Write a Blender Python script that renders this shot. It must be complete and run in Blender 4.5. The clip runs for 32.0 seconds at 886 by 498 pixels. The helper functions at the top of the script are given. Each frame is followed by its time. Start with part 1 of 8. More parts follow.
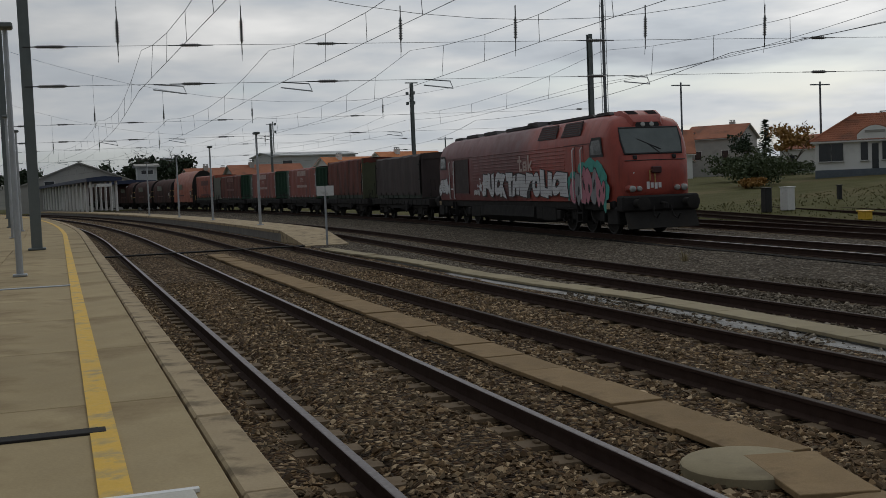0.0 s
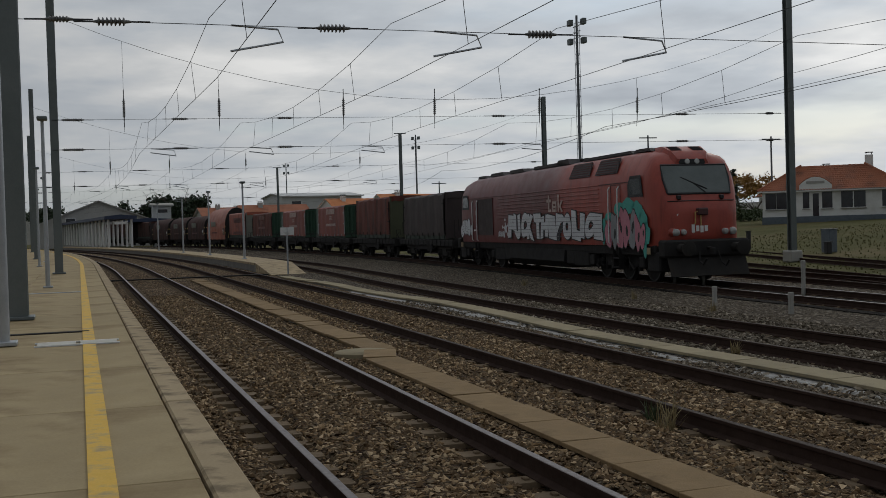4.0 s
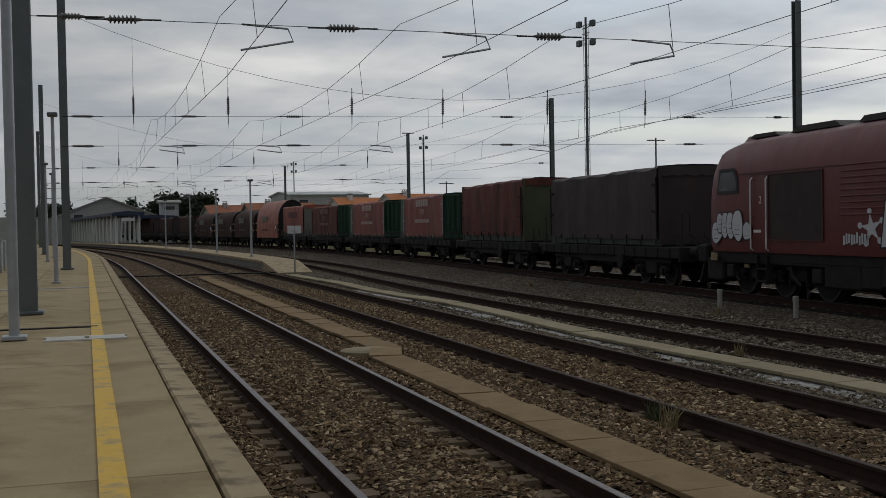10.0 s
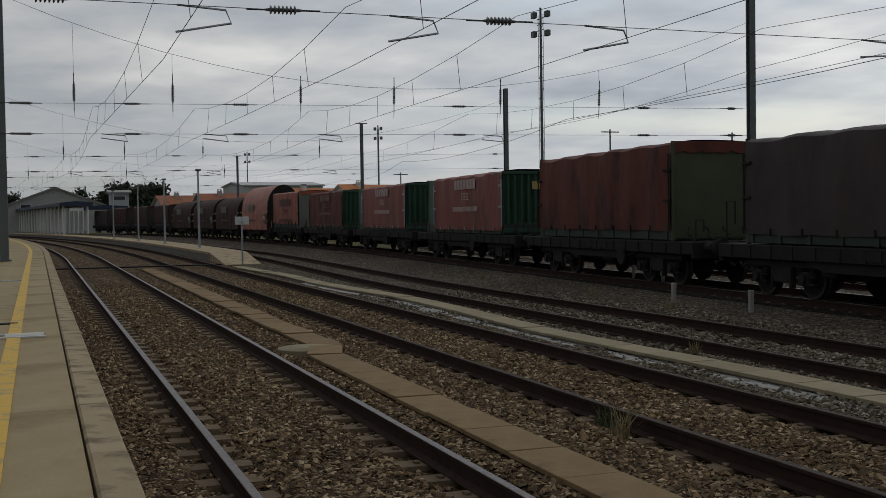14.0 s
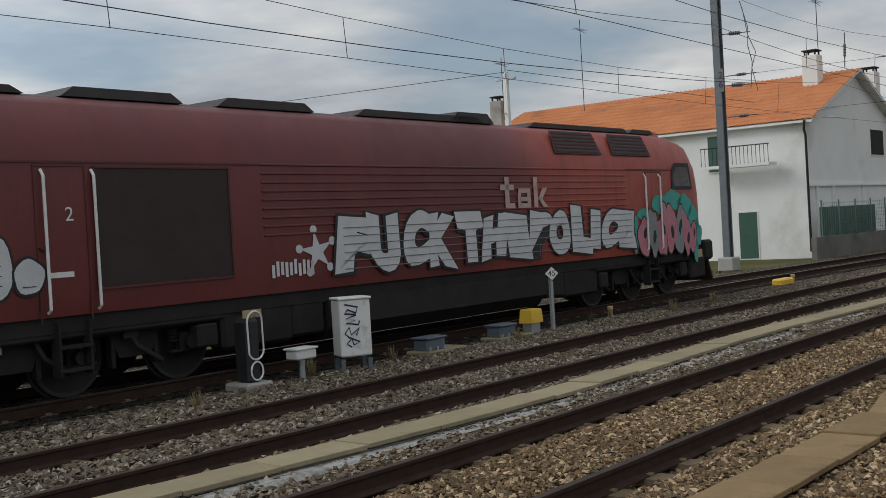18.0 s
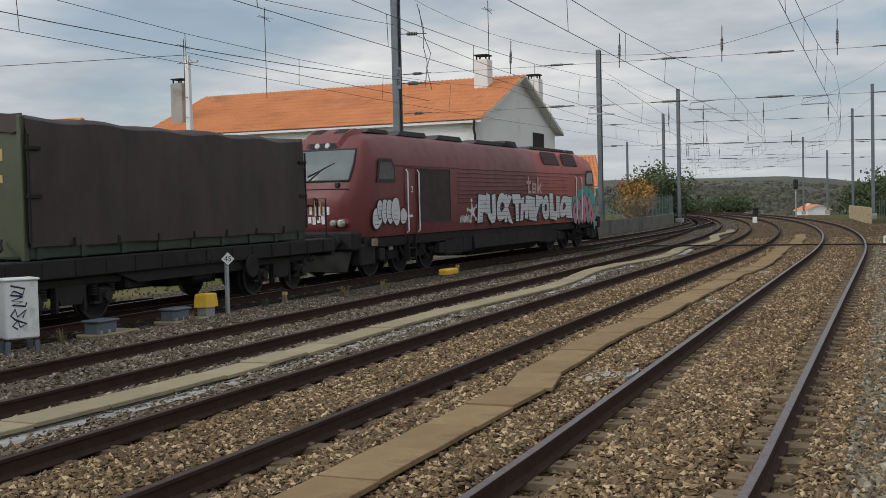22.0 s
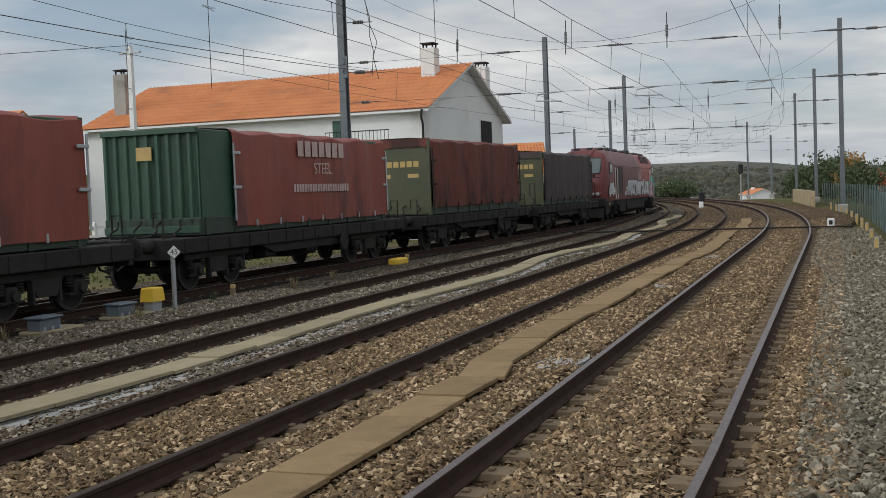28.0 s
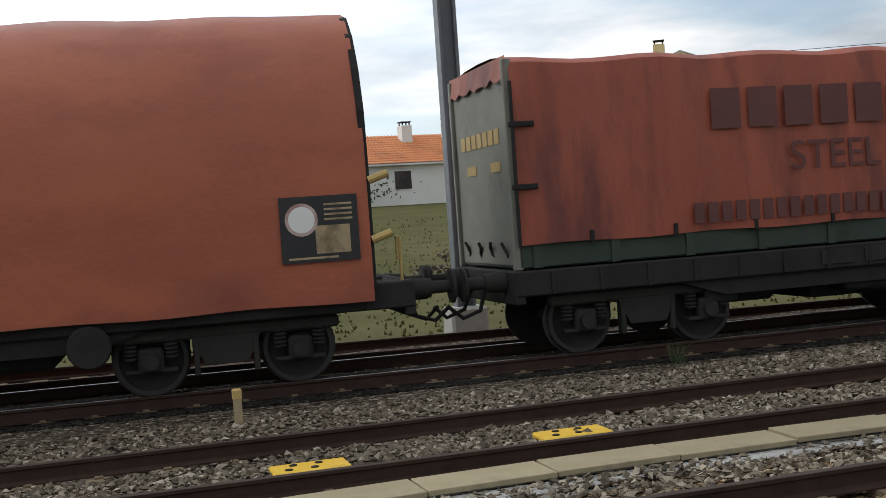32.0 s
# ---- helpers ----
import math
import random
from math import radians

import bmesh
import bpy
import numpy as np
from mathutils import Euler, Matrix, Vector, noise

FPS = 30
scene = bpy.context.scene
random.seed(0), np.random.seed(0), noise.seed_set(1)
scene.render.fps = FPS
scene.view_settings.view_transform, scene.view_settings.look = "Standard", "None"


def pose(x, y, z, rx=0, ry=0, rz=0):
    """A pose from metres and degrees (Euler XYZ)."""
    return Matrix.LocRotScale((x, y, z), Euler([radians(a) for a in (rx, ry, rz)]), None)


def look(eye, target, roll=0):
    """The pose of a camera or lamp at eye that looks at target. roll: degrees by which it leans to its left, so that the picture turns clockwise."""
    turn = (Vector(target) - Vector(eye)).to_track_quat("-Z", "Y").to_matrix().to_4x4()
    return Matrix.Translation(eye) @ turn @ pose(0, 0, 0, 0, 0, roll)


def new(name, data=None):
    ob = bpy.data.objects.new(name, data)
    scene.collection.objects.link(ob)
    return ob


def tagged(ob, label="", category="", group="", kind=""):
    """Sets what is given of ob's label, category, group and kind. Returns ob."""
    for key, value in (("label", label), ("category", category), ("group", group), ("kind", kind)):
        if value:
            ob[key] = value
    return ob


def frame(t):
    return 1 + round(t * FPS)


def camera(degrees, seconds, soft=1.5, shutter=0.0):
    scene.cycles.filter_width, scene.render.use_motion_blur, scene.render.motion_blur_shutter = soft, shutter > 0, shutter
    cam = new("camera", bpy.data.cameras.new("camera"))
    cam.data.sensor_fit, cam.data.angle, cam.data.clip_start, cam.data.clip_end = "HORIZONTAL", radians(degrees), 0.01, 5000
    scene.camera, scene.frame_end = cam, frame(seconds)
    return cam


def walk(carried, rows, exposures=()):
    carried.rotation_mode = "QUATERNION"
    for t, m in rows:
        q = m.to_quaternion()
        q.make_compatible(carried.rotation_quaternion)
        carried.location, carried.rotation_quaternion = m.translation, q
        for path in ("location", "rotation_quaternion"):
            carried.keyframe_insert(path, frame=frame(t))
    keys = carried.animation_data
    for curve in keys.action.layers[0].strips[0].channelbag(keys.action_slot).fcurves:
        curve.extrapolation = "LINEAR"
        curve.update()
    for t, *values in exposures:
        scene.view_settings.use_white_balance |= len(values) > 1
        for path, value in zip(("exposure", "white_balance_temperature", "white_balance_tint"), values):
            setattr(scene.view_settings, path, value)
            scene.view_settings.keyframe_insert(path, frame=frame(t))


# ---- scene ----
# ---- camera: seconds, eye x y z, azimuth from +y, elevation, lean ----
CAM = camera(43.0, 32.0, soft=0.4)
ROWS = [
    (0.0, -11.226, 0.040, 1.940, -70.877, -3.316, -2.347),
    (0.5, -10.454, 0.040, 1.940, -71.286, -3.141, -2.399),
    (1.0, -7.694, 0.040, 1.940, -72.487, -2.779, -2.312),
    (1.5, -3.770, 0.040, 1.940, -73.090, -2.337, -1.922),
    (2.0, -1.633, 0.040, 1.940, -72.643, -2.449, -1.384),
    (2.5, -0.308, 0.137, 1.940, -72.529, -2.123, -1.184),
    (3.0, -0.151, 0.089, 1.940, -71.995, -1.727, -1.521),
    (3.5, -0.109, 0.076, 1.940, -71.900, -1.312, -1.752),
    (5.5, -0.114, 0.079, 1.940, -70.902, -1.230, -1.026),
    (6.0, 0.000, 0.040, 1.940, -70.658, -1.214, -0.967),
    (6.5, 0.000, 0.040, 1.940, -70.993, -1.052, -1.037),
    (7.0, 0.000, 0.040, 1.940, -70.933, -1.185, -1.110),
    (7.5, 0.000, 0.040, 1.940, -70.869, -1.300, -1.147),
    (8.0, 0.000, 0.040, 1.940, -70.984, -1.325, -1.096),
    (8.5, 0.000, 0.040, 1.940, -71.366, -1.402, -1.023),
    (9.0, 0.000, 0.040, 1.940, -71.742, -1.364, -1.011),
    (9.5, 0.000, 0.040, 1.940, -71.931, -1.248, -1.048),
    (10.0, 0.000, 0.040, 1.940, -72.056, -1.210, -1.013),
    (10.5, 0.000, 0.040, 1.940, -72.087, -1.368, -0.951),
    (11.0, 0.000, 0.040, 1.940, -72.234, -1.422, -0.866),
    (11.5, 0.000, 0.040, 1.940, -72.245, -1.510, -0.796),
    (12.0, 0.000, 0.040, 1.940, -72.136, -1.458, -0.794),
    (12.5, 0.000, 0.040, 1.940, -71.969, -1.424, -0.929),
    (13.0, -0.190, 0.103, 1.940, -71.664, -1.570, -1.057),
    (13.5, -0.412, 0.175, 1.940, -71.865, -1.818, -0.994),
    (15.5, -1.689, 2.343, 1.950, -42.500, 0.100, -1.500),
    (15.7, -1.469, 2.573, 1.950, -36.500, 0.300, -2.000),
    (15.9, -1.235, 2.774, 1.950, -29.400, 0.500, -2.700),
    (16.0, -1.100, 2.865, 1.950, -25.850, 0.500, -3.000),
    (16.2, -0.709, 2.743, 1.950, -18.600, 0.550, -3.000),
    (16.4, -0.330, 2.368, 1.950, -11.700, 0.500, -2.900),
    (16.6, -0.036, 1.731, 1.950, -2.100, 0.350, -3.000),
    (16.8, 0.098, 1.390, 1.950, 10.000, -0.100, -3.300),
    (17.0, 0.054, 1.060, 1.950, 20.400, -0.500, -3.600),
    (17.2, 0.190, 1.230, 1.950, 29.200, -0.300, -3.400),
    (17.5, 0.340, 1.338, 1.950, 37.793, -0.216, -3.088),
    (18.0, 0.546, 1.337, 1.950, 51.334, -0.972, -3.281),
    (18.5, 0.437, 1.162, 1.950, 59.050, -1.305, -2.839),
    (19.0, 0.198, 1.007, 1.950, 61.693, -1.881, -2.031),
    (19.5, 0.103, 0.951, 1.950, 63.601, -2.194, -1.725),
    (20.0, 0.021, 0.910, 1.950, 64.956, -2.016, -1.571),
    (20.5, -0.005, 0.898, 1.950, 66.061, -1.934, -1.371),
    (21.0, -0.000, 0.900, 1.950, 66.607, -1.933, -1.415),
    (21.5, -0.001, 0.900, 1.950, 66.928, -1.978, -1.452),
    (22.0, 0.002, 0.901, 1.950, 67.463, -2.244, -1.355),
    (22.5, -0.008, 0.897, 1.950, 68.024, -2.508, -1.220),
    (23.0, -0.016, 0.894, 1.950, 68.581, -2.428, -1.350),
    (23.5, 0.004, 0.902, 1.950, 69.131, -2.320, -1.306),
    (24.0, -0.007, 0.897, 1.950, 69.497, -2.226, -1.524),
    (24.5, 0.000, 0.900, 1.950, 69.523, -2.166, -1.847),
    (25.0, 0.004, 0.901, 1.950, 69.963, -2.246, -1.856),
    (25.5, 0.007, 0.902, 1.950, 70.601, -2.559, -1.749),
    (27.5, 0.047, 0.916, 1.950, 70.836, -2.911, -1.997),
    (28.0, 0.110, 0.940, 1.950, 70.008, -2.885, -2.162),
    (28.5, 0.200, 0.980, 1.950, 68.157, -2.770, -2.440),
    (29.0, 0.211, 1.003, 1.950, 64.007, -2.474, -2.805),
    (29.5, 0.129, 0.982, 1.950, 57.547, -1.833, -2.680),
    (30.0, 0.072, 0.960, 1.950, 50.388, -1.402, -1.677),
    (30.5, 0.015, 0.917, 1.950, 42.856, -1.997, -1.198),
    (31.0, -0.066, 0.804, 1.950, 34.538, -2.241, -1.497),
    (31.5, -0.059, 0.778, 1.950, 25.650, -2.105, -1.735),
    (32.0, 0.000, 0.900, 1.950, 16.487, -1.673, -3.997),
]


def view(x, y, z, az, el, lean):
    a, e = radians(az), radians(el)
    way = Vector((math.sin(a) * math.cos(e), math.cos(a) * math.cos(e), math.sin(e)))
    eye = Vector((x, y, z))
    return look(eye, eye + way, lean)


EXPOSURE = [(0.0, -1.52), (2.0, -1.48), (3.0, -1.5), (6.0, -1.64), (13.5, -1.64), (15.5, -1.78), (16.2, -1.74), (16.7, -1.15), (17.0, -0.8), (17.5, -0.7), (18.0, -0.58), (19.0, -0.42), (25.0, -0.31), (30.0, -0.37), (31.0, -0.33), (32.0, -0.14)]
walk(CAM, [(t, view(*r)) for t, *r in ROWS], EXPOSURE)

# ---- world: broken grey cloud over a pale sky, one soft sun ----
SUN_EL, SUN_AZ = 32.0, -44.0
world = bpy.data.worlds.new("sky")
scene.world = world
world.use_nodes = True
wn, wl = world.node_tree.nodes, world.node_tree.links
wn.clear()
w_out = wn.new("ShaderNodeOutputWorld")
w_bg = wn.new("ShaderNodeBackground")
w_sky = wn.new("ShaderNodeTexSky")
w_sky.sky_type = "NISHITA"
w_sky.sun_disc = False
w_sky.sun_elevation = radians(SUN_EL)
w_sky.sun_rotation = radians(SUN_AZ)
w_tc = wn.new("ShaderNodeTexCoord")
w_sep = wn.new("ShaderNodeSeparateXYZ")
wl.new(w_tc.outputs["Generated"], w_sep.inputs[0])


def wmath(op, a, b=None, clamp=False):
    n = wn.new("ShaderNodeMath")
    n.operation = op
    n.use_clamp = clamp
    for i, v in enumerate((a, b)):
        if v is None:
            continue
        if isinstance(v, (int, float)):
            n.inputs[i].default_value = v
        else:
            wl.new(v, n.inputs[i])
    return n.outputs[0]


w_z = wmath("ADD", wmath("MAXIMUM", w_sep.outputs[2], 0.0), 0.11)
w_px, w_py = wmath("DIVIDE", w_sep.outputs[0], w_z), wmath("DIVIDE", w_sep.outputs[1], w_z)
w_cmb = wn.new("ShaderNodeCombineXYZ")
wl.new(w_px, w_cmb.inputs[0])
wl.new(w_py, w_cmb.inputs[1])


def wnoise(scale, detail, rough, shift):
    mp = wn.new("ShaderNodeMapping")
    mp.inputs["Location"].default_value = shift
    wl.new(w_cmb.outputs[0], mp.inputs[0])
    n = wn.new("ShaderNodeTexNoise")
    n.inputs["Scale"].default_value = scale
    n.inputs["Detail"].default_value = detail
    n.inputs["Roughness"].default_value = rough
    wl.new(mp.outputs[0], n.inputs["Vector"])
    return n.outputs["Fac"]


def wramp(fac, stops):
    r = wn.new("ShaderNodeValToRGB")
    e = r.color_ramp.elements
    while len(e) < len(stops):
        e.new(0.5)
    for el, (p, c) in zip(e, stops):
        el.position = p
        el.color = (*c, 1)
    wl.new(fac, r.inputs[0])
    return r.outputs[0]


def wmix(fac, a, b):
    m = wn.new("ShaderNodeMix")
    m.data_type = "RGBA"
    for i, v in ((0, fac), (6, a), (7, b)):
        if isinstance(v, (int, float)):
            m.inputs[i].default_value = v
        elif isinstance(v, tuple):
            m.inputs[i].default_value = (*v, 1)
        else:
            wl.new(v, m.inputs[i])
    return m.outputs[2]


w_scale = wn.new("ShaderNodeVectorMath")
w_scale.operation = "SCALE"
w_scale.inputs["Scale"].default_value = 0.075
wl.new(w_sky.outputs[0], w_scale.inputs[0])
cloud = wramp(wnoise(1.15, 7, 0.56, (3.1, 1.7, 0.4)),
              [(0.26, (0.375, 0.41, 0.455)), (0.45, (0.515, 0.553, 0.595)), (0.58, (0.66, 0.675, 0.685)), (0.74, (0.86, 0.86, 0.85))])
gap_mask = wramp(wnoise(0.62, 5, 0.5, (8.3, 2.2, 1.4)), [(0.53, (0, 0, 0)), (0.66, (1, 1, 1))])
low = wmath("SUBTRACT", 1.0, wmath("MULTIPLY", w_sep.outputs[2], 9.0), True)
whole = wmix(wmath("MULTIPLY", gap_mask, 0.75), cloud, wmix(0.35, w_scale.outputs[0], (0.36, 0.52, 0.68)))
whole = wmix(wmath("MULTIPLY", low, 0.55), whole, (0.62, 0.66, 0.69))
# brighter towards the veiled sun
w_dot = wn.new("ShaderNodeVectorMath")
w_dot.operation = "DOT_PRODUCT"
w_dot.inputs[1].default_value = (math.sin(radians(SUN_AZ)) * 0.95, math.cos(radians(SUN_AZ)) * 0.95, 0.3)
wl.new(w_tc.outputs["Generated"], w_dot.inputs[0])
toward = wmath("MAXIMUM", wmath("ADD", w_dot.outputs["Value"], 0.57), 0.0)
glow = wmath("ADD", 1.42, wmath("MULTIPLY", wmath("POWER", toward, 3.0), 0.58))
# an overcast sky is brighter overhead than at the horizon
glow = wmath("MULTIPLY", glow, wmath("ADD", 0.94, wmath("MULTIPLY", wmath("MAXIMUM", w_sep.outputs[2], 0.0), 0.5)))
w_glow = wn.new("ShaderNodeVectorMath")
w_glow.operation = "SCALE"
wl.new(whole, w_glow.inputs[0])
wl.new(glow, w_glow.inputs["Scale"])
wl.new(w_glow.outputs[0], w_bg.inputs[0])
w_bg.inputs[1].default_value = 0.85
wl.new(w_bg.outputs[0], w_out.inputs[0])

sun = new("sun", bpy.data.lights.new("sun", "SUN"))
sun.data.energy = 0.85
sun.data.angle = radians(10)
sun.data.color = (1.0, 0.95, 0.87)
sa, se = radians(SUN_AZ), radians(SUN_EL)
sun.matrix_world = look((0, 0, 60), (-60 * math.sin(sa) * math.cos(se), -60 * math.cos(sa) * math.cos(se), 60 - 60 * math.sin(se)))


# ---- materials ----
class Nodes:
    def __init__(self, name):
        self.m = bpy.data.materials.new(name)
        self.m.use_nodes = True
        self.n, self.l = self.m.node_tree.nodes, self.m.node_tree.links
        self.b = self.n["Principled BSDF"]
        self.tc = self.n.new("ShaderNodeTexCoord")

    def put(self, v, socket):
        if isinstance(v, (int, float)):
            socket.default_value = v
        elif isinstance(v, tuple):
            socket.default_value = (*v, 1) if len(v) == 3 and socket.type == "RGBA" else v
        else:
            self.l.new(v, socket)

    def co(self, kind="Object", scale=(1, 1, 1), rot=(0, 0, 0)):
        mp = self.n.new("ShaderNodeMapping")
        mp.inputs["Scale"].default_value = scale
        mp.inputs["Rotation"].default_value = rot
        self.l.new(self.tc.outputs[kind], mp.inputs[0])
        return mp.outputs[0]

    def noise(self, scale, detail=4, rough=0.55, vec=None):
        t = self.n.new("ShaderNodeTexNoise")
        t.inputs["Scale"].default_value = scale
        t.inputs["Detail"].default_value = detail
        t.inputs["Roughness"].default_value = rough
        self.l.new(vec if vec is not None else self.tc.outputs["Object"], t.inputs["Vector"])
        return t.outputs["Fac"]

    def voronoi(self, scale, feature="F1", out="Distance", vec=None, rand=1.0):
        t = self.n.new("ShaderNodeTexVoronoi")
        t.feature = feature
        t.inputs["Scale"].default_value = scale
        t.inputs["Randomness"].default_value = rand
        self.l.new(vec if vec is not None else self.tc.outputs["Object"], t.inputs["Vector"])
        return t.outputs[out]

    def ramp(self, fac, stops):
        r = self.n.new("ShaderNodeValToRGB")
        e = r.color_ramp.elements
        while len(e) < len(stops):
            e.new(0.5)
        for el, (p, c) in zip(e, stops):
            el.position = p
            el.color = (c, c, c, 1) if isinstance(c, (int, float)) else (*c, 1)
        self.l.new(fac, r.inputs[0])
        return r.outputs[0]

    def mix(self, fac, a, b, blend="MIX"):
        m = self.n.new("ShaderNodeMix")
        m.data_type = "RGBA"
        m.blend_type = blend
        self.put(fac, m.inputs[0])
        self.put(a, m.inputs[6])
        self.put(b, m.inputs[7])
        return m.outputs[2]

    def math(self, op, a, b=0.0):
        m = self.n.new("ShaderNodeMath")
        m.operation = op
        self.put(a, m.inputs[0])
        self.put(b, m.inputs[1])
        return m.outputs[0]

    def bump(self, height, strength=0.3, dist=0.01):
        b = self.n.new("ShaderNodeBump")
        b.inputs["Strength"].default_value = strength
        b.inputs["Distance"].default_value = dist
        self.l.new(height, b.inputs["Height"])
        self.l.new(b.outputs[0], self.b.inputs["Normal"])

    def random(self):
        return self.n.new("ShaderNodeObjectInfo").outputs["Random"]

    def island(self):
        return self.n.new("ShaderNodeNewGeometry").outputs["Random Per Island"]

    def done(self, color, rough=0.8, metal=0.0, spec=0.5):
        self.put(color, self.b.inputs["Base Color"])
        self.put(rough, self.b.inputs["Roughness"])
        self.put(metal, self.b.inputs["Metallic"])
        self.b.inputs["Specular IOR Level"].default_value = spec
        return self.m


def mat(name, a, b, scale=3.0, rough=0.7, metal=0.0, bump=0.2, fine=60.0, stain=None, stain_scale=0.8, stain_cut=0.58, vary=0.0, stretch=(1, 1, 1), bdist=0.004, spec=0.5):
    """A surface of two tones at one scale, finer grain, stains and small relief."""
    k = Nodes(name)
    co = k.co(scale=stretch)
    c = k.mix(k.ramp(k.noise(scale, 5, 0.6, co), [(0.32, 0.0), (0.68, 1.0)]), a, b)
    f = k.noise(fine, 4, 0.65, co)
    c = k.mix(0.35, c, k.mix(f, tuple(x * 0.62 for x in a), tuple(min(1, x * 1.35) for x in b)))
    if stain:
        c = k.mix(k.ramp(k.noise(stain_scale, 6, 0.62, co), [(stain_cut, 0.0), (min(0.99, stain_cut + 0.16), 0.85)]), c, stain)
    if vary:
        c = k.mix(k.math("MULTIPLY", k.random(), vary), c, tuple(x * 0.45 for x in a))
    k.bump(f, bump, bdist)
    r = k.ramp(k.noise(scale * 2.3, 4, 0.6, co), [(0.2, max(0.02, rough - 0.12)), (0.8, min(1.0, rough + 0.12))])
    return k.done(c, r, metal, spec)


def ballast_mat(name, tints, cell=0.055, dark=0.55, moss=None):
    k = Nodes(name)
    co = k.co()
    cell_col = k.voronoi(1 / cell, "F1", "Color", co)
    sp = k.n.new("ShaderNodeSeparateColor")
    k.l.new(cell_col, sp.inputs[0])
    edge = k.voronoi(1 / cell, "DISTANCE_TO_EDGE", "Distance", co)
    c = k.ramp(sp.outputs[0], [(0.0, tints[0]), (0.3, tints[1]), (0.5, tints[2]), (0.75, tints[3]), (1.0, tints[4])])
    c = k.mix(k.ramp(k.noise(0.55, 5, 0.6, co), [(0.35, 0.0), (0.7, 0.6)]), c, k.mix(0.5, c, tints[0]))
    # cell edges darkened in the colour, as shade in the gaps between stones
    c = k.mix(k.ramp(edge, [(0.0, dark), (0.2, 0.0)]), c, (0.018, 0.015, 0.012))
    if moss:
        c = k.mix(k.ramp(k.noise(0.9, 5, 0.6, co), [(0.55, 0.0), (0.75, 0.7)]), c, moss)
    h = k.math("ADD", k.ramp(edge, [(0.0, 0.0), (0.3, 1.0)]), k.math("MULTIPLY", sp.outputs[1], 0.8))
    k.bump(h, 1.0, 0.03)
    return k.done(c, 0.92, 0, 0.08)


def stone_mat(name, tints):
    k = Nodes(name)
    c = k.ramp(k.island(), [(0.0, tints[0]), (0.3, tints[1]), (0.5, tints[2]), (0.75, tints[3]), (1.0, tints[4])])
    c = k.mix(k.ramp(k.noise(0.5, 5, 0.6), [(0.4, 0.0), (0.7, 0.55)]), c, k.mix(0.5, c, tints[0]))
    f = k.noise(90, 4, 0.6)
    c = k.mix(0.22, c, k.mix(f, tuple(x * 0.3 for x in tints[1]), tints[4]))
    k.bump(f, 0.4, 0.004)
    return k.done(c, 0.9, 0, 0.12)


TAN = [(0.026, 0.0155, 0.0095), (0.125, 0.07, 0.034), (0.1, 0.078, 0.052), (0.26, 0.162, 0.078), (0.64, 0.48, 0.30)]
GREY = [(0.032, 0.024, 0.017), (0.11, 0.082, 0.054), (0.128, 0.106, 0.08), (0.195, 0.158, 0.113), (0.46, 0.4, 0.315)]
PALE = [(0.03, 0.026, 0.019), (0.108, 0.09, 0.062), (0.136, 0.118, 0.087), (0.2, 0.172, 0.127), (0.44, 0.39, 0.3)]
NEAR_BLACK = [(0.012, 0.011, 0.010), (0.026, 0.023, 0.021), (0.036, 0.031, 0.027), (0.05, 0.043, 0.037), (0.085, 0.077, 0.068)]
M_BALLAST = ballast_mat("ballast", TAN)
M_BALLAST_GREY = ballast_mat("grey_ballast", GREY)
M_BALLAST_DARK = ballast_mat("near_black_ballast", NEAR_BLACK)
M_STONE = stone_mat("ballast_stone", TAN)
M_STONE_GREY = stone_mat("grey_ballast_stone", GREY)
M_STONE_PALE = stone_mat("pale_ballast_stone", PALE)
M_RAIL_RUST = mat("rusty_rail_head", (0.042, 0.031, 0.026), (0.07, 0.053, 0.045), 7, 0.8, 0.0, 0.1, 110, spec=0.15)
M_RAIL_SIDE = mat("rusty_rail", (0.033, 0.0205, 0.0165), (0.056, 0.036, 0.029), 6, 0.88, 0.0, 0.3, 80, spec=0.06)
M_RAIL_TOP = mat("rail_head", (0.075, 0.055, 0.05), (0.12, 0.092, 0.084), 8, 0.42, 0.0, 0.05, 120, spec=0.38)
M_SLEEPER = mat("concrete_sleeper", (0.14, 0.099, 0.062), (0.24, 0.178, 0.116), 5, 0.9, 0, 0.4, 70, stain=(0.07, 0.042, 0.026), stain_scale=2.5, vary=0.35, spec=0.12)
M_TROUGH = mat("concrete_trough", (0.27, 0.225, 0.14), (0.37, 0.315, 0.205), 2.2, 0.88, 0, 0.35, 55, stain=(0.19, 0.155, 0.11), stain_scale=1.3, stain_cut=0.55, vary=0.3, spec=0.12)
M_TROUGH_DARK = mat("brown_concrete_trough", (0.205, 0.138, 0.07), (0.315, 0.22, 0.12), 2.2, 0.9, 0, 0.8, 55, stain=(0.11, 0.073, 0.04), stain_scale=1.3, stain_cut=0.55, vary=0.25, spec=0.12)
M_SAND = mat("white_grit", (0.26, 0.25, 0.235), (0.42, 0.41, 0.39), 14, 0.95, 0, 1.0, 45, stain=(0.13, 0.115, 0.095), stain_scale=5, stain_cut=0.5, bdist=0.02)
M_PLATFORM = mat("platform_paving", (0.31, 0.238, 0.13), (0.45, 0.355, 0.205), 0.9, 0.85, 0, 0.35, 40, stain=(0.22, 0.155, 0.08), stain_scale=0.6, stain_cut=0.5, vary=0.18, spec=0.15)
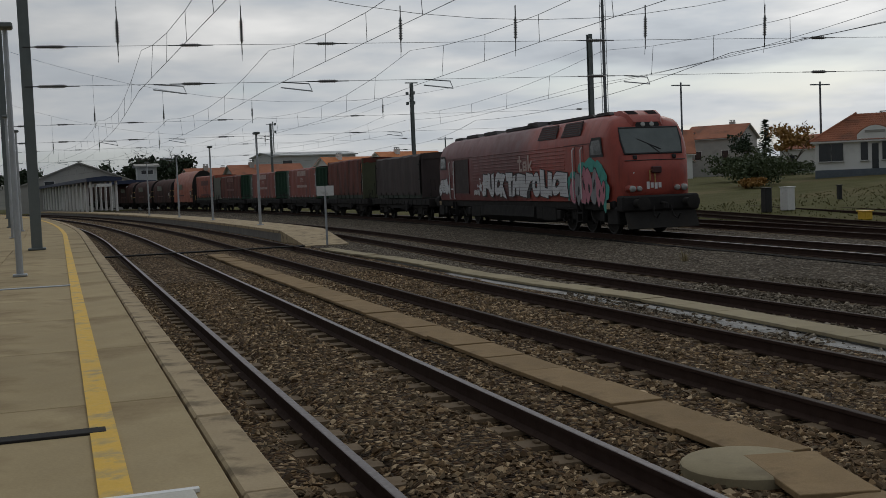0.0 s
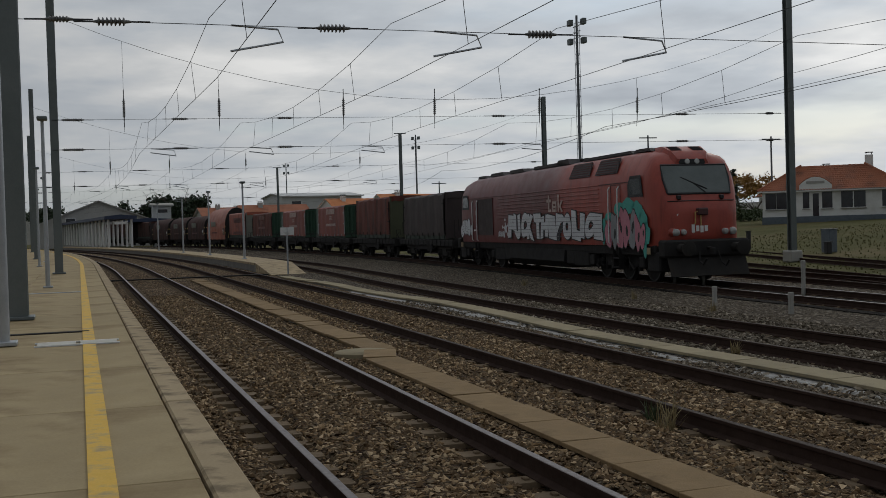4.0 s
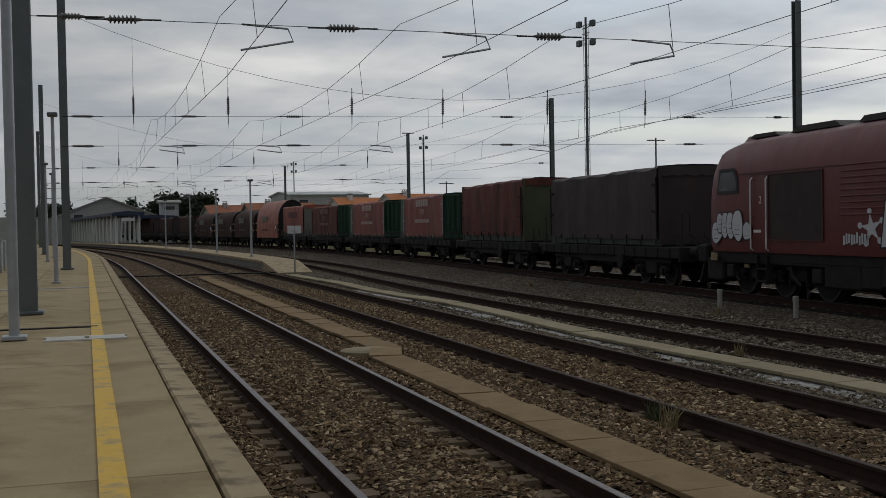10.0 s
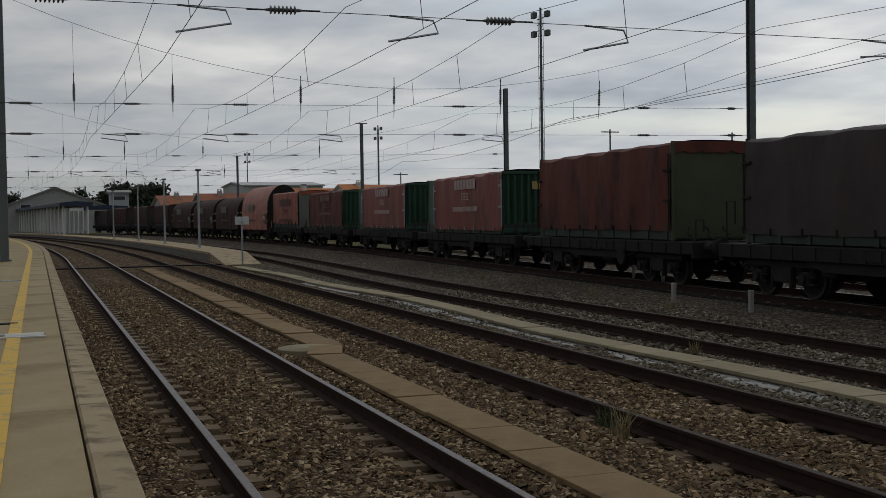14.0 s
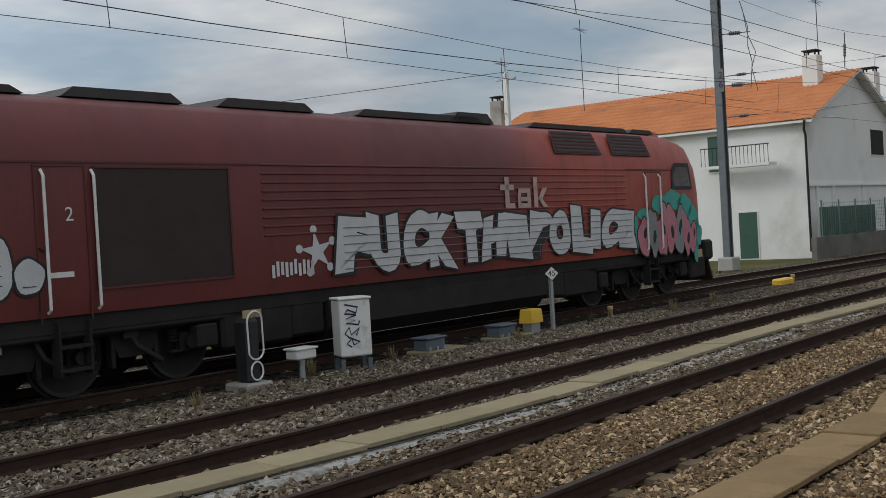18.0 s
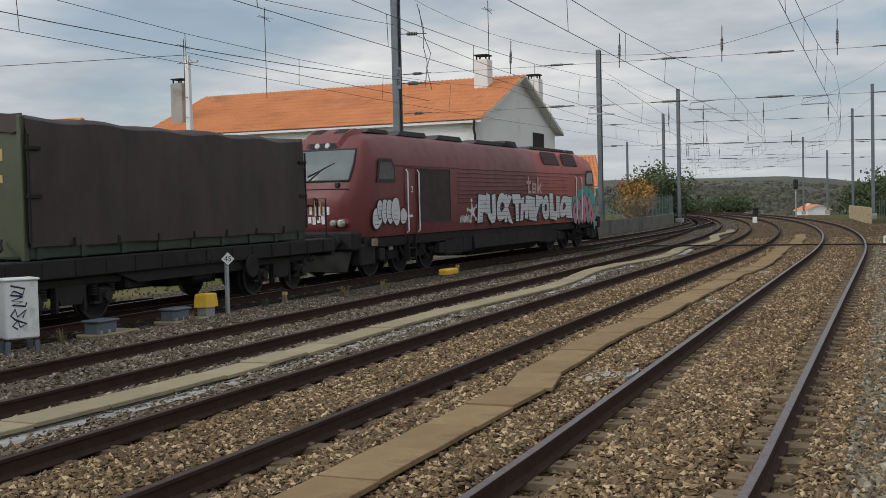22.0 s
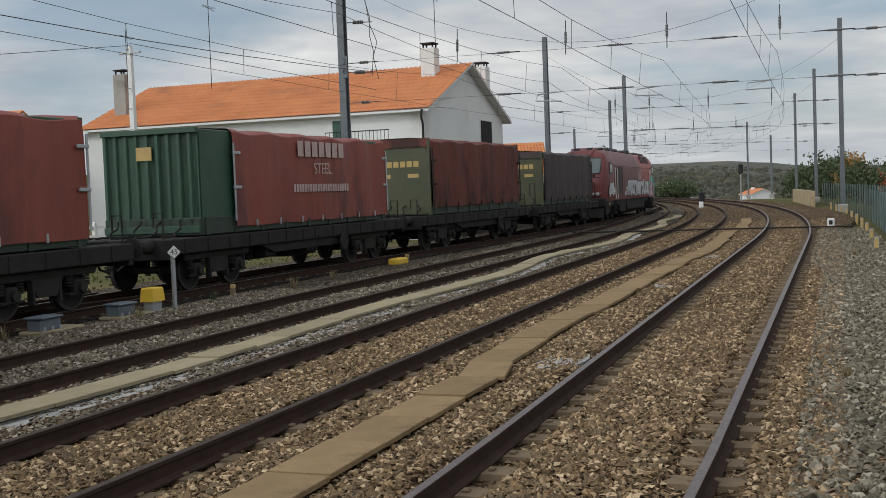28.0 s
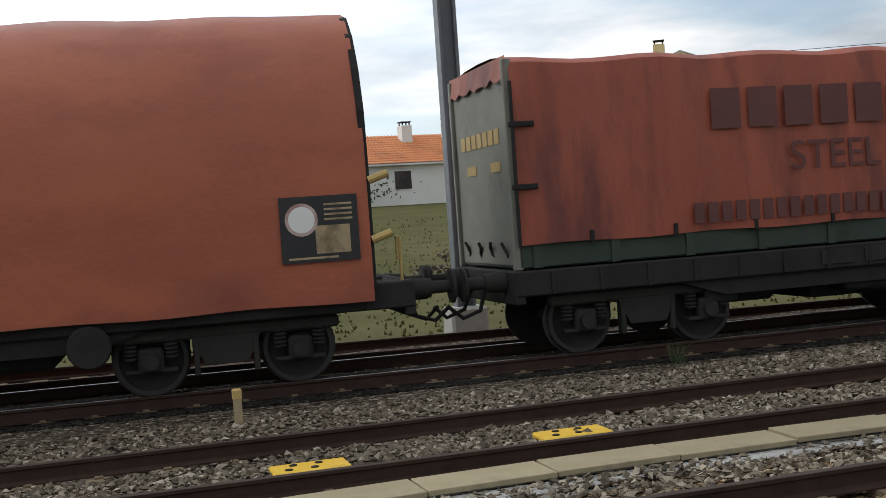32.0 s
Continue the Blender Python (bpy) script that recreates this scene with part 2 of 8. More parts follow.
M_COPING = mat("platform_coping", (0.338, 0.259, 0.155), (0.461, 0.362, 0.23), 2.0, 0.88, 0, 0.5, 45, stain=(0.15, 0.115, 0.0733), stain_scale=2.6, stain_cut=0.5, vary=0.2, spec=0.15)
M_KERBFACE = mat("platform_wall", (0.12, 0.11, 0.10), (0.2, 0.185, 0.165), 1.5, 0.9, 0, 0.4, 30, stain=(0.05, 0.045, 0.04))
M_YELLOW = mat("yellow_line_paint", (0.64, 0.375, 0.03), (0.72, 0.45, 0.06), 4, 0.7, 0, 0.2, 60, stain=(0.34, 0.26, 0.13), stain_scale=4, stain_cut=0.5)
M_YELLOW_P = mat("yellow_plate", (0.70, 0.41, 0.03), (0.77, 0.49, 0.055), 4, 0.5, 0, 0.1, 60, stain=(0.4, 0.26, 0.05), stain_scale=6)
M_WHITE_P = mat("white_paint", (0.66, 0.66, 0.64), (0.76, 0.76, 0.74), 3, 0.55, 0, 0.1, 60, stain=(0.42, 0.41, 0.38), stain_scale=3)
M_MAST = mat("grey_green_painted_steel", (0.115, 0.135, 0.135), (0.16, 0.18, 0.18), 2, 0.5, 0.35, 0.1, 50, stain=(0.08, 0.085, 0.085))
M_MAST_L = mat("galvanised_mast", (0.10, 0.112, 0.125), (0.155, 0.168, 0.182), 2, 0.55, 0.3, 0.1, 50, stain=(0.07, 0.075, 0.083))
M_WIRE = mat("dark_wire", (0.04, 0.04, 0.042), (0.07, 0.07, 0.072), 5, 0.6, 0.3, 0.0)
M_INSUL = mat("insulator", (0.10, 0.10, 0.10), (0.16, 0.158, 0.155), 8, 0.4, 0.0, 0.05)
M_GALV = mat("galvanised_steel", (0.33, 0.35, 0.37), (0.45, 0.47, 0.49), 3, 0.5, 0.6, 0.1)


def loco_red():
    """Sun-faded orange red at the front half, dull red behind, soot between."""
    k = Nodes("red_loco_paint")
    sep = k.n.new("ShaderNodeSeparateXYZ")
    k.l.new(k.tc.outputs["Object"], sep.inputs[0])
    wob = k.math("MULTIPLY", k.math("SUBTRACT", k.noise(0.5, 4, 0.6), 0.5), 5.0)
    along = k.math("ADD", sep.outputs[0], wob)
    c = k.mix(k.ramp(k.noise(0.8, 5, 0.6), [(0.3, 0.0), (0.7, 1.0)]), (0.10, 0.0195, 0.021), (0.142, 0.027, 0.028))
    front = k.mix(k.noise(1.2, 5, 0.6), (0.30, 0.045, 0.03), (0.40, 0.075, 0.046))
    u = k.math("DIVIDE", k.math("ADD", along, 11.0), 22.0)
    c = k.mix(k.ramp(u, [(0.55, 0.0), (0.70, 1.0)]), c, front)
    c = k.mix(k.ramp(u, [(0.36, 0.0), (0.47, 0.75), (0.52, 0.75), (0.62, 0.0)]), c, (0.085, 0.02, 0.02))
    streak = k.noise(3.0, 5, 0.65, k.co(scale=(2.2, 1, 0.25)))
    c = k.mix(k.ramp(streak, [(0.48, 0.0), (0.75, 0.55)]), c, (0.06, 0.018, 0.018))
    f = k.noise(45, 4, 0.6)
    c = k.mix(0.2, c, k.mix(f, (0.08, 0.015, 0.015), (0.42, 0.08, 0.06)))
    k.bump(f, 0.06, 0.003)
    return k.done(c, k.ramp(k.noise(2.0, 4, 0.6), [(0.2, 0.36), (0.8, 0.58)]), 0, 0.45)


M_RED = loco_red()
M_RED_DK = mat("sooty_red_paint", (0.07, 0.018, 0.018), (0.12, 0.026, 0.025), 0.9, 0.6, 0, 0.1, 30, stain=(0.03, 0.02, 0.02), stain_scale=0.6, stain_cut=0.5)
M_BLACK = mat("black_underframe", (0.020, 0.019, 0.019), (0.034, 0.032, 0.031), 2, 0.85, 0.0, 0.2, 40, stain=(0.034, 0.028, 0.022), stain_scale=2.2, spec=0.15)
M_GRIME = mat("grimy_steel", (0.024, 0.0228, 0.0218), (0.042, 0.039, 0.036), 2, 0.85, 0.0, 0.25, 40, stain=(0.038, 0.03, 0.023), stain_scale=2, spec=0.15)
# wheel steel coloured near black, for the deep shade under the train
M_STEELW = mat("worn_wheel_steel", (0.03, 0.028, 0.027), (0.055, 0.052, 0.049), 6, 0.6, 0.3, 0.05)
M_FILTER = mat("dusty_dark_red_filter", (0.02, 0.011, 0.011), (0.036, 0.019, 0.018), 1.0, 0.7, 0, 0.1, 60)
M_ROOF_BLK = mat("dark_roof_hatch", (0.03, 0.026, 0.028), (0.055, 0.045, 0.046), 2, 0.7, 0, 0.15)
M_GRAF_W = mat("silver_spray_paint", (0.50, 0.51, 0.53), (0.62, 0.63, 0.65), 3, 0.5, 0.1, 0.05, 40)
M_GRAF_K = mat("black_spray_paint", (0.012, 0.012, 0.014), (0.02, 0.02, 0.022), 3, 0.6)
M_GRAF_T = mat("teal_spray_paint", (0.03, 0.28, 0.24), (0.05, 0.36, 0.30), 3, 0.55)
M_GRAF_P = mat("pink_spray_paint", (0.42, 0.13, 0.18), (0.5, 0.2, 0.25), 3, 0.55)
M_TARP_BLK = mat("black_tarpaulin", (0.042, 0.034, 0.034), (0.076, 0.06, 0.058), 0.9, 0.72, 0, 0.25, 25, stretch=(1.4, 1, 0.6), stain=(0.085, 0.053, 0.05), stain_scale=1.1, stain_cut=0.56, spec=0.2)
# tail wagon covers: brown-red made darker in colour for their backlit, shaded sides
M_TARP_DK = mat("shade_dark_tarpaulin", (0.045, 0.02, 0.016), (0.085, 0.034, 0.026), 0.8, 0.75, 0, 0.25, 25, stretch=(1.5, 1, 0.5), stain=(0.024, 0.017, 0.015), stain_scale=0.8, stain_cut=0.46, spec=0.2)
M_TARP_BRN = mat("brown_red_tarpaulin", (0.085, 0.027, 0.02), (0.185, 0.047, 0.03), 0.8, 0.7, 0, 0.25, 25, stretch=(1.5, 1, 0.5), stain=(0.03, 0.018, 0.016), stain_scale=0.8, stain_cut=0.46, spec=0.25)
M_TARP_RED = mat("red_tarpaulin", (0.165, 0.036, 0.025), (0.26, 0.058, 0.036), 0.8, 0.62, 0, 0.25, 25, stretch=(1.7, 1, 0.4), stain=(0.075, 0.024, 0.022), stain_scale=0.6, stain_cut=0.53)
M_TARP_ORG = mat("faded_orange_tarpaulin", (0.22, 0.05, 0.029), (0.36, 0.086, 0.044), 0.8, 0.62, 0, 0.25, 25, stretch=(1.7, 1, 0.4), stain=(0.115, 0.03, 0.026), stain_scale=0.7, stain_cut=0.5)
M_GREEN = mat("green_container_paint", (0.018, 0.058, 0.034), (0.03, 0.08, 0.047), 1.2, 0.55, 0, 0.1, 40, stain=(0.03, 0.05, 0.035), stain_scale=0.9)
M_OLIVE = mat("olive_container_paint", (0.05, 0.056, 0.028), (0.075, 0.08, 0.04), 1.2, 0.6, 0, 0.1, 40, stain=(0.05, 0.055, 0.04), stain_scale=0.9)
M_GREY_END = mat("weathered_grey_panel", (0.15, 0.15, 0.125), (0.22, 0.215, 0.18), 1.2, 0.65, 0, 0.1, 40, stain=(0.10, 0.085, 0.06), stain_scale=0.9)
M_WALL_DK = mat("weathered_dark_concrete", (0.10, 0.095, 0.082), (0.17, 0.16, 0.14), 0.9, 0.92, 0, 0.4, 30, stain=(0.055, 0.052, 0.042), stain_scale=0.5, stain_cut=0.5)
M_GREYGREEN = mat("grey_green_panel", (0.12, 0.135, 0.10), (0.18, 0.195, 0.15), 1.2, 0.6, 0, 0.1, 40, stain=(0.13, 0.14, 0.12), stain_scale=0.9)
M_OCHRE = mat("ochre_lettering", (0.40, 0.27, 0.09), (0.5, 0.35, 0.13), 3, 0.65)
M_PALE_T = mat("pale_lettering", (0.42, 0.31, 0.28), (0.52, 0.40, 0.36), 1.6, 0.65, stain=(0.25, 0.10, 0.08), stain_scale=2.2, stain_cut=0.55)
M_DARK_T = mat("dark_lettering", (0.085, 0.03, 0.028), (0.13, 0.042, 0.036), 1.6, 0.65)
M_STUCCO = mat("white_render", (0.70, 0.70, 0.67), (0.78, 0.78, 0.75), 0.5, 0.9, 0, 0.3, 30, stain=(0.56, 0.55, 0.51), stain_scale=0.35, stain_cut=0.55, bdist=0.008)
M_STUCCO_Y = mat("yellow_render", (0.58, 0.44, 0.22), (0.66, 0.52, 0.28), 0.5, 0.9, 0, 0.3, 30, stain=(0.42, 0.33, 0.2), stain_scale=0.4)
M_STUCCO_G = mat("grey_render", (0.36, 0.35, 0.33), (0.46, 0.45, 0.42), 0.5, 0.9, 0, 0.3, 30, stain=(0.26, 0.25, 0.23), stain_scale=0.4)
M_TILE = mat("clay_roof_tile", (0.46, 0.155, 0.055), (0.60, 0.23, 0.085), 0.6, 0.85, 0, 0.3, 20, stain=(0.33, 0.13, 0.06), stain_scale=0.5, stain_cut=0.55)
M_TILE_OLD = mat("weathered_roof_tile", (0.29, 0.105, 0.055), (0.40, 0.155, 0.085), 0.6, 0.9, 0, 0.3, 20, stain=(0.18, 0.085, 0.055), stain_scale=0.5, stain_cut=0.5)
M_SLATE = mat("dark_roofing", (0.04, 0.04, 0.045), (0.07, 0.068, 0.07), 0.6, 0.8)
M_SHUTTER = mat("green_shutter", (0.02, 0.07, 0.048), (0.03, 0.095, 0.065), 2, 0.5)
M_WINGLASS = mat("dark_window_glass", (0.02, 0.025, 0.03), (0.04, 0.045, 0.05), 2, 0.08, 0, 0.0, spec=0.6)
M_CONC = mat("plain_concrete", (0.28, 0.27, 0.245), (0.38, 0.37, 0.34), 1.0, 0.9, 0, 0.35, 35, stain=(0.17, 0.16, 0.14), stain_scale=0.7)
M_GRASS = mat("dry_grass_field", (0.07, 0.07, 0.026), (0.12, 0.112, 0.052), 0.35, 0.95, 0, 0.9, 9, stain=(0.165, 0.132, 0.072), stain_scale=0.09, stain_cut=0.52, bdist=0.06, spec=0.03)
M_BUSH = mat("bush_leaves", (0.034, 0.052, 0.018), (0.066, 0.088, 0.032), 1.2, 0.75, 0, 0.2, 12)
M_PINE = mat("pine_needles", (0.018, 0.034, 0.016), (0.036, 0.056, 0.026), 1.2, 0.8, 0, 0.2, 12)
M_AUTUMN = mat("autumn_leaves", (0.22, 0.105, 0.022), (0.34, 0.19, 0.045), 1.2, 0.75, 0, 0.2, 12)
M_RUSTLEAF = mat("rust_red_leaves", (0.22, 0.07, 0.03), (0.30, 0.11, 0.05), 1.2, 0.75, 0, 0.2, 12)
M_BARK = mat("bark", (0.07, 0.055, 0.042), (0.12, 0.098, 0.078), 5, 0.95, 0, 0.6, 25)
M_WOODLAND = mat("distant_woodland", (0.028, 0.033, 0.022), (0.075, 0.07, 0.045), 0.03, 0.95, 0, 0.3, 0.3, stain=(0.13, 0.105, 0.055), stain_scale=0.006)
M_CANOPY = mat("dark_blue_canopy", (0.02, 0.03, 0.07), (0.03, 0.045, 0.09), 2, 0.6)
M_SHED = mat("pale_metal_cladding", (0.42, 0.43, 0.42), (0.52, 0.53, 0.52), 0.6, 0.6, 0.1, 0.1, 20)
M_FENCE = mat("grey_green_fence", (0.09, 0.13, 0.125), (0.13, 0.175, 0.165), 1.5, 0.6, 0.2)
M_DUCT = mat("black_duct", (0.012, 0.011, 0.010), (0.024, 0.021, 0.018), 4, 0.85, spec=0.2)
M_WORN_T = mat("worn_lettering", (0.16, 0.078, 0.066), (0.23, 0.125, 0.105), 1.6, 0.7, stain=(0.12, 0.04, 0.034), stain_scale=2.6, stain_cut=0.5)
M_HOOD = mat("faded_orange_hood", (0.26, 0.066, 0.034), (0.40, 0.112, 0.056), 0.7, 0.5, 0, 0.15, 25, stretch=(0.5, 1, 1.2), stain=(0.20, 0.05, 0.035), stain_scale=0.5, stain_cut=0.52, spec=0.4)
M_SIGNAL = mat("black_signal_body", (0.012, 0.012, 0.013), (0.022, 0.022, 0.023), 4, 0.5)
M_BLUEBOX = mat("blue_grey_point_box", (0.075, 0.095, 0.115), (0.125, 0.15, 0.175), 4, 0.6)
M_LAMP_GLASS = mat("headlamp_glass", (0.3, 0.3, 0.29), (0.45, 0.45, 0.43), 6, 0.1, 0.2, 0.0)
M_SCREEN = mat("windscreen_glass", (0.06, 0.078, 0.076), (0.10, 0.122, 0.118), 1.5, 0.08, 0, 0.0, spec=0.7)
M_FRAME = mat("grimy_green_frame", (0.022, 0.035, 0.025), (0.034, 0.05, 0.036), 1.5, 0.75, 0, 0.15, 40, stain=(0.02, 0.018, 0.016), stain_scale=1.2)
M_CABGLASS = mat("dark_cab_glass", (0.012, 0.016, 0.018), (0.03, 0.04, 0.042), 2.0, 0.14, 0, 0.0, 20)
M_GRAF_N = mat("navy_spray_paint", (0.012, 0.014, 0.05), (0.025, 0.028, 0.085), 3, 0.5)
M_GRAF_G = mat("grey_spray_paint", (0.16, 0.17, 0.18), (0.26, 0.27, 0.28), 3, 0.55)
M_RIBLINE = mat("grey_rib_edge", (0.12, 0.11, 0.115), (0.2, 0.19, 0.2), 3, 0.6)
M_LID = mat("pale_concrete_lid", (0.46, 0.44, 0.38), (0.58, 0.56, 0.50), 3.0, 0.85, 0, 0.3, 50, stain=(0.3, 0.27, 0.2), stain_scale=4)
M_STRAW = mat("dry_straw", (0.20, 0.155, 0.075), (0.31, 0.25, 0.13), 4, 0.9, 0, 0.1, 20)


def field_mat():
    k = Nodes("field_grass_blades")
    c = k.ramp(k.island(), [(0.0, (0.07, 0.078, 0.026)), (0.5, (0.11, 0.11, 0.044)), (1.0, (0.18, 0.15, 0.07))])
    return k.done(c, 0.95, 0, 0.03)


M_FIELD = field_mat()


# ---- building tools ----
class Geo:
    """Vertices and faces of one mesh."""

    def __init__(self):
        self.v, self.f = [], []

    def add(self, vs, fs):
        o = len(self.v)
        self.v += [tuple(p) for p in vs]
        self.f += [tuple(i + o for i in f) for f in fs]
        return self

    def box(self, c, s, bev=0.0, m=None):
        x, y, z = (a / 2 for a in s)
        b = min(bev, x * 0.9, y * 0.9, z * 0.9)
        if b <= 0:
            vs = [(i * x, j * y, k * z) for i in (-1, 1) for j in (-1, 1) for k in (-1, 1)]
            fs = [(0, 1, 3, 2), (4, 6, 7, 5), (0, 4, 5, 1), (2, 3, 7, 6), (0, 2, 6, 4), (1, 5, 7, 3)]
        else:
            vs, fs = [], []
            for zz, i in ((-z, b), (-z + b, 0), (z - b, 0), (z, b)):
                vs += [(-x + i, -y + b, zz), (-x + i + (b if not i else 0), -y + i, zz), (x - i - (b if not i else 0), -y + i, zz), (x - i, -y + b, zz),
                       (x - i, y - b, zz), (x - i - (b if not i else 0), y - i, zz), (-x + i + (b if not i else 0), y - i, zz), (-x + i, y - b, zz)]
            for r in range(3):
                fs += [(r * 8 + k, r * 8 + (k + 1) % 8, r * 8 + 8 + (k + 1) % 8, r * 8 + 8 + k) for k in range(8)]
            fs += [tuple(range(7, -1, -1)), tuple(range(24, 32))]
        vs = [(a + c[0], d + c[1], e + c[2]) for a, d, e in vs]
        if m is not None:
            vs = [tuple(m @ Vector(p)) for p in vs]
        return self.add(vs, fs)

    def tube(self, p, q, r, r2=None, n=8, cap=True):
        p, q = Vector(p), Vector(q)
        d = (q - p).normalized()
        u = d.orthogonal().normalized()
        w = d.cross(u)
        r2 = r if r2 is None else r2
        vs = []
        for c, rr in ((p, r), (q, r2)):
            vs += [c + rr * (math.cos(2 * math.pi * i / n) * u + math.sin(2 * math.pi * i / n) * w) for i in range(n)]
        fs = [(i, (i + 1) % n, n + (i + 1) % n, n + i) for i in range(n)]
        if cap:
            fs += [tuple(range(n - 1, -1, -1)), tuple(range(n, 2 * n))]
        return self.add(vs, fs)

    def pipe(self, pts, r, n=6):
        pts = [Vector(p) for p in pts]
        u, rings = None, []
        for i, p in enumerate(pts):
            d = (pts[min(i + 1, len(pts) - 1)] - pts[max(i - 1, 0)]).normalized()
            u = d.orthogonal() if u is None else u - d * u.dot(d)
            u.normalize()
            w = d.cross(u)
            rings.append([p + r * (math.cos(2 * math.pi * k / n) * u + math.sin(2 * math.pi * k / n) * w) for k in range(n)])
        return self.loft(rings)

    def lathe(self, p, axis, prof, n=16):
        """prof: (along, radius) pairs from p along axis."""
        p, d = Vector(p), Vector(axis).normalized()
        u = d.orthogonal().normalized()
        w = d.cross(u)
        vs = []
        for s, r in prof:
            vs += [p + d * s + r * (math.cos(2 * math.pi * i / n) * u + math.sin(2 * math.pi * i / n) * w) for i in range(n)]
        fs = []
        for k in range(len(prof) - 1):
            fs += [(k * n + i, k * n + (i + 1) % n, (k + 1) * n + (i + 1) % n, (k + 1) * n + i) for i in range(n)]
        fs += [tuple(range(n - 1, -1, -1)), tuple(range((len(prof) - 1) * n, len(prof) * n))]
        return self.add(vs, fs)

    def loft(self, rings, closed=True, caps=True):
        n = len(rings[0])
        vs = [p for r in rings for p in r]
        fs = []
        for k in range(len(rings) - 1):
            for i in range(n if closed else n - 1):
                fs.append((k * n + i, k * n + (i + 1) % n, (k + 1) * n + (i + 1) % n, (k + 1) * n + i))
        if caps:
            fs += [tuple(range(n - 1, -1, -1)), tuple(range((len(rings) - 1) * n, len(rings) * n))]
        return self.add(vs, fs)

    def plate(self, pts, n, t):
        """A flat polygon, thickened by t along n."""
        n = Vector(n).normalized() * t
        k = len(pts)
        vs = [Vector(p) for p in pts] + [Vector(p) + n for p in pts]
        return self.add(vs, [tuple(range(k - 1, -1, -1)), tuple(range(k, 2 * k))] + [(i, (i + 1) % k, k + (i + 1) % k, k + i) for i in range(k)])


def mesh_of(name, g, material, smooth=False):
    me = bpy.data.meshes.new(name)
    me.from_pydata([tuple(p) for p in g.v], [], g.f)
    for m in material if isinstance(material, (list, tuple)) else (material,):
        me.materials.append(m)
    if smooth:
        me.polygons.foreach_set("use_smooth", [True] * len(me.polygons))
        me.set_sharp_from_angle(angle=radians(38))
    me.update()
    return me


def part(name, g, material, parent, label="", smooth=False, at=None):
    me = g if isinstance(g, bpy.types.Mesh) else mesh_of(name, g, material, smooth)
    ob = new(name, me)
    ob.parent = parent
    if at is not None:
        ob.matrix_basis = at
    if label:
        tagged(ob, label)
    return ob


def thing(name, label, category, group="", at=None, kind=""):
    ob = new(name)
    ob.empty_display_size = 0.2
    if at is not None:
        ob.matrix_basis = at
    return tagged(ob, label, category, group, kind)


def solid(name, g, material, label, category, group="", kind="", smooth=False, at=None):
    ob = new(name, mesh_of(name, g, material, smooth))
    if at is not None:
        ob.matrix_basis = at
    return tagged(ob, label, category, group, kind)


def step(a, b, x):
    s = min(max((x - a) / (b - a), 0.0), 1.0)
    return s * s * (3 - 2 * s)


# ---- the plan: x along the tracks, y across them, z = 0 at the rail head ----
# The plan below is drawn 1 : 1.055 short along the line; to_true_length() sets it out at full length.
LENGTHEN = 1.055


def bend(x):
    """Sideways shift of the straight alignment: two gentle curves."""
    if x < -58:
        return 0.36 - 0.00085 * (x + 58) ** 2
    if x < -5:
        return 0.0068 * (-x - 5)
    b = 0.012 * max(0.0, x - 8)
    return b + 0.0016 * max(0.0, x - 36) ** 2


TRACK_Y = {1: 2.79, 2: 6.78, 3: 10.80, 4: 15.5}
GAUGE = 1.668


def track_y(k, x):
    if k == 5:
        return 18.6 - 0.13 * x
    e = 0.0
    if k == 3:
        e = 1.3 * step(-24, -62, x) - 0.22 * step(-8, 4, x)
    if k == 4 and x < 11:
        d = 11 - x
        e = 0.062 * (d - 3 * (1 - math.exp(-d / 3))) - 0.02 * max(0.0, -60 - x)
    if k == 4 and x > 26:
        d = x - 26
        e = max(-0.07 * (d - 6 * (1 - math.exp(-d / 6))), -4.3)
    return TRACK_Y[k] + bend(x) + e


def slope(k, x):
    return math.atan2(track_y(k, x + 0.5) - track_y(k, x - 0.5), 1.0)


# ---- ground: one sheet out to the hills ----
def ground_z(x, y):
    z = -0.32
    z += 3.3 * step(30, 78, y) * (1 - 0.75 * step(15, 60, x) * (1 - 0.8 * step(45, 85, y))) * (1 - 0.5 * step(-35, -85, x)) + (5.0 * step(75, 125, y) + 3.6 * step(120, 185, y)) * (1 - step(-90, -140, x))
    if y < 0:
        z -= 0.75 * step(-0.2, -1.6, y) * step(3, 8, x)
    r = math.hypot(x, y)
    if r > 120:
        z -= 6.0 * step(120, 420, x)
        z += (23 + 15 * noise.noise(Vector((x * 0.0011, y * 0.0011, 0.3)))) * step(520, 1900, r)
        z += 2.5 * noise.noise(Vector((x * 0.006, y * 0.006, 2.1))) * step(160, 600, r)
    return z


def spread(near, far, step0, grow):
    out, s, x = [], step0, 0.0
    while x < far:
        out.append(x)
        s = s if x < near else s * grow
        x += s
    return out + [far]


px = spread(110, 3200, 3.0, 1.18)
py = spread(90, 3200, 2.5, 1.18)
gx = [-a for a in reversed(px[1:])] + px
gy = [-a for a in reversed(py[1:])] + py
g = Geo()
g.v = [(x, y, ground_z(x, y)) for x in gx for y in gy]
ny = len(gy)
g.f = [(i * ny + j, (i + 1) * ny + j, (i + 1) * ny + j + 1, i * ny + j + 1) for i in range(len(gx) - 1) for j in range(ny - 1)]
ground = solid("ground", g, [M_GRASS, M_WOODLAND], "dry patchy grass field rising to wooded hills", "ground", kind="structure", smooth=True)
ground.data.polygons.foreach_set("material_index", [1 if math.hypot(*p.center[:2]) > 330 else 0 for p in ground.data.polygons])

# ballast beds: tan under the first two tracks, grey under the others
X0, X1 = -172, 172


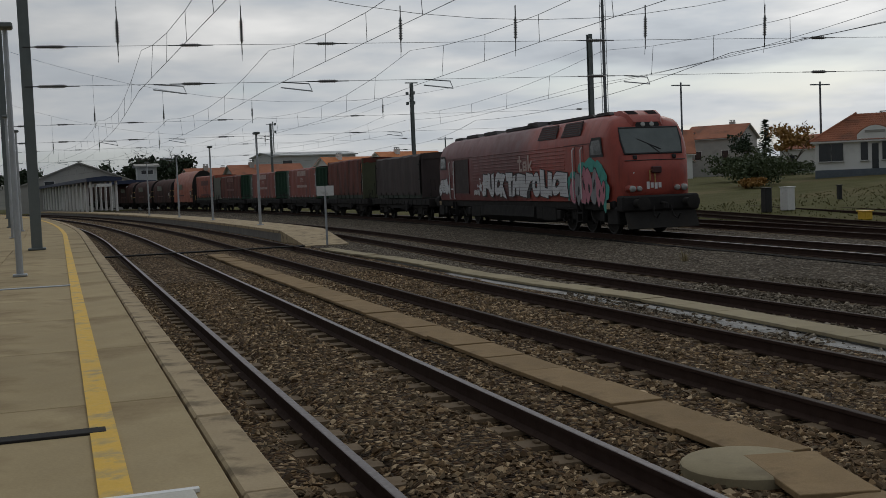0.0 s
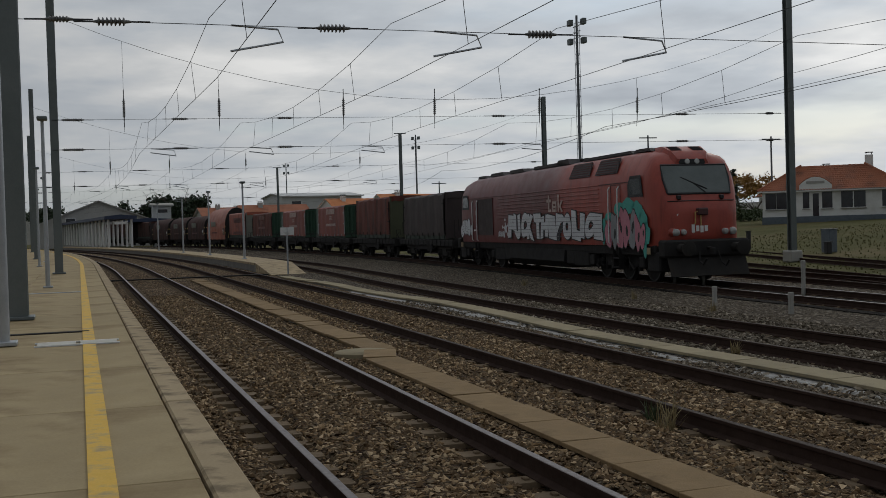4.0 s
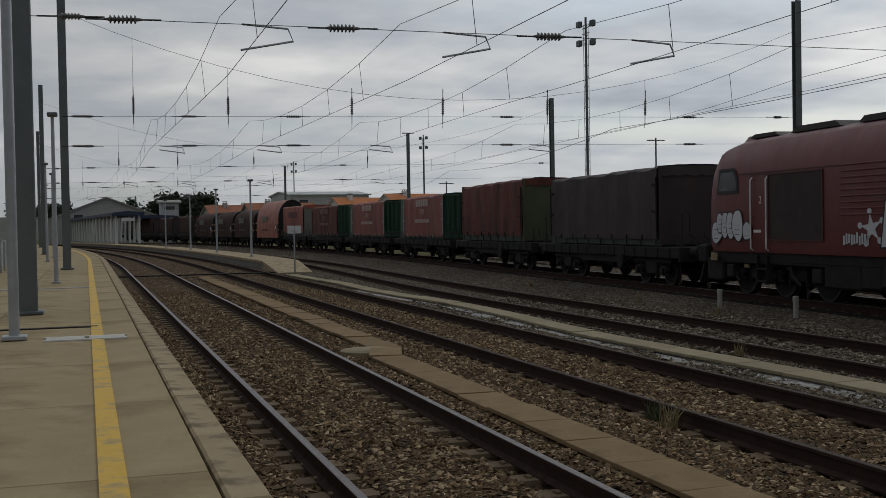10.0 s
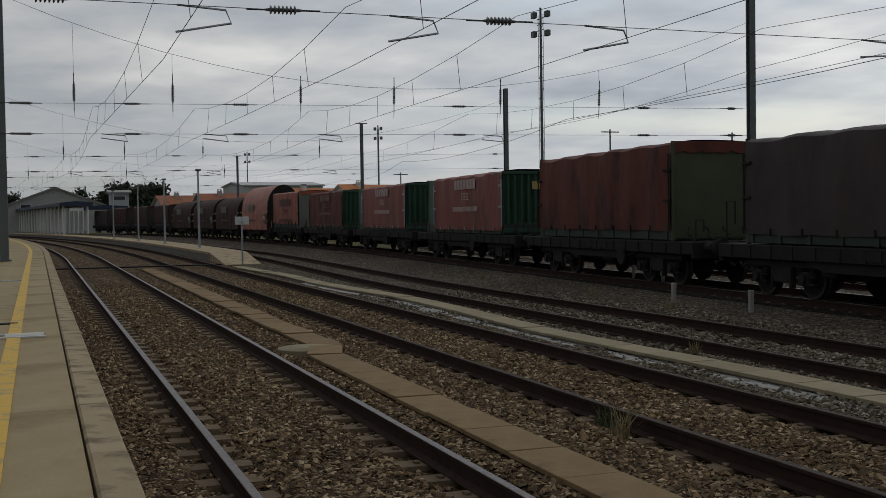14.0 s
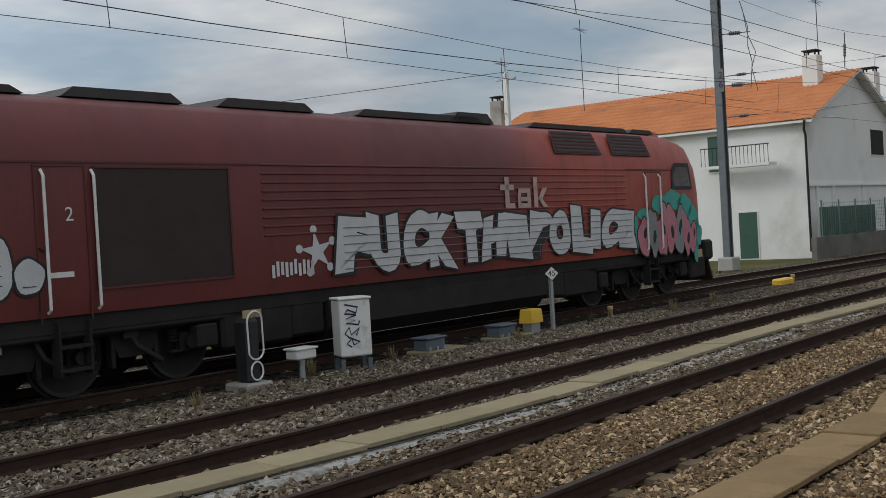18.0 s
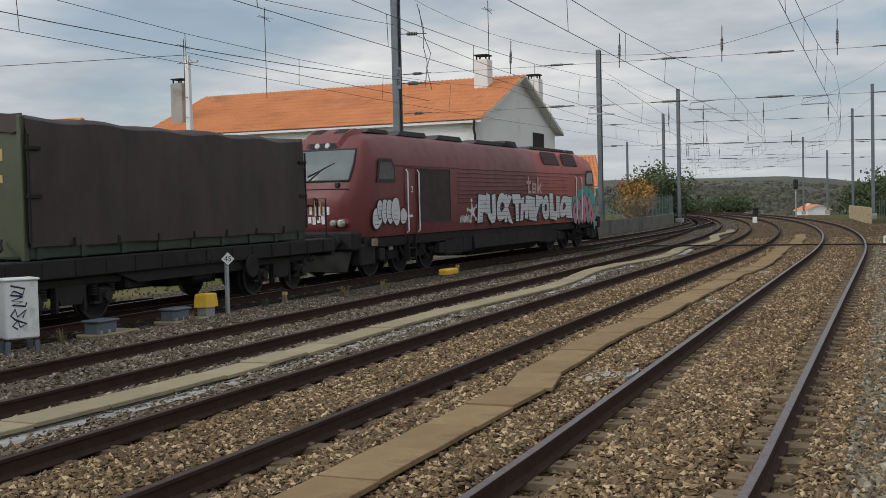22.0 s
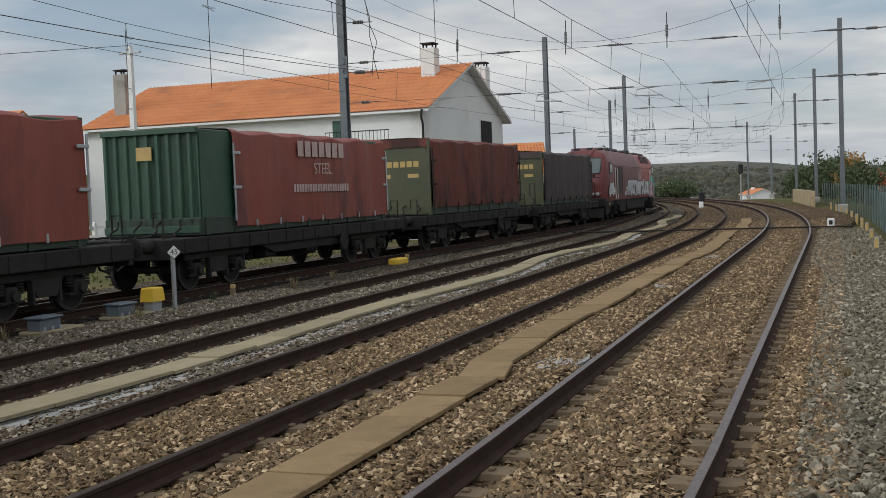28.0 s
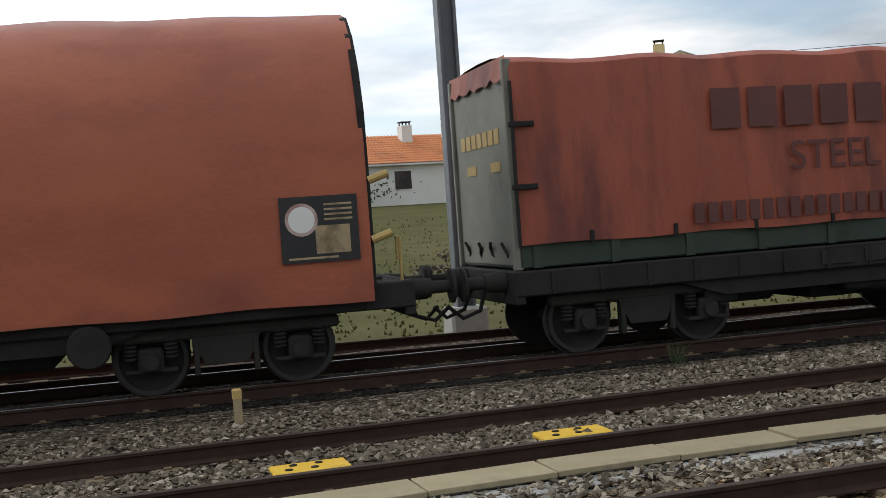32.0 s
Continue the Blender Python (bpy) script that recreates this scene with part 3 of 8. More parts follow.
def bed_z(x, y):
    """Ballast level: heaped between the rails, swept low beside them."""
    u = min((abs(y - track_y(k, x)) - GAUGE / 2 - 0.036 for k in (1, 2, 3, 4)), key=abs)
    rise = step(0.16, 0.34, u) if u > 0 else step(0.22, 0.38, -u)
    return -0.212 + 0.08 * rise + 0.028 * noise.noise(Vector((x * 0.9, y * 1.3, 0)))


def bed(name, lo, hi, material, z, label, xa=X0, xb=X1):
    g = Geo()
    xs = [xa + i * 1.0 for i in range(int(xb - xa) + 1)]
    m = max(20, int((hi(0) - lo(0)) / 0.085))
    for x in xs:
        a, b = lo(x), hi(x)
        for j in range(m):
            y = a + (b - a) * j / (m - 1)
            edge = min(j, m - 1 - j)
            h = bed_z(x, y) + (z + 0.19) - (0.22 if edge == 0 else 0.0)
            g.v.append((x, y, h))
    for i in range(len(xs) - 1):
        for j in range(m - 1):
            g.f.append((i * m + j, (i + 1) * m + j, (i + 1) * m + j + 1, i * m + j + 1))
    return solid(name, g, material, label, "ballast", kind="structure", smooth=True)


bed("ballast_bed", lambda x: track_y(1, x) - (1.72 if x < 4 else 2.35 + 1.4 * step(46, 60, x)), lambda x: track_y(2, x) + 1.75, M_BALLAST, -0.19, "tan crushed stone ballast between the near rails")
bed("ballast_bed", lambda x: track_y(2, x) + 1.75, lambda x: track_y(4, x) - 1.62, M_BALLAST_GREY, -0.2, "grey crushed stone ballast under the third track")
bed("ballast_bed", lambda x: track_y(4, x) - 1.62, lambda x: track_y(4, x) + 1.7, M_BALLAST_DARK, -0.2, "near-black ballast under the freight track")
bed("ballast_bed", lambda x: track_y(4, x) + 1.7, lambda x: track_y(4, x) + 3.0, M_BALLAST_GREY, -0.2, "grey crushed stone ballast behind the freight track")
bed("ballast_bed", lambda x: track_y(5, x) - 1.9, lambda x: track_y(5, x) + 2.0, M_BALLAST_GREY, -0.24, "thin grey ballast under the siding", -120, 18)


def line_a(x):
    """Trough between the first and second tracks, with its jogs round old footings."""
    y = 4.78 + bend(x)
    y += -0.32 * step(-17.2, -16.0, x) * (1 - step(-7, -4, x)) * 0.9
    y += 0.22 * (step(11.2, 12.1, x) - 1.0 * step(20.6, 21.6, x)) + 0.0
    y += 0.16 * (step(20.6, 21.6, x)) - 0.16 * step(29, 30, x) + 0.2 * step(38, 39, x) - 0.25 * step(46, 47, x)
    y += 0.05 * math.sin(x * 0.9) * step(6, 14, x)
    return y


def line_b(x):
    """Trough between the second and third tracks, a gentle wander."""
    return 8.95 + bend(x) + (0.12 + 0.1 * step(16, 26, x)) * math.sin(x * 0.45) + 0.08 * math.sin(x * 0.21 + 1.0) - 0.25 * step(-26, -40, x)


def bare(x, y):
    """How much of the loose stone stays: little beside the rails, on the lids and on the grit."""
    d = min(abs(abs(y - track_y(k, x)) - GAUGE / 2) for k in (1, 2, 3))
    if d < 0.09:
        return 0.0
    if d < 0.34:
        return 0.7
    if abs(y - line_a(x)) < 0.29 or abs(y - line_b(x)) < 0.27:
        return 0.0
    if -0.62 < y - line_b(x) < -0.22 and -34 < x < 46:
        return 0.35 + 0.5 * step(-0.1, 0.25, noise.noise(Vector((x * 0.7, y, 4.0))))
    return 1.0


# loose stones on top of the beds where the camera comes near
def stones(name, boxes, material, label, seed, size):
    rng = np.random.default_rng(seed)
    base = np.array([(1, 0, 0), (-1, 0, 0), (0, 1, 0), (0, -1, 0), (0, 0, 1), (0, 0, -1), (.62, .62, .5), (-.62, -.62, .5)], float)[:6]
    tri = np.array([(4, 0, 2), (4, 2, 1), (4, 1, 3), (4, 3, 0), (5, 2, 0), (5, 1, 2), (5, 3, 1), (5, 0, 3)])
    vs, fs, o = [], [], 0
    for x0, x1, y0, y1, per in boxes:
        n = int((x1 - x0) * (y1 - y0) * per)
        c = np.c_[rng.uniform(x0, x1, n), rng.uniform(y0, y1, n)]
        y_off = np.array([bend(x) for x in c[:, 0]])
        lucky = rng.uniform(0, 1, n)
        keep = np.array([bare(q[0], q[1] + e) > u for q, e, u in zip(c, y_off, lucky)])
        c, y_off = c[keep], y_off[keep]
        n = len(c)
        s = size * rng.uniform(0.55, 1.35, n)
        p = base[None] * rng.uniform(0.65, 1.2, (n, 6, 1)) * s[:, None, None] * np.array([1.1, 0.85, 0.62])
        p += rng.normal(0, 0.25, p.shape) * s[:, None, None]
        a = rng.uniform(0, 6.28, n)
        ca, sa_ = np.cos(a)[:, None], np.sin(a)[:, None]
        tilt = rng.normal(0, 0.35, n)[:, None]
        x, y, z = p[..., 0], p[..., 1], p[..., 2]
        y, z = y - z * tilt, z + y * tilt
        x, y = x * ca - y * sa_, x * sa_ + y * ca
        w = np.stack([x + c[:, :1], y + c[:, 1:] + y_off[:, None], z + (np.array([bed_z(q[0], q[1] + e) for q, e in zip(c, y_off)]) + 0.35 * size * rng.uniform(-0.3, 1.0, n))[:, None]], -1)
        vs.append(w.reshape(-1, 3))
        fs.append((tri[None] + (np.arange(n) * 6)[:, None, None] + o).reshape(-1, 3))
        o += n * 6
    v, f = np.concatenate(vs), np.concatenate(fs)
    me = bpy.data.meshes.new(name)
    me.vertices.add(len(v))
    me.vertices.foreach_set("co", v.ravel())
    me.loops.add(f.size)
    me.loops.foreach_set("vertex_index", f.ravel())
    me.polygons.add(len(f))
    me.polygons.foreach_set("loop_start", np.arange(0, f.size, 3))
    me.update(calc_edges=True)
    me.shade_flat()
    me.materials.append(material)
    return tagged(new(name, me), label, "gravel", kind="stuff")


stones("ballast_stones", [(-18, 4, 1.0, 8.0, 380), (-36, -18, 1.0, 8.0, 170), (4, 18, 1.0, 8.0, 760), (18, 34, 0.9, 8.0, 380), (34, 56, 0.9, 8.0, 130)], M_STONE, "loose tan ballast stones lying between the rails", 3, 0.03)
stones("ballast_stones", [(-14, 2, 8.0, 13.4, 260), (2, 22, 8.0, 13.4, 420), (22, 40, 8.0, 12.6, 130), (-28, -14, 8.0, 13.4, 130)], M_STONE_GREY, "loose grey ballast stones along the far track", 4, 0.034)
stones("ballast_stones", [(3.5, 26, -0.4, 1.35, 480), (26, 46, -0.4, 1.9, 280)], M_STONE_PALE, "clean pale ballast stones beside the near track", 5, 0.036)


# ---- tracks ----
RAIL = [(-0.075, -0.172), (0.075, -0.172), (0.075, -0.16), (0.012, -0.135), (0.010, -0.045), (0.036, -0.032), (0.036, -0.004), (0.03, 0.0), (-0.03, 0.0), (-0.036, -0.004), (-0.036, -0.032), (-0.010, -0.045), (-0.012, -0.135), (-0.075, -0.16)]
g = Geo()
for ys in (-0.62, 0.62):
    g.loft([[(sx * 0.14, ys + yy, zz) for sx, zz in ((-1, -0.30), (1, -0.30), (0.82, -0.172), (-0.82, -0.172))] for yy in (-0.58, 0.58)])
for ys in (-0.834, 0.834):
    for k in (-1, 1):
        g.box((0.0, ys + k * 0.092, -0.163), (0.075, 0.05, 0.028), 0.008)
SLEEPER_MESH = mesh_of("sleeper", g, M_SLEEPER)
TRACK_X = {1: (X0, X1), 2: (X0, X1), 3: (X0, X1), 4: (X0, X1), 5: (-120, 20)}
for k in (1, 2, 3, 4, 5):
    xa, xb = TRACK_X[k]
    track = thing("track", "rusty broad-gauge railway track on concrete sleepers", "railway track", "parallel station tracks", kind="structure")
    xs = [xa + i * 2.0 for i in range(int((xb - xa) / 2) + 1)]
    for side in (-1, 1):
        g = Geo()
        g.loft([[(x, track_y(k, x) + side * (GAUGE / 2 + 0.036) + a, z) for a, z in RAIL] for x in xs])
        rail = part("rail", g, [M_RAIL_SIDE, M_RAIL_TOP if k in (1, 4) else M_RAIL_RUST], track, "steel rail with a worn head")
        n = len(RAIL)
        rail.data.polygons.foreach_set("material_index", [1 if i % n in (6, 7, 8) and i < n * (len(xs) - 1) else 0 for i in range(len(rail.data.polygons))])
    rest = Geo()
    x = xa
    i = 0
    while x < xb:
        y, a = track_y(k, x), slope(k, x)
        if -24 < x < 28 and k < 5:
            part("sleeper", SLEEPER_MESH, None, track, at=Matrix.Translation((x, y, random.uniform(-0.006, 0.006))) @ Matrix.Rotation(a, 4, "Z"))
        else:
            for ys in (-0.62, 0.62):
                rest.box((x, y + ys, -0.235), (0.25, 1.15, 0.13))
        x += 0.6 / LENGTHEN
    tagged(part("sleeper_row", rest, M_SLEEPER, track, "rows of concrete sleepers further along"), kind="stuff")


# ---- cable troughs with concrete lids ----
def trough(name, line, x0, x1, width, material, label, z=-0.066):
    t = thing(name, label, "cable trough", kind="structure")
    lid = Geo()
    lid.box((0, 0, -0.023), (0.985, width, 0.046), 0.005)
    me = mesh_of("lid", lid, material)
    wall = Geo()
    x = x0
    while x < x1:
        a = math.atan2(line(x + 1) - line(x), 1.0)
        part("lid", me, None, t, at=Matrix.Translation((x + 0.5, line(x + 0.5), z + random.uniform(-0.012, 0.012))) @ Matrix.Rotation(a, 4, "Z") @ Matrix.Rotation(random.uniform(-0.006, 0.006), 4, "X"))
        x += 1.0
    xs = [x0 + i for i in range(int(x1 - x0) + 1)]
    wall.loft([[(x, line(x) + sx * (width / 2 - 0.06), zz) for sx, zz in ((-1, -0.34), (1, -0.34), (1, z - 0.06), (-1, z - 0.06))] for x in xs])
    part("trough_wall", wall, M_CONC, t)
    return t


trough("cable_trough", line_a, -46, 60, 0.52, M_TROUGH_DARK, "brown concrete cable trough lids between the rails")
trough("cable_trough", line_b, -46, 70, 0.48, M_TROUGH, "pale concrete cable trough walkway between two tracks")
g = Geo()
g.lathe((-16.9, 4.5, -0.3), (0, 0, 1), [(0, 0.46), (0.222, 0.46), (0.236, 0.44), (0.237, 0.0)], 24)
solid("manhole_cover", g, M_TROUGH, "round concrete manhole cover between the rails", "manhole cover", smooth=True)
for gx_, gy_, w_, d_ in ((12.6, 4.2, 1.5, 0.6), (22.2, 4.4, 1.3, 0.45), (30.5, 4.35, 1.3, 0.45)):
    g = Geo()
    ring = [(gx_ + w_ / 2 * math.cos(a) * random.uniform(0.8, 1.1), gy_ + bend(gx_) + d_ / 2 * math.sin(a) * random.uniform(0.8, 1.1), -0.155) for a in [i * 0.45 for i in range(14)]]
    g.plate(ring, (0, 0, 1), 0.03)
    solid("grit_patch", g, M_SAND, "patch of pale grit beside the trough", "gravel", kind="stuff")
g = Geo()
xs = [-34 + i for i in range(80)]
g.loft([[(x, line_b(x) - 0.23 - (0.36 + 0.06 * math.sin(x * 0.8)) * s_, z_) for s_, z_ in ((0, -0.3), (1, -0.3), (1, -0.2), (0.6, -0.128), (0, -0.135))] for x in xs])
solid("grit_strip", g, M_SAND, "strip of pale grit along the trough walkway", "gravel", kind="stuff")
for xc in (45.6, -47.2):
    g = Geo()
    g.box((xc, (1.0 + (12.2 if xc > 0 else 8.0)) / 2, -0.02 - (0.0)), (0.34, (11.5 if xc > 0 else 7.6), 0.05), 0.01)
    solid("crossing_duct", g, M_DUCT, "dark rubber cable duct laid across the tracks", "cable duct")


# ---- platforms ----
PLAT_Z = 0.42


def edge1(x):
    return track_y(1, x) - 1.74


platform = thing("platform", "low paved station platform with a yellow safety line", "platform", kind="structure")
xs = [-172 + 2 * i for i in range(88)]
g = Geo()
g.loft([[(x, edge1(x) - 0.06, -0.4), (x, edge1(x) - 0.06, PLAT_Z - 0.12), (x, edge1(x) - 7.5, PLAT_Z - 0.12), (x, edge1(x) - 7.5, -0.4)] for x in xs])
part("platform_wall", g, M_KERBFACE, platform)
cope = Geo()
cope.box((0, 0, -0.06), (1.985, 0.25, 0.12), 0.018)
cope_me = mesh_of("coping_stone", cope, M_COPING)
slab = Geo()
slab.box((0, 0, -0.06), (3.0, 2.2, 0.12), 0.006)
slab_me = mesh_of("paving_slab", slab, M_PLATFORM)
far_c, far_s = Geo(), Geo()
x = -171.0
while x < 2.6:
    a = slope(1, x)
    if x > -70:
        part("coping_stone", cope_me, None, platform, at=Matrix.Translation((x, edge1(x) - 0.125, PLAT_Z + random.uniform(-0.004, 0.006))) @ Matrix.Rotation(a, 4, "Z"))
    else:
        far_c.box((x, edge1(x) - 0.125, PLAT_Z - 0.06), (2.0, 0.25, 0.12))
    x += 2.0
x = -171.0
while x < 2.2:
    a = slope(1, x)
    for j in range(3):
        y = edge1(x) - 0.27 - 1.1 - j * 2.212
        if x > -46:
            part("paving_slab", slab_me, None, platform, at=Matrix.Translation((x, y, PLAT_Z - 0.012 + random.uniform(-0.002, 0.002))) @ Matrix.Rotation(a, 4, "Z"))
        else:
            far_s.box((x, y, PLAT_Z - 0.072), (3.0, 2.2, 0.12))
    x += 3.012
part("far_coping", far_c, M_COPING, platform)
part("far_paving", far_s, M_PLATFORM, platform)
g = Geo()
g.loft([[(x, edge1(x) - 0.77 - 0.17 * s_, PLAT_Z + 0.002 - (0.05 if e_ else 0)) for s_, e_ in ((0, 1), (1, 1), (1, 0), (0, 0))] for x in [-170 + i for i in range(173)]])
solid("yellow_line", g, M_YELLOW, "worn yellow safety line painted on the platform", "road marking", kind="structure")
cover = thing("access_cover", "white-framed double access cover set in the platform", "access cover")
for i, (yy, ww) in enumerate(((-0.17, 0.52), (0.40, 0.50))):
    g = Geo()
    g.box((-15.95, yy, PLAT_Z + 0.004), (0.40, ww, 0.02), 0.006)
    part("lid", g, M_LID, cover, "pale concrete lid")
    for sx in (-1, 1):
        g = Geo()
        g.box((-15.95 + sx * 0.23, yy, PLAT_Z + 0.002), (0.05, ww + 0.06, 0.02))
        part("frame", g, M_WHITE_P, cover)
for xx in (-17.9, -30.5):
    g = Geo()
    g.box((xx, -0.9, PLAT_Z - 0.004), (0.16, 2.4, 0.02), 0.004)
    solid("drain_channel", g, M_GALV if xx < -20 else M_GRIME, "narrow metal drain channel across the platform", "drain")

island = thing("island_platform", "low island platform with a ramped end", "platform", kind="structure")


def isl_lo(x):
    return track_y(2, x) + 1.68


def isl_hi(x):
    return max(track_y(3, x) - 1.66, isl_lo(x) + 0.3)


xs = [-172 + 2 * i for i in range(60)] + [-53.5]
for nm, f0, f1, mt in (("platform_wall", 0.04, -0.04, M_KERBFACE),):
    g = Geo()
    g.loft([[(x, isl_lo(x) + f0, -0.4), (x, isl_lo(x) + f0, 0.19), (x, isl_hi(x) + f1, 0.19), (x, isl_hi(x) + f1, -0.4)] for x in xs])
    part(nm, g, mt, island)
g = Geo()
g.loft([[(x, isl_lo(x), 0.19), (x, isl_lo(x), 0.31), (x, isl_hi(x), 0.31), (x, isl_hi(x), 0.19)] for x in xs])
part("paving", g, M_COPING, island)
g = Geo()
g.loft([[(x, isl_lo(x), -0.35), (x, isl_lo(x), z), (x, isl_hi(x), z), (x, isl_hi(x), -0.35)] for x, z in ((-53.5, 0.308), (-49.0, -0.12))])
part("ramp", g, M_COPING, island, "sloping concrete ramp")



# ---- the train ----
def wheelset(parent, x, r, z, disc=M_GRIME):
    """One axle with its two wheels; turns about its own y axis."""
    ws = new("wheelset")
    ws.parent = parent
    ws.matrix_basis = Matrix.Translation((x, 0, z))
    ax = Geo()
    ax.tube((0, -1.0, 0), (0, 1.0, 0), 0.085, n=10)
    me_axle = part("axle", ax, M_GRIME, ws, smooth=True)
    for s in (-1, 1):
        w = Geo()
        w.lathe((0, s * 0.76, 0), (0, s, 0), [(0, r + 0.03), (0.03, r + 0.028), (0.04, r), (0.135, r - 0.006), (0.14, r - 0.06), (0.11, r - 0.09), (0.10, 0.2), (0.15, 0.16), (0.17, 0.0)], 28)
        part("wheel", w, [disc, M_STEELW], ws, "steel wheel with a worn tread coloured dark for shade", smooth=True)
    for c in ws.children:
        if c.name.startswith("wheel"):
            n = 28
            c.data.polygons.foreach_set("material_index", [1 if i // n in (0, 1, 2, 3) else 0 for i in range(len(c.data.polygons))])
    return ws


WHEELSETS = []


def bogie(parent, xc, half, r, n_axle, long, label, front=None):
    b = new("bogie")
    b.parent = parent
    b.matrix_basis = Matrix.Translation((xc, 0, 0))
    tagged(b, label)
    xs = [0.0 + half * (2 * i / (n_axle - 1) - 1) for i in range(n_axle)]
    for s in (-1, 1):
        g = Geo()
        y = s * 1.06
        for x in xs:
            g.box((x, y, r), (0.30, 0.16, 0.30), 0.03)
            g.tube((x, y + s * 0.08, r), (x, y + s * 0.16, r), 0.10, n=14)
            for d in (-0.24, 0.24):
                for q in range(5):
                    g.lathe((x + d, y, r + 0.02 + q * 0.05), (0, 0, 1), [(0, 0.075), (0.018, 0.085), (0.036, 0.075)], 10)
            g.box((x, y, r - 0.12), (0.62, 0.13, 0.05), 0.01)
        g.box((0, y, r + 0.30), (2 * half + 1.0, 0.14, 0.16), 0.03)
        for a, c in zip(xs, xs[1:]):
            m = (a + c) / 2
            g.loft([[(m - 0.42, y - 0.06, r + 0.24), (m + 0.42, y - 0.06, r + 0.24), (m + 0.26, y - 0.06, r - 0.10), (m - 0.26, y - 0.06, r - 0.10)],
                    [(m - 0.42, y + 0.06, r + 0.24), (m + 0.42, y + 0.06, r + 0.24), (m + 0.26, y + 0.06, r - 0.10), (m - 0.26, y + 0.06, r - 0.10)]])
            g.box((m - 0.36, y, r - 0.02), (0.07, 0.14, 0.42), 0.01)
            g.box((m + 0.36, y, r - 0.02), (0.07, 0.14, 0.42), 0.01)
        part("side_frame", g, M_BLACK if long else M_GRIME, b)
    g = Geo()
    g.box((0, 0, r + 0.26), (0.5, 2.0, 0.22), 0.03)
    part("bolster", g, M_BLACK, b)
    for x in xs:
        WHEELSETS.append((wheelset(b, x, r, r), x, r))
    return b


def buffers(parent, x, s, z=1.04):
    for y in (-0.875, 0.875):
        g = Geo()
        g.lathe((x, y, z), (s, 0, 0), [(0, 0.13), (0.02, 0.15), (0.30, 0.12), (0.31, 0.085), (0.55, 0.08), (0.56, 0.22), (0.60, 0.225), (0.62, 0.15)], 16)
        part("buffer", g, M_GRIME, parent, smooth=True)
    g = Geo()
    g.tube((x, 0, z), (x + s * 0.42, 0, z - 0.03), 0.05)
    g.box((x + s * 0.35, 0, z - 0.1), (0.22, 0.12, 0.22), 0.03)
    g.pipe([(x + s * 0.1, 0.3, z - 0.1), (x + s * 0.22, 0.34, z - 0.42), (x + s * 0.48, 0.36, z - 0.52), (x + s * 0.66, 0.36, z - 0.35)], 0.028)
    g.pipe([(x + s * 0.1, -0.3, z - 0.1), (x + s * 0.2, -0.34, z - 0.40), (x + s * 0.45, -0.36, z - 0.48), (x + s * 0.66, -0.36, z - 0.30)], 0.028)
    part("coupling", g, M_BLACK, parent)


LOCO_HALF, LOCO_MORE = 10.75, 0.70


def drawn_out(x):
    """Longer middle section, blunter noses."""
    blunt = 0.27 * max(0.0, min(1.0, (abs(x) - 9.4) / 1.2))
    return x + LOCO_MORE * max(-1.0, min(1.0, x / 6.5)) - math.copysign(blunt, x)


def nose_rows():
    """distance from the nose tip, roof height, floor height, half width"""
    return [(0.0, 2.10, 1.42, 0.86), (0.05, 2.28, 1.26, 1.00), (0.14, 2.44, 1.18, 1.12), (0.26, 2.64, 1.14, 1.21), (0.52, 3.12, 1.12, 1.31), (0.80, 3.58, 1.12, 1.37), (1.08, 3.86, 1.12, 1.41), (1.45, 3.98, 1.12, 1.43), (2.0, 4.06, 1.12, 1.44), (2.9, 4.08, 1.12, 1.44)]


def body_ring(x, top, low, w, sq=0.0):
    h = top - low
    shoulder = min(low + 2.02, low + h * 0.66)
    c1, c2 = shoulder + (top - shoulder) * 0.30, shoulder + (top - shoulder) * 0.80
    half = [(w * 0.97, low), (w, low + 0.10 * h), (w, low + h * 0.4), (w, shoulder), (w * 0.965, c1), (w * 0.80, c2), (w * 0.66, top - 0.03 * h), (w * 0.4, top)]
    if sq > 0:
        full = [(w * 0.97, low), (w, low + 0.10 * h), (w, low + h * 0.4), (w, shoulder), (w * 0.985, shoulder + (top - shoulder) * 0.55), (w * 0.955, top - 0.07 * h), (w * 0.90, top - 0.015 * h), (w * 0.4, top)]
        half = [(a[0] + (b[0] - a[0]) * sq, a[1] + (b[1] - a[1]) * sq) for a, b in zip(half, full)]
    return [(x, -y, z) for y, z in half] + [(x, y, z) for y, z in reversed(half)]


def blob(c, w, h, n=22, wob=0.0, seed=0):
    r = random.Random(seed)
    k = [r.uniform(-wob, wob) for _ in range(5)]
    out = []
    for i in range(n):
        a = 2 * math.pi * i / n
        q = 1 + k[0] * math.sin(2 * a) + k[1] * math.cos(3 * a) + k[2] * math.sin(5 * a)
        out.append((c[0] + w / 2 * math.cos(a) * q, c[1] + h / 2 * math.sin(a) * q))
    return out


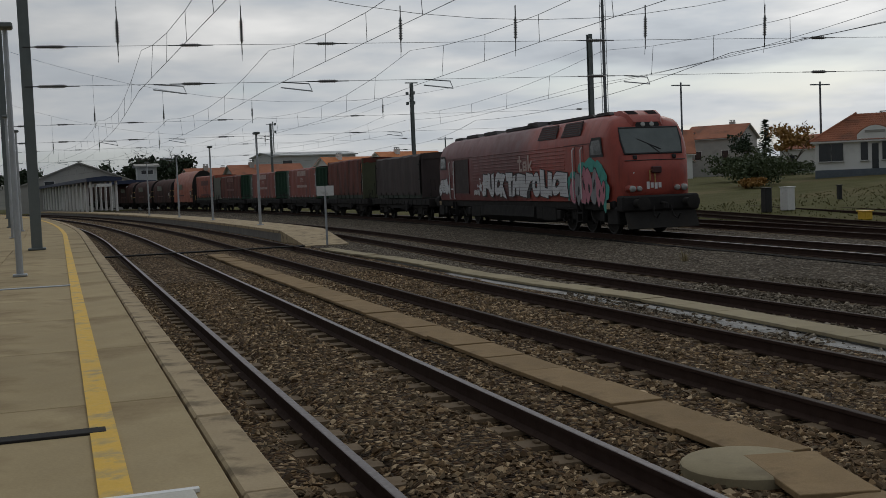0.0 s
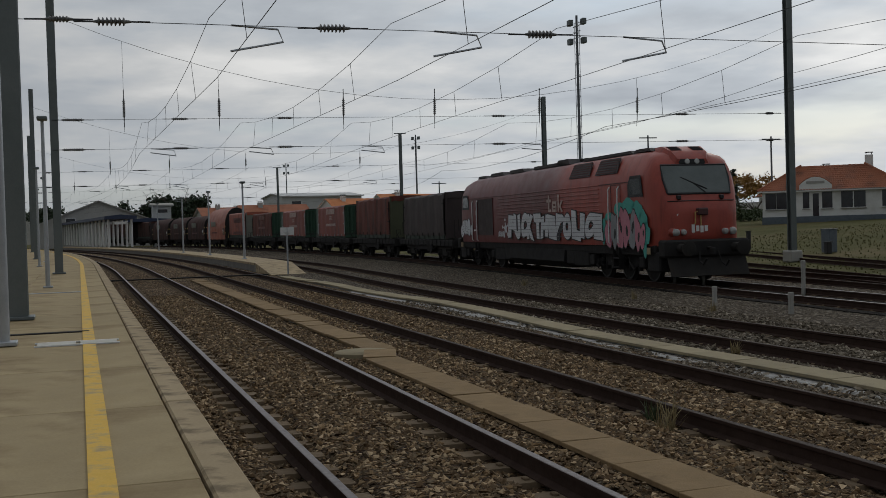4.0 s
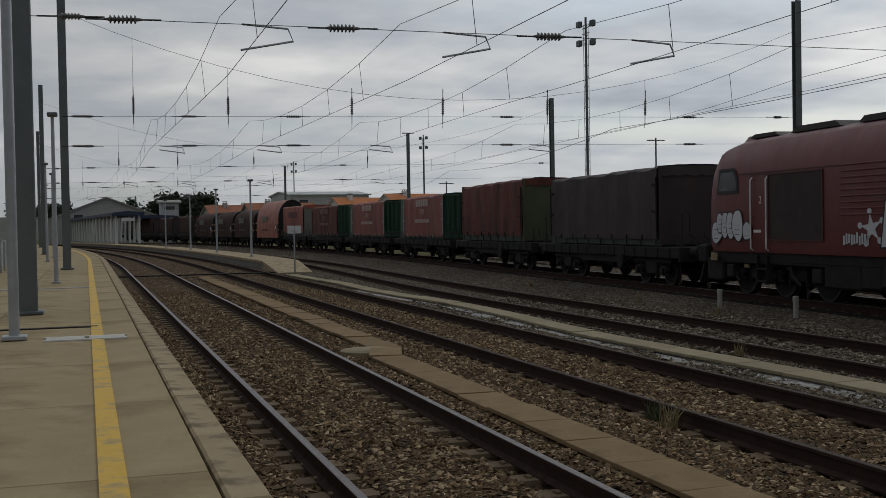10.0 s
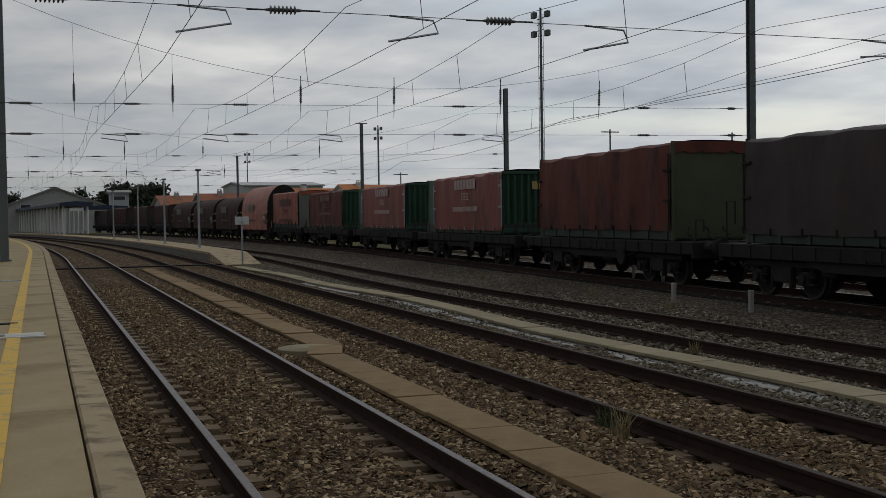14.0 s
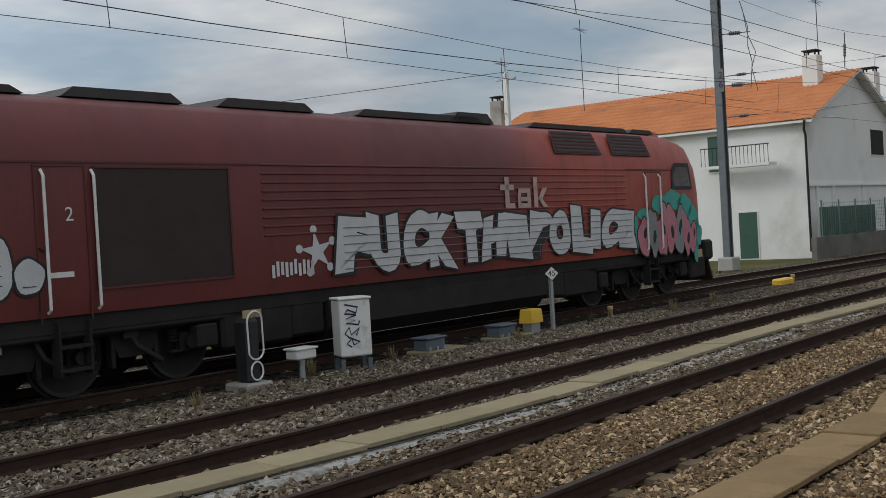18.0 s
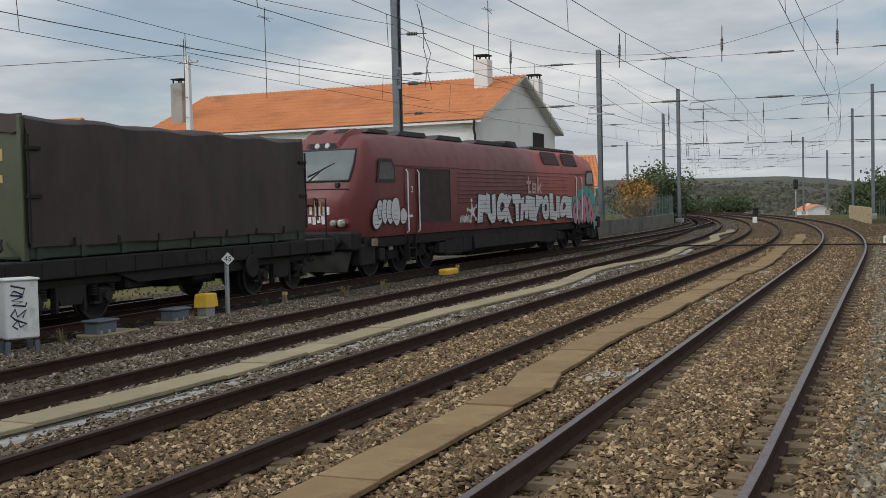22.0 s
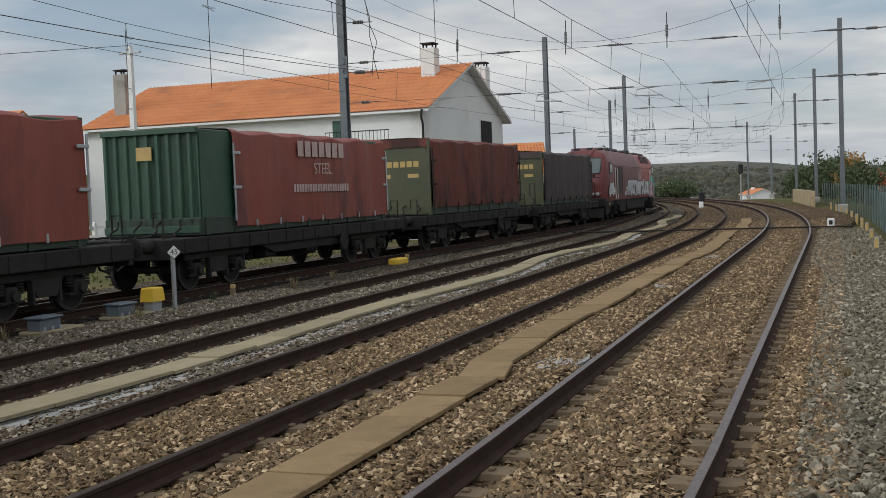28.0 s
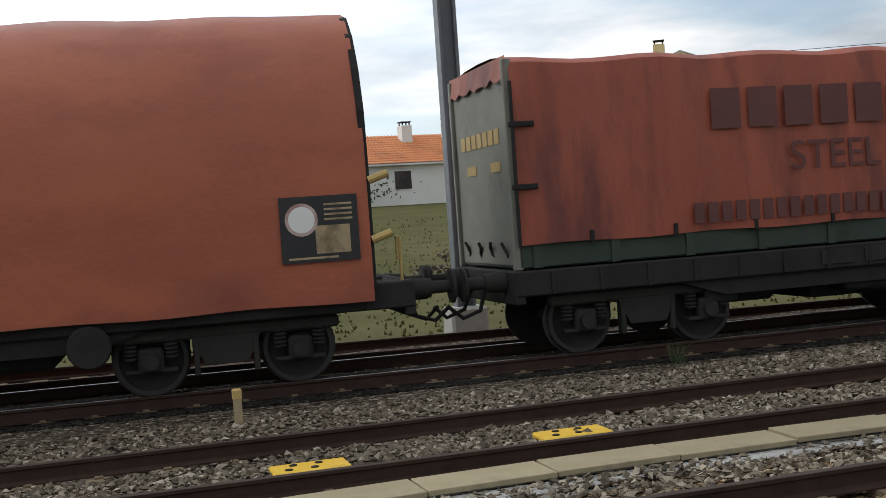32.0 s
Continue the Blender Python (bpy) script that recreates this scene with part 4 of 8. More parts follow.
def block_letter(name, char, a, b, z0, z1, y, fat, material, parent, label=""):
    """One fat capital of the flank piece, pulled to fill its own stretch of the band."""
    cu = bpy.data.curves.new(name, "FONT")
    cu.body, cu.size, cu.offset, cu.extrude, cu.resolution_u = char, 1.0, fat, 0.002, 4
    tmp = bpy.data.objects.new(name, cu)
    me = bpy.data.meshes.new_from_object(tmp)
    bpy.data.objects.remove(tmp)
    xs, ys = [v.co.x for v in me.vertices], [v.co.y for v in me.vertices]
    lo_x, hi_x, lo_y, hi_y = min(xs), max(xs), min(ys), max(ys)
    for v in me.vertices:
        u, w = (v.co.x - lo_x) / (hi_x - lo_x), (v.co.y - lo_y) / (hi_y - lo_y)
        v.co = Vector((a + u * (b - a) + 0.07 * math.sin(3.0 * w + 5.0 * a), y - v.co.z, z0 + w * (z1 - z0) + 0.05 * math.sin(4.0 * u + 3.0 * b)))
    me.materials.clear()
    me.materials.append(material)
    ob = new(name, me)
    ob.parent = parent
    if label:
        tagged(ob, label)
    return ob


def graffiti(parent, x0, x1, z0, z1, text, y):
    """One dense band of silver block capitals with black outlines, over the ribbed flank."""
    r = random.Random(5)
    wide = [0.5 if c == "I" else 1.0 for c in text]
    k = (x1 - x0) / sum(wide)
    a = x0
    for i, c in enumerate(text):
        b = a + wide[i] * k
        b0, b1 = z0 + r.uniform(-0.04, 0.05), z1 + r.uniform(-0.08, 0.06)
        block_letter("letter_outline", c, a - 0.05, b + 0.05, b0 - 0.04, b1 + 0.04, y + 0.0015 * (i % 2), 0.17, M_GRAF_K, parent)
        block_letter("graffiti_letter", c, a - 0.005, b + 0.005, b0, b1, y - 0.006 - 0.0015 * (i % 2), 0.105, M_GRAF_W, parent, "silver block graffiti letter")
        a = b
    for i in range(6):
        g = Geo()
        g.box(((x0 + x1) / 2, y - 0.010, z0 + 0.10 + i * 0.135), (x1 - x0 - 0.3, 0.014, 0.014))
        part("rib_edge", g, M_RIBLINE, parent)


def flat_shapes(parent, name, shapes, y, side, material, label="", t=0.004):
    ob = None
    for s in shapes:
        g = Geo()
        g.plate([(a, y, b) for a, b in s], (0, side, 0), t)
        ob = part(name, g, material, parent, label)
    return ob


def rect(x, z, w, h):
    return [(x, z), (x + w, z), (x + w, z + h), (x, z + h)]


def locomotive():
    lo = thing("locomotive", "red six-axle diesel locomotive covered in silver graffiti", "locomotive")
    rows = nose_rows()
    rings = [body_ring(-LOCO_HALF + d, t, l, w, 0.7 - 0.7 * step(0.6, 1.6, d)) for d, t, l, w in rows]
    for x in (-6.6, -3.0, 0.0, 3.0, 6.6):
        rings.append(body_ring(x, 4.08, 1.12, 1.44))
    rings += [body_ring(LOCO_HALF - d, t, l, w, 0.7 - 0.7 * step(0.6, 1.6, d)) for d, t, l, w in reversed(rows)]
    g = Geo()
    g.loft(rings)
    body = part("body", g, [M_RED, M_RED_DK], lo, "dirty red body shell with rounded cabs", smooth=True)
    idx = []
    for p in body.data.polygons:
        c = p.center
        idx.append(1 if c.z > 3.95 and abs(c.x) < 8.3 else 0)
    body.data.polygons.foreach_set("material_index", idx)
    # underframe skirt
    g = Geo()
    g.box((0, 0, 1.01), (20.4, 2.7, 0.27), 0.03)
    part("underframe", g, M_BLACK, lo)
    for s in (-1, 1):
        e = s * LOCO_HALF
        # windscreen, following the sloped nose
        sc = Geo()
        glass = ((0.27, 2.66, 1.02), (0.52, 3.12, 1.08), (0.76, 3.52, 1.06))
        up = Vector((s * 0.86, 0, 0.5))
        sc.loft([[Vector((e - s * d, yy, zz)) + up * o for yy, o in ((-w, -0.03), (w, -0.03), (w, 0.022), (-w, 0.022))] for d, zz, w in glass])
        a_, b_, c_ = ((e - s * d, w, zz) for d, zz, w in glass)
        q = [(a_[0], -a_[1], a_[2]), a_, b_, c_, (c_[0], -c_[1], c_[2]), (b_[0], -b_[1], b_[2])]
        ws_ = part("windscreen", sc, M_SCREEN, lo, "pale reflecting windscreen")
        fr = Geo()
        fr.pipe([Vector(p) + up * 0.012 for p in q + [q[0]]], 0.034, 6)
        part("windscreen_rubber", fr, M_GRAF_K, ws_)
        wp = Geo()
        wp.pipe([(e - s * 0.22, 0.25, 2.66), (e - s * 0.42, -0.15, 3.0)], 0.015)
        wp.tube((e - s * 0.30, 0.28, 2.80), (e - s * 0.52, -0.5, 3.16), 0.018)
        part("wiper", wp, M_GRAF_K, ws_)
        # roof lamp pod and lamps
        pod = Geo()
        pod.loft([[(e - s * dx, y, z) for y, z in ((-0.62 * k, zb), (-0.5 * k, zt), (0.5 * k, zt), (0.62 * k, zb))] for dx, k, zb, zt in ((0.80, 0.95, 3.52, 3.72), (1.02, 1.15, 3.66, 3.95), (1.6, 1.3, 3.88, 4.14), (2.5, 1.2, 4.0, 4.13))])
        pd = part("lamp_pod", pod, M_RED, lo, smooth=True)
        rc = Geo()
        rc.loft([[(e - s * 0.783, y, z) for y in (-w, w)] for z, w in ((3.54, 0.40), (3.62, 0.44), (3.71, 0.38))], closed=False, caps=False)
        part("lamp_recess", rc, M_GRAF_K, pd)
        for y in (-0.36, 0.36):
            vt = Geo()
            for q in range(4):
                vt.box((e - s * (1.18 + q * 0.11), y, 3.995 + q * 0.036), (0.06, 0.34, 0.05))
            part("vent", vt, M_ROOF_BLK, pd)
        for y in (-0.16, 0.16):
            h = Geo()
            h.lathe((e - s * 0.82, y, 3.63), (s, 0, 0.25), [(0, 0.075), (0.05, 0.085), (0.07, 0.06)], 14)
            part("headlight", h, M_LAMP_GLASS, pd, "clear roof headlamp", smooth=True)
        for y in (-0.92, 0.92):
            for yy, rr in ((0, 0.085), (-0.24 if y > 0 else 0.24, 0.065)):
                h = Geo()
                h.lathe((e + s * 0.0, y + yy, 1.52), (s, 0, 0), [(0, rr + 0.03), (0.10, rr + 0.02), (0.12, rr), (0.13, rr * 0.8)], 16)
                part("headlight", h, M_LAMP_GLASS, lo, "round clear headlamp", smooth=True)
            hs = Geo()
            hs.box((e - s * 0.10, y * 0.9, 1.52), (0.30, 0.56, 0.27), 0.09)
            part("lamp_housing", hs, M_RED, lo, smooth=True)
            mk = Geo()
            mk.box((e - s * 0.19, y * 0.76, 2.55), (0.14, 0.13, 0.13), 0.02)
            part("marker_lamp", mk, M_GRAF_K, lo)
        sm = Geo()
        sm.pipe([(e - s * 0.145, -1.08, 2.44), (e - s * 0.135, 0, 2.45), (e - s * 0.145, 1.08, 2.44)], 0.016, 6)
        part("nose_seam", sm, M_GRAF_K, lo)
        mk = Geo()
        mk.box((e + s * 0.03, -0.05 * s, 2.12), (0.16, 0.34, 0.22), 0.03)
        part("coupler_box", mk, M_RED_DK, lo)
        mk = Geo()
        mk.box((e - s * 0.03, 0.68 * -s, 2.02), (0.05, 0.34, 0.08))
        part("number_bar", mk, M_WHITE_P, lo)
        hr = Geo()
        hr.pipe([(e - s * 0.02, -0.3, 1.75), (e + s * 0.07, -0.3, 1.78), (e + s * 0.07, -0.3, 2.1), (e + s * 0.07, -0.12, 2.14), (e + s * 0.07, -0.12, 1.7)], 0.018, 6)
        part("brake_hose", hr, M_OCHRE, lo)
        for y0_, w_, h_, z_ in ((-0.34, 0.1, 0.24, 1.62), (-0.2, 0.1, 0.17, 1.62), (-0.06, 0.1, 0.2, 1.6), (0.08, 0.1, 0.17, 1.62)) + (((-0.5, 0.08, 0.22, 1.86), (-0.36, 0.06, 0.28, 1.84), (-0.24, 0.08, 0.24, 1.86), (-0.1, 0.06, 0.26, 1.86), (0.04, 0.08, 0.22, 1.88)) if s < 0 else ()):
            mk = Geo()
            mk.box((e - s * 0.012, y0_, z_), (0.05, w_, h_))
            part("nose_mark", mk, M_WHITE_P, lo)
        bb = Geo()
        bb.box((e - s * 0.02, 0, 1.04), (0.54, 2.74, 0.52), 0.06)
        part("buffer_beam", bb, M_BLACK, lo)
        buffers(lo, e + s * 0.18, s, 1.05)
        pl = Geo()
        pl.loft([[(e + s * 0.16, y, 0.80), (e + s * 0.42, y, 0.24), (e + s * 0.36, y, 0.22), (e + s * 0.08, y, 0.80)] for y in (-1.25, -0.4, 0.4, 1.25)])
        part("snow_plough", pl, M_GRIME, lo)
        for y in (-1.34, 1.34):
            st = Geo()
            for z in (0.42, 0.72):
                st.box((e - s * 3.5, y, z), (0.5, 0.2, 0.04))
            st.box((e - s * 3.27, y, 0.7), (0.03, 0.18, 0.7))
            st.box((e - s * 3.73, y, 0.7), (0.03, 0.18, 0.7))
            part("cab_step", st, M_BLACK, lo)
        for side in (-1, 1):
            y = side * 1.446
            # cab side window
            wd = flat_shapes(lo, "cab_window", [[(e - s * 1.28, 2.62), (e - s * 2.42, 2.62), (e - s * 2.42, 3.02), (e - s * 2.22, 3.28), (e - s * 1.46, 3.28)]], y, side, M_GRAF_K, "black-framed cab side window", 0.012)
            flat_shapes(wd, "pane", [[(e - s * 1.40, 2.70), (e - s * 2.32, 2.70), (e - s * 2.32, 2.99), (e - s * 2.18, 3.18), (e - s * 1.54, 3.18)]], y + side * 0.012, side, M_CABGLASS)
            # cab door outline and handrails
            dr = Geo()
            for dx in (3.02, 3.76):
                dr.box((e - s * dx, y, 2.05), (0.02, 0.012, 2.0))
            dr.box((e - s * 3.39, y, 3.05), (0.76, 0.012, 0.02))
            dr.box((e - s * 3.1, y + side * 0.02, 2.0), (0.12, 0.04, 0.03))
            door = part("cab_door", dr, M_RED_DK, lo)
            for dx in (3.12, 3.86):
                hr = Geo()
                hr.pipe([(e - s * dx, y, 1.18), (e - s * dx, y + side * 0.06, 1.22), (e - s * dx, y + side * 0.06, 2.92), (e - s * dx, y, 3.0)], 0.022, 8)
                part("handrail", hr, M_WHITE_P, lo, "white vertical handrail")
            if s < 0:
                word("2", 0.26, M_WHITE_P, lo, Matrix.Translation((e + 3.5, y + side * 0.004, 2.42)) @ Matrix.Rotation(radians(90 if side < 0 else -90), 4, "X"), "cab_number")
            flat_shapes(lo, "number_bar", [rect(e - s * 3.16 - (0.36 if s > 0 else 0.0), 1.62, 0.36, 0.07)], y, side, M_WHITE_P)
            flat_shapes(lo, "maker_plate", [rect(e - s * 1.0 - 0.2, 0.88, 0.46, 0.2)], y * 1.0, side, M_COPING)
    for side in (-1, 1):
        y = side * 1.446
        # ribbed flanks
        for i in range(9):
            rb = Geo()
            rb.box((0.95, y, 2.02 + i * 0.135), (10.2, 0.03, 0.035), 0.008)
            part("rib", rb, M_RED, lo)
        # large filter panel behind the rear cab
        fp = Geo()
        fp.box((-5.8, y, 2.24), (2.1, 0.02, 1.58), 0.008)
        fpo = part("filter_panel", fp, M_FILTER, lo, "dark dusty square filter panel")
        for px_, pz_, pw_, ph_ in ((-5.8, 3.04, 2.16, 0.03), (-5.8, 1.44, 2.16, 0.03), (-6.86, 2.24, 0.03, 1.62), (-4.74, 2.24, 0.03, 1.62)):
            fl = Geo()
            fl.box((px_, y + side * 0.008, pz_), (pw_, 0.03, ph_))
            part("panel_trim", fl, M_RED_DK, fpo)
        # belt line
        bl = Geo()
        bl.box((0, y - side * 0.004, 3.10), (16.8, 0.02, 0.03))
        part("belt_rail", bl, M_RED_DK, lo)
        # shoulder intake openings towards the front
        for xc, wd_ in ((4.35, 1.75), (6.55, 1.75)):
            gi = Geo()
            c = [(xc - wd_ / 2, side * 1.375, 3.42), (xc + wd_ / 2, side * 1.375, 3.42), (xc + wd_ / 2 - 0.1, side * 1.17, 3.92), (xc - wd_ / 2 + 0.1, side * 1.17, 3.92)]
            gi.plate([Vector(p) + Vector((0, side * 0.012, 0.006)) for p in c], (0, side, 0.4), 0.02)
            gr = part("intake_grille", gi, M_ROOF_BLK, lo, "dark louvred roof intake")
            lv = Geo()
            for i in range(6):
                k = (i + 0.5) / 6
                lv.box((xc, side * (1.40 - 0.2 * k), 3.44 + 0.48 * k), (wd_ - 0.16, 0.04, 0.03))
            part("louvre", lv, M_RED_DK, gr)
        if side < 0:
            graffiti(lo, -2.75, 6.35, 1.30, 2.24, "FUCKTHEPOLICE", y - 0.022)
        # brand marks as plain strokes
        sx0 = 1.5
        flat_shapes(lo, "brand_mark", [rect(sx0 + 0.14, 2.3, 0.13, 0.62), rect(sx0, 2.66, 0.42, 0.11), rect(sx0 + 0.24, 2.3, 0.2, 0.1), rect(sx0 + 0.54, 2.3, 0.1, 0.3), rect(sx0 + 0.6, 2.3, 0.32, 0.09), rect(sx0 + 0.6, 2.44, 0.32, 0.08), rect(sx0 + 0.56, 2.6, 0.36, 0.09), rect(sx0 + 0.84, 2.3, 0.11, 0.39),
                                        rect(sx0 + 1.06, 2.3, 0.13, 0.62), [(sx0 + 1.19, 2.46), (sx0 + 1.36, 2.7), (sx0 + 1.52, 2.7), (sx0 + 1.3, 2.42)], [(sx0 + 1.19, 2.5), (sx0 + 1.3, 2.5), (sx0 + 1.54, 2.3), (sx0 + 1.38, 2.3)]], y + side * 0.02, side, M_PALE_T, "faded pale company mark")
    y = -1.452
    # teal and pink piece at the front cab, bubble piece at the rear cab, star
    teal = [(6.35 + 1.05 * (a - 5.85), b, w, h) for a, b, w, h in ((5.85, 1.6, 0.4, 0.85), (6.3, 2.02, 0.6, 0.35), (7.1, 2.25, 0.8, 0.5), (7.75, 2.36, 0.9, 0.52), (8.35, 2.2, 0.8, 0.6), (8.8, 1.85, 0.7, 0.75), (9.1, 1.5, 0.5, 0.7), (8.9, 1.05, 0.3, 0.6))]
    flat_shapes(lo, "graffiti_cloud", [blob((a, b), w, h, 22, 0.13, 30 + i) for i, (a, b, w, h) in enumerate(teal)], y, -1, M_GRAF_T, "teal graffiti cloud")
    pink = [(6.35 + 1.05 * (a - 5.85), b, w, h) for a, b, w, h in ((6.25, 1.5, 0.56, 0.9), (6.7, 1.6, 0.56, 1.1), (7.15, 1.62, 0.6, 1.2), (7.6, 1.68, 0.55, 1.15), (8.02, 1.6, 0.58, 1.15), (8.42, 1.5, 0.5, 1.0), (8.76, 1.42, 0.4, 0.75))]
    for i, (a, b, w, h) in enumerate(pink):
        flat_shapes(lo, "letter_outline", [blob((a, b), w + 0.07, h + 0.07, 18, 0.2, 50 + i)], y - 0.004 - 0.0012 * (i % 2), -1, M_GRAF_K)
        flat_shapes(lo, "graffiti_letter", [blob((a, b), w, h, 18, 0.2, 50 + i)], y - 0.007 - 0.0012 * (i % 2), -1, M_GRAF_G if i % 3 == 1 else M_GRAF_P, "pink and grey graffiti letter")
        flat_shapes(lo, "dark_wedge", [blob((a + 0.05, b + 0.1 * (-1) ** i), w * 0.3, h * 0.3, 7, 0.3, 70 + i)], y - 0.012, -1, M_GRAF_K)
    bub = [(-9.52, 1.62, 0.66, 0.56), (-9.28, 1.86, 0.40, 0.50), (-9.00, 1.82, 0.42, 0.66), (-8.72, 1.80, 0.44, 0.68), (-8.36, 1.80, 0.54, 0.78), (-7.88, 1.66, 0.42, 0.44)]
    for i, (a, b, w, h) in enumerate(bub):
        yy = y - 0.0025 * i
        flat_shapes(lo, "letter_outline", [blob((a, b), w + 0.07, h + 0.07, 20, 0.07, i)], yy, -1, M_GRAF_K)
        flat_shapes(lo, "graffiti_bubble", [blob((a, b), w, h, 20, 0.07, i)], yy - 0.0018, -1, M_GRAF_W, "white bubble graffiti with black outline")
        for q in range(3 if i < 5 else 1):
            flat_shapes(lo, "hatch_line", [rect(a - w * 0.25, b - h * 0.3 + q * 0.12, w * 0.45, 0.012)], yy - 0.0062, -1, M_GRAF_K)
    star = []
    for i in range(10):
        a = math.pi / 2 + i * math.pi / 5 + 0.15
        q = 0.34 if i % 2 == 0 else 0.12
        star.append((-3.15 + q * math.cos(a), 1.72 + q * math.sin(a)))
    flat_shapes(lo, "graffiti_star", [star] + [blob((-3.15 + 0.36 * math.cos(math.pi / 2 + i * 2 * math.pi / 5 + 0.15), 1.72 + 0.36 * math.sin(math.pi / 2 + i * 2 * math.pi / 5 + 0.15)), 0.14, 0.14, 10) for i in range(5)], y, -1, M_GRAF_W)
    flat_shapes(lo, "graffiti_tag", [rect(-4.05 + i * 0.085, 1.36 + 0.02 * (i % 3), 0.055, 0.2 + 0.03 * (i % 2)) for i in range(10)], y, -1, M_GRAF_W)
    # roof equipment
    for xc, wd_, hh in ((-8.1, 1.4, 0.07), (-5.9, 1.9, 0.11), (-3.4, 1.9, 0.11), (0.2, 3.4, 0.09), (1.6, 1.3, 0.17), (5.4, 4.0, 0.07), (8.1, 1.3, 0.07)):
        g = Geo()
        g.loft([[(xc - wd_ / 2, yy, 4.05), (xc - wd_ / 2 + 0.2, yy, 4.08 + hh), (xc + wd_ / 2 - 0.2, yy, 4.08 + hh), (xc + wd_ / 2, yy, 4.05)] for yy in (-0.82, 0.82)])
        part("roof_hatch", g, M_ROOF_BLK, lo, "sooty black roof hatch")
    for xc in (-7.2, -2.1, 2.7):
        g = Geo()
        g.lathe((xc, -0.02, 4.13), (0, 1, 0), [(0, 0.07), (0.03, 0.07)], 12)
        part("lifting_eye", g, M_RED_DK, lo)
    ex = Geo()
    ex.box((2.2, 0, 4.16), (0.9, 0.7, 0.16), 0.03)
    part("exhaust", ex, M_BLACK, lo)
    # fuel tank and bogies
    ft = Geo()
    ft.loft([[(x, yy, z) for yy, z in ((-1.38, 0.92), (-1.42, 0.5), (-1.1, 0.26), (1.1, 0.26), (1.42, 0.5), (1.38, 0.92))] for x in (-2.9, 2.9)])
    part("fuel_tank", ft, M_BLACK, lo)
    bogie(lo, -7.05, 1.85, 0.55, 3, True, "black three-axle bogie with coil springs")
    bogie(lo, 7.05, 1.85, 0.55, 3, True, "black three-axle bogie with coil springs")
    for xc, wd_, zb in ((-9.95, 1.1, 0.34), (-4.25, 1.3, 0.36), (-3.3, 0.7, 0.4), (4.25, 1.3, 0.36), (3.3, 0.7, 0.4), (9.95, 1.1, 0.34)):
        for side in (-1, 1):
            g = Geo()
            g.box((xc, side * 1.16, (zb + 0.95) / 2), (wd_, 0.36, 0.95 - zb), 0.05)
            part("equipment_case", g, M_BLACK, lo)
    for xc in (-7.05, 7.05):
        for side in (-1, 1):
            g = Geo()
            g.box((xc, side * 1.28, 0.93), (5.2, 0.12, 0.22), 0.03)
            part("skirt", g, M_BLACK, lo)
            for q in range(4):
                g = Geo()
                a_ = xc - 2.1 + q * 1.4
                g.pipe([(a_, side * 1.2, 0.9), (a_ + 0.15, side * 1.24, 0.6), (a_ + 0.5, side * 1.24, 0.36)], 0.035, 6)
                part("sand_hose", g, M_GRIME, lo)
    for xc in (-9.0, -5.15, 5.15, 9.0):
        for side in (-1, 1):
            g = Geo()
            g.box((xc, side * 1.24, 0.62), (0.34, 0.22, 0.34), 0.03)
            part("sand_box", g, M_BLACK, lo)
    for side in (-1, 1):
        for xc, m_ in ((-8.3, M_COPING), (-6.3, M_BLACK), (-3.9, M_BLACK)):
            g = Geo()
            g.box((xc, side * 1.24, 0.80), (0.22, 0.03, 0.16))
            part("small_plate", g, m_, lo)
        g = Geo()
        for x in (-8.9, -7.05, -5.2, 5.2, 7.05, 8.9):
            g.tube((x, side * 1.20, 0.55), (x, side * 1.25, 0.55), 0.10, n=16)
        part("axle_cover", g, M_STEELW, lo, "bright round axle covers")
    # the middle section is drawn out to its full length; cabs and bogies keep their shape
    for c in lo.children:
        if c.name.startswith("bogie"):
            c.matrix_basis.translation.x = drawn_out(c.matrix_basis.translation.x)
            continue
        for o in (c, *c.children_recursive):
            if abs(o.matrix_basis.translation.x) > 0.01:
                o.matrix_basis.translation.x = drawn_out(o.matrix_basis.translation.x)
            elif o.type == "MESH":
                for v in o.data.vertices:
                    v.co.x = drawn_out(v.co.x)
    return lo


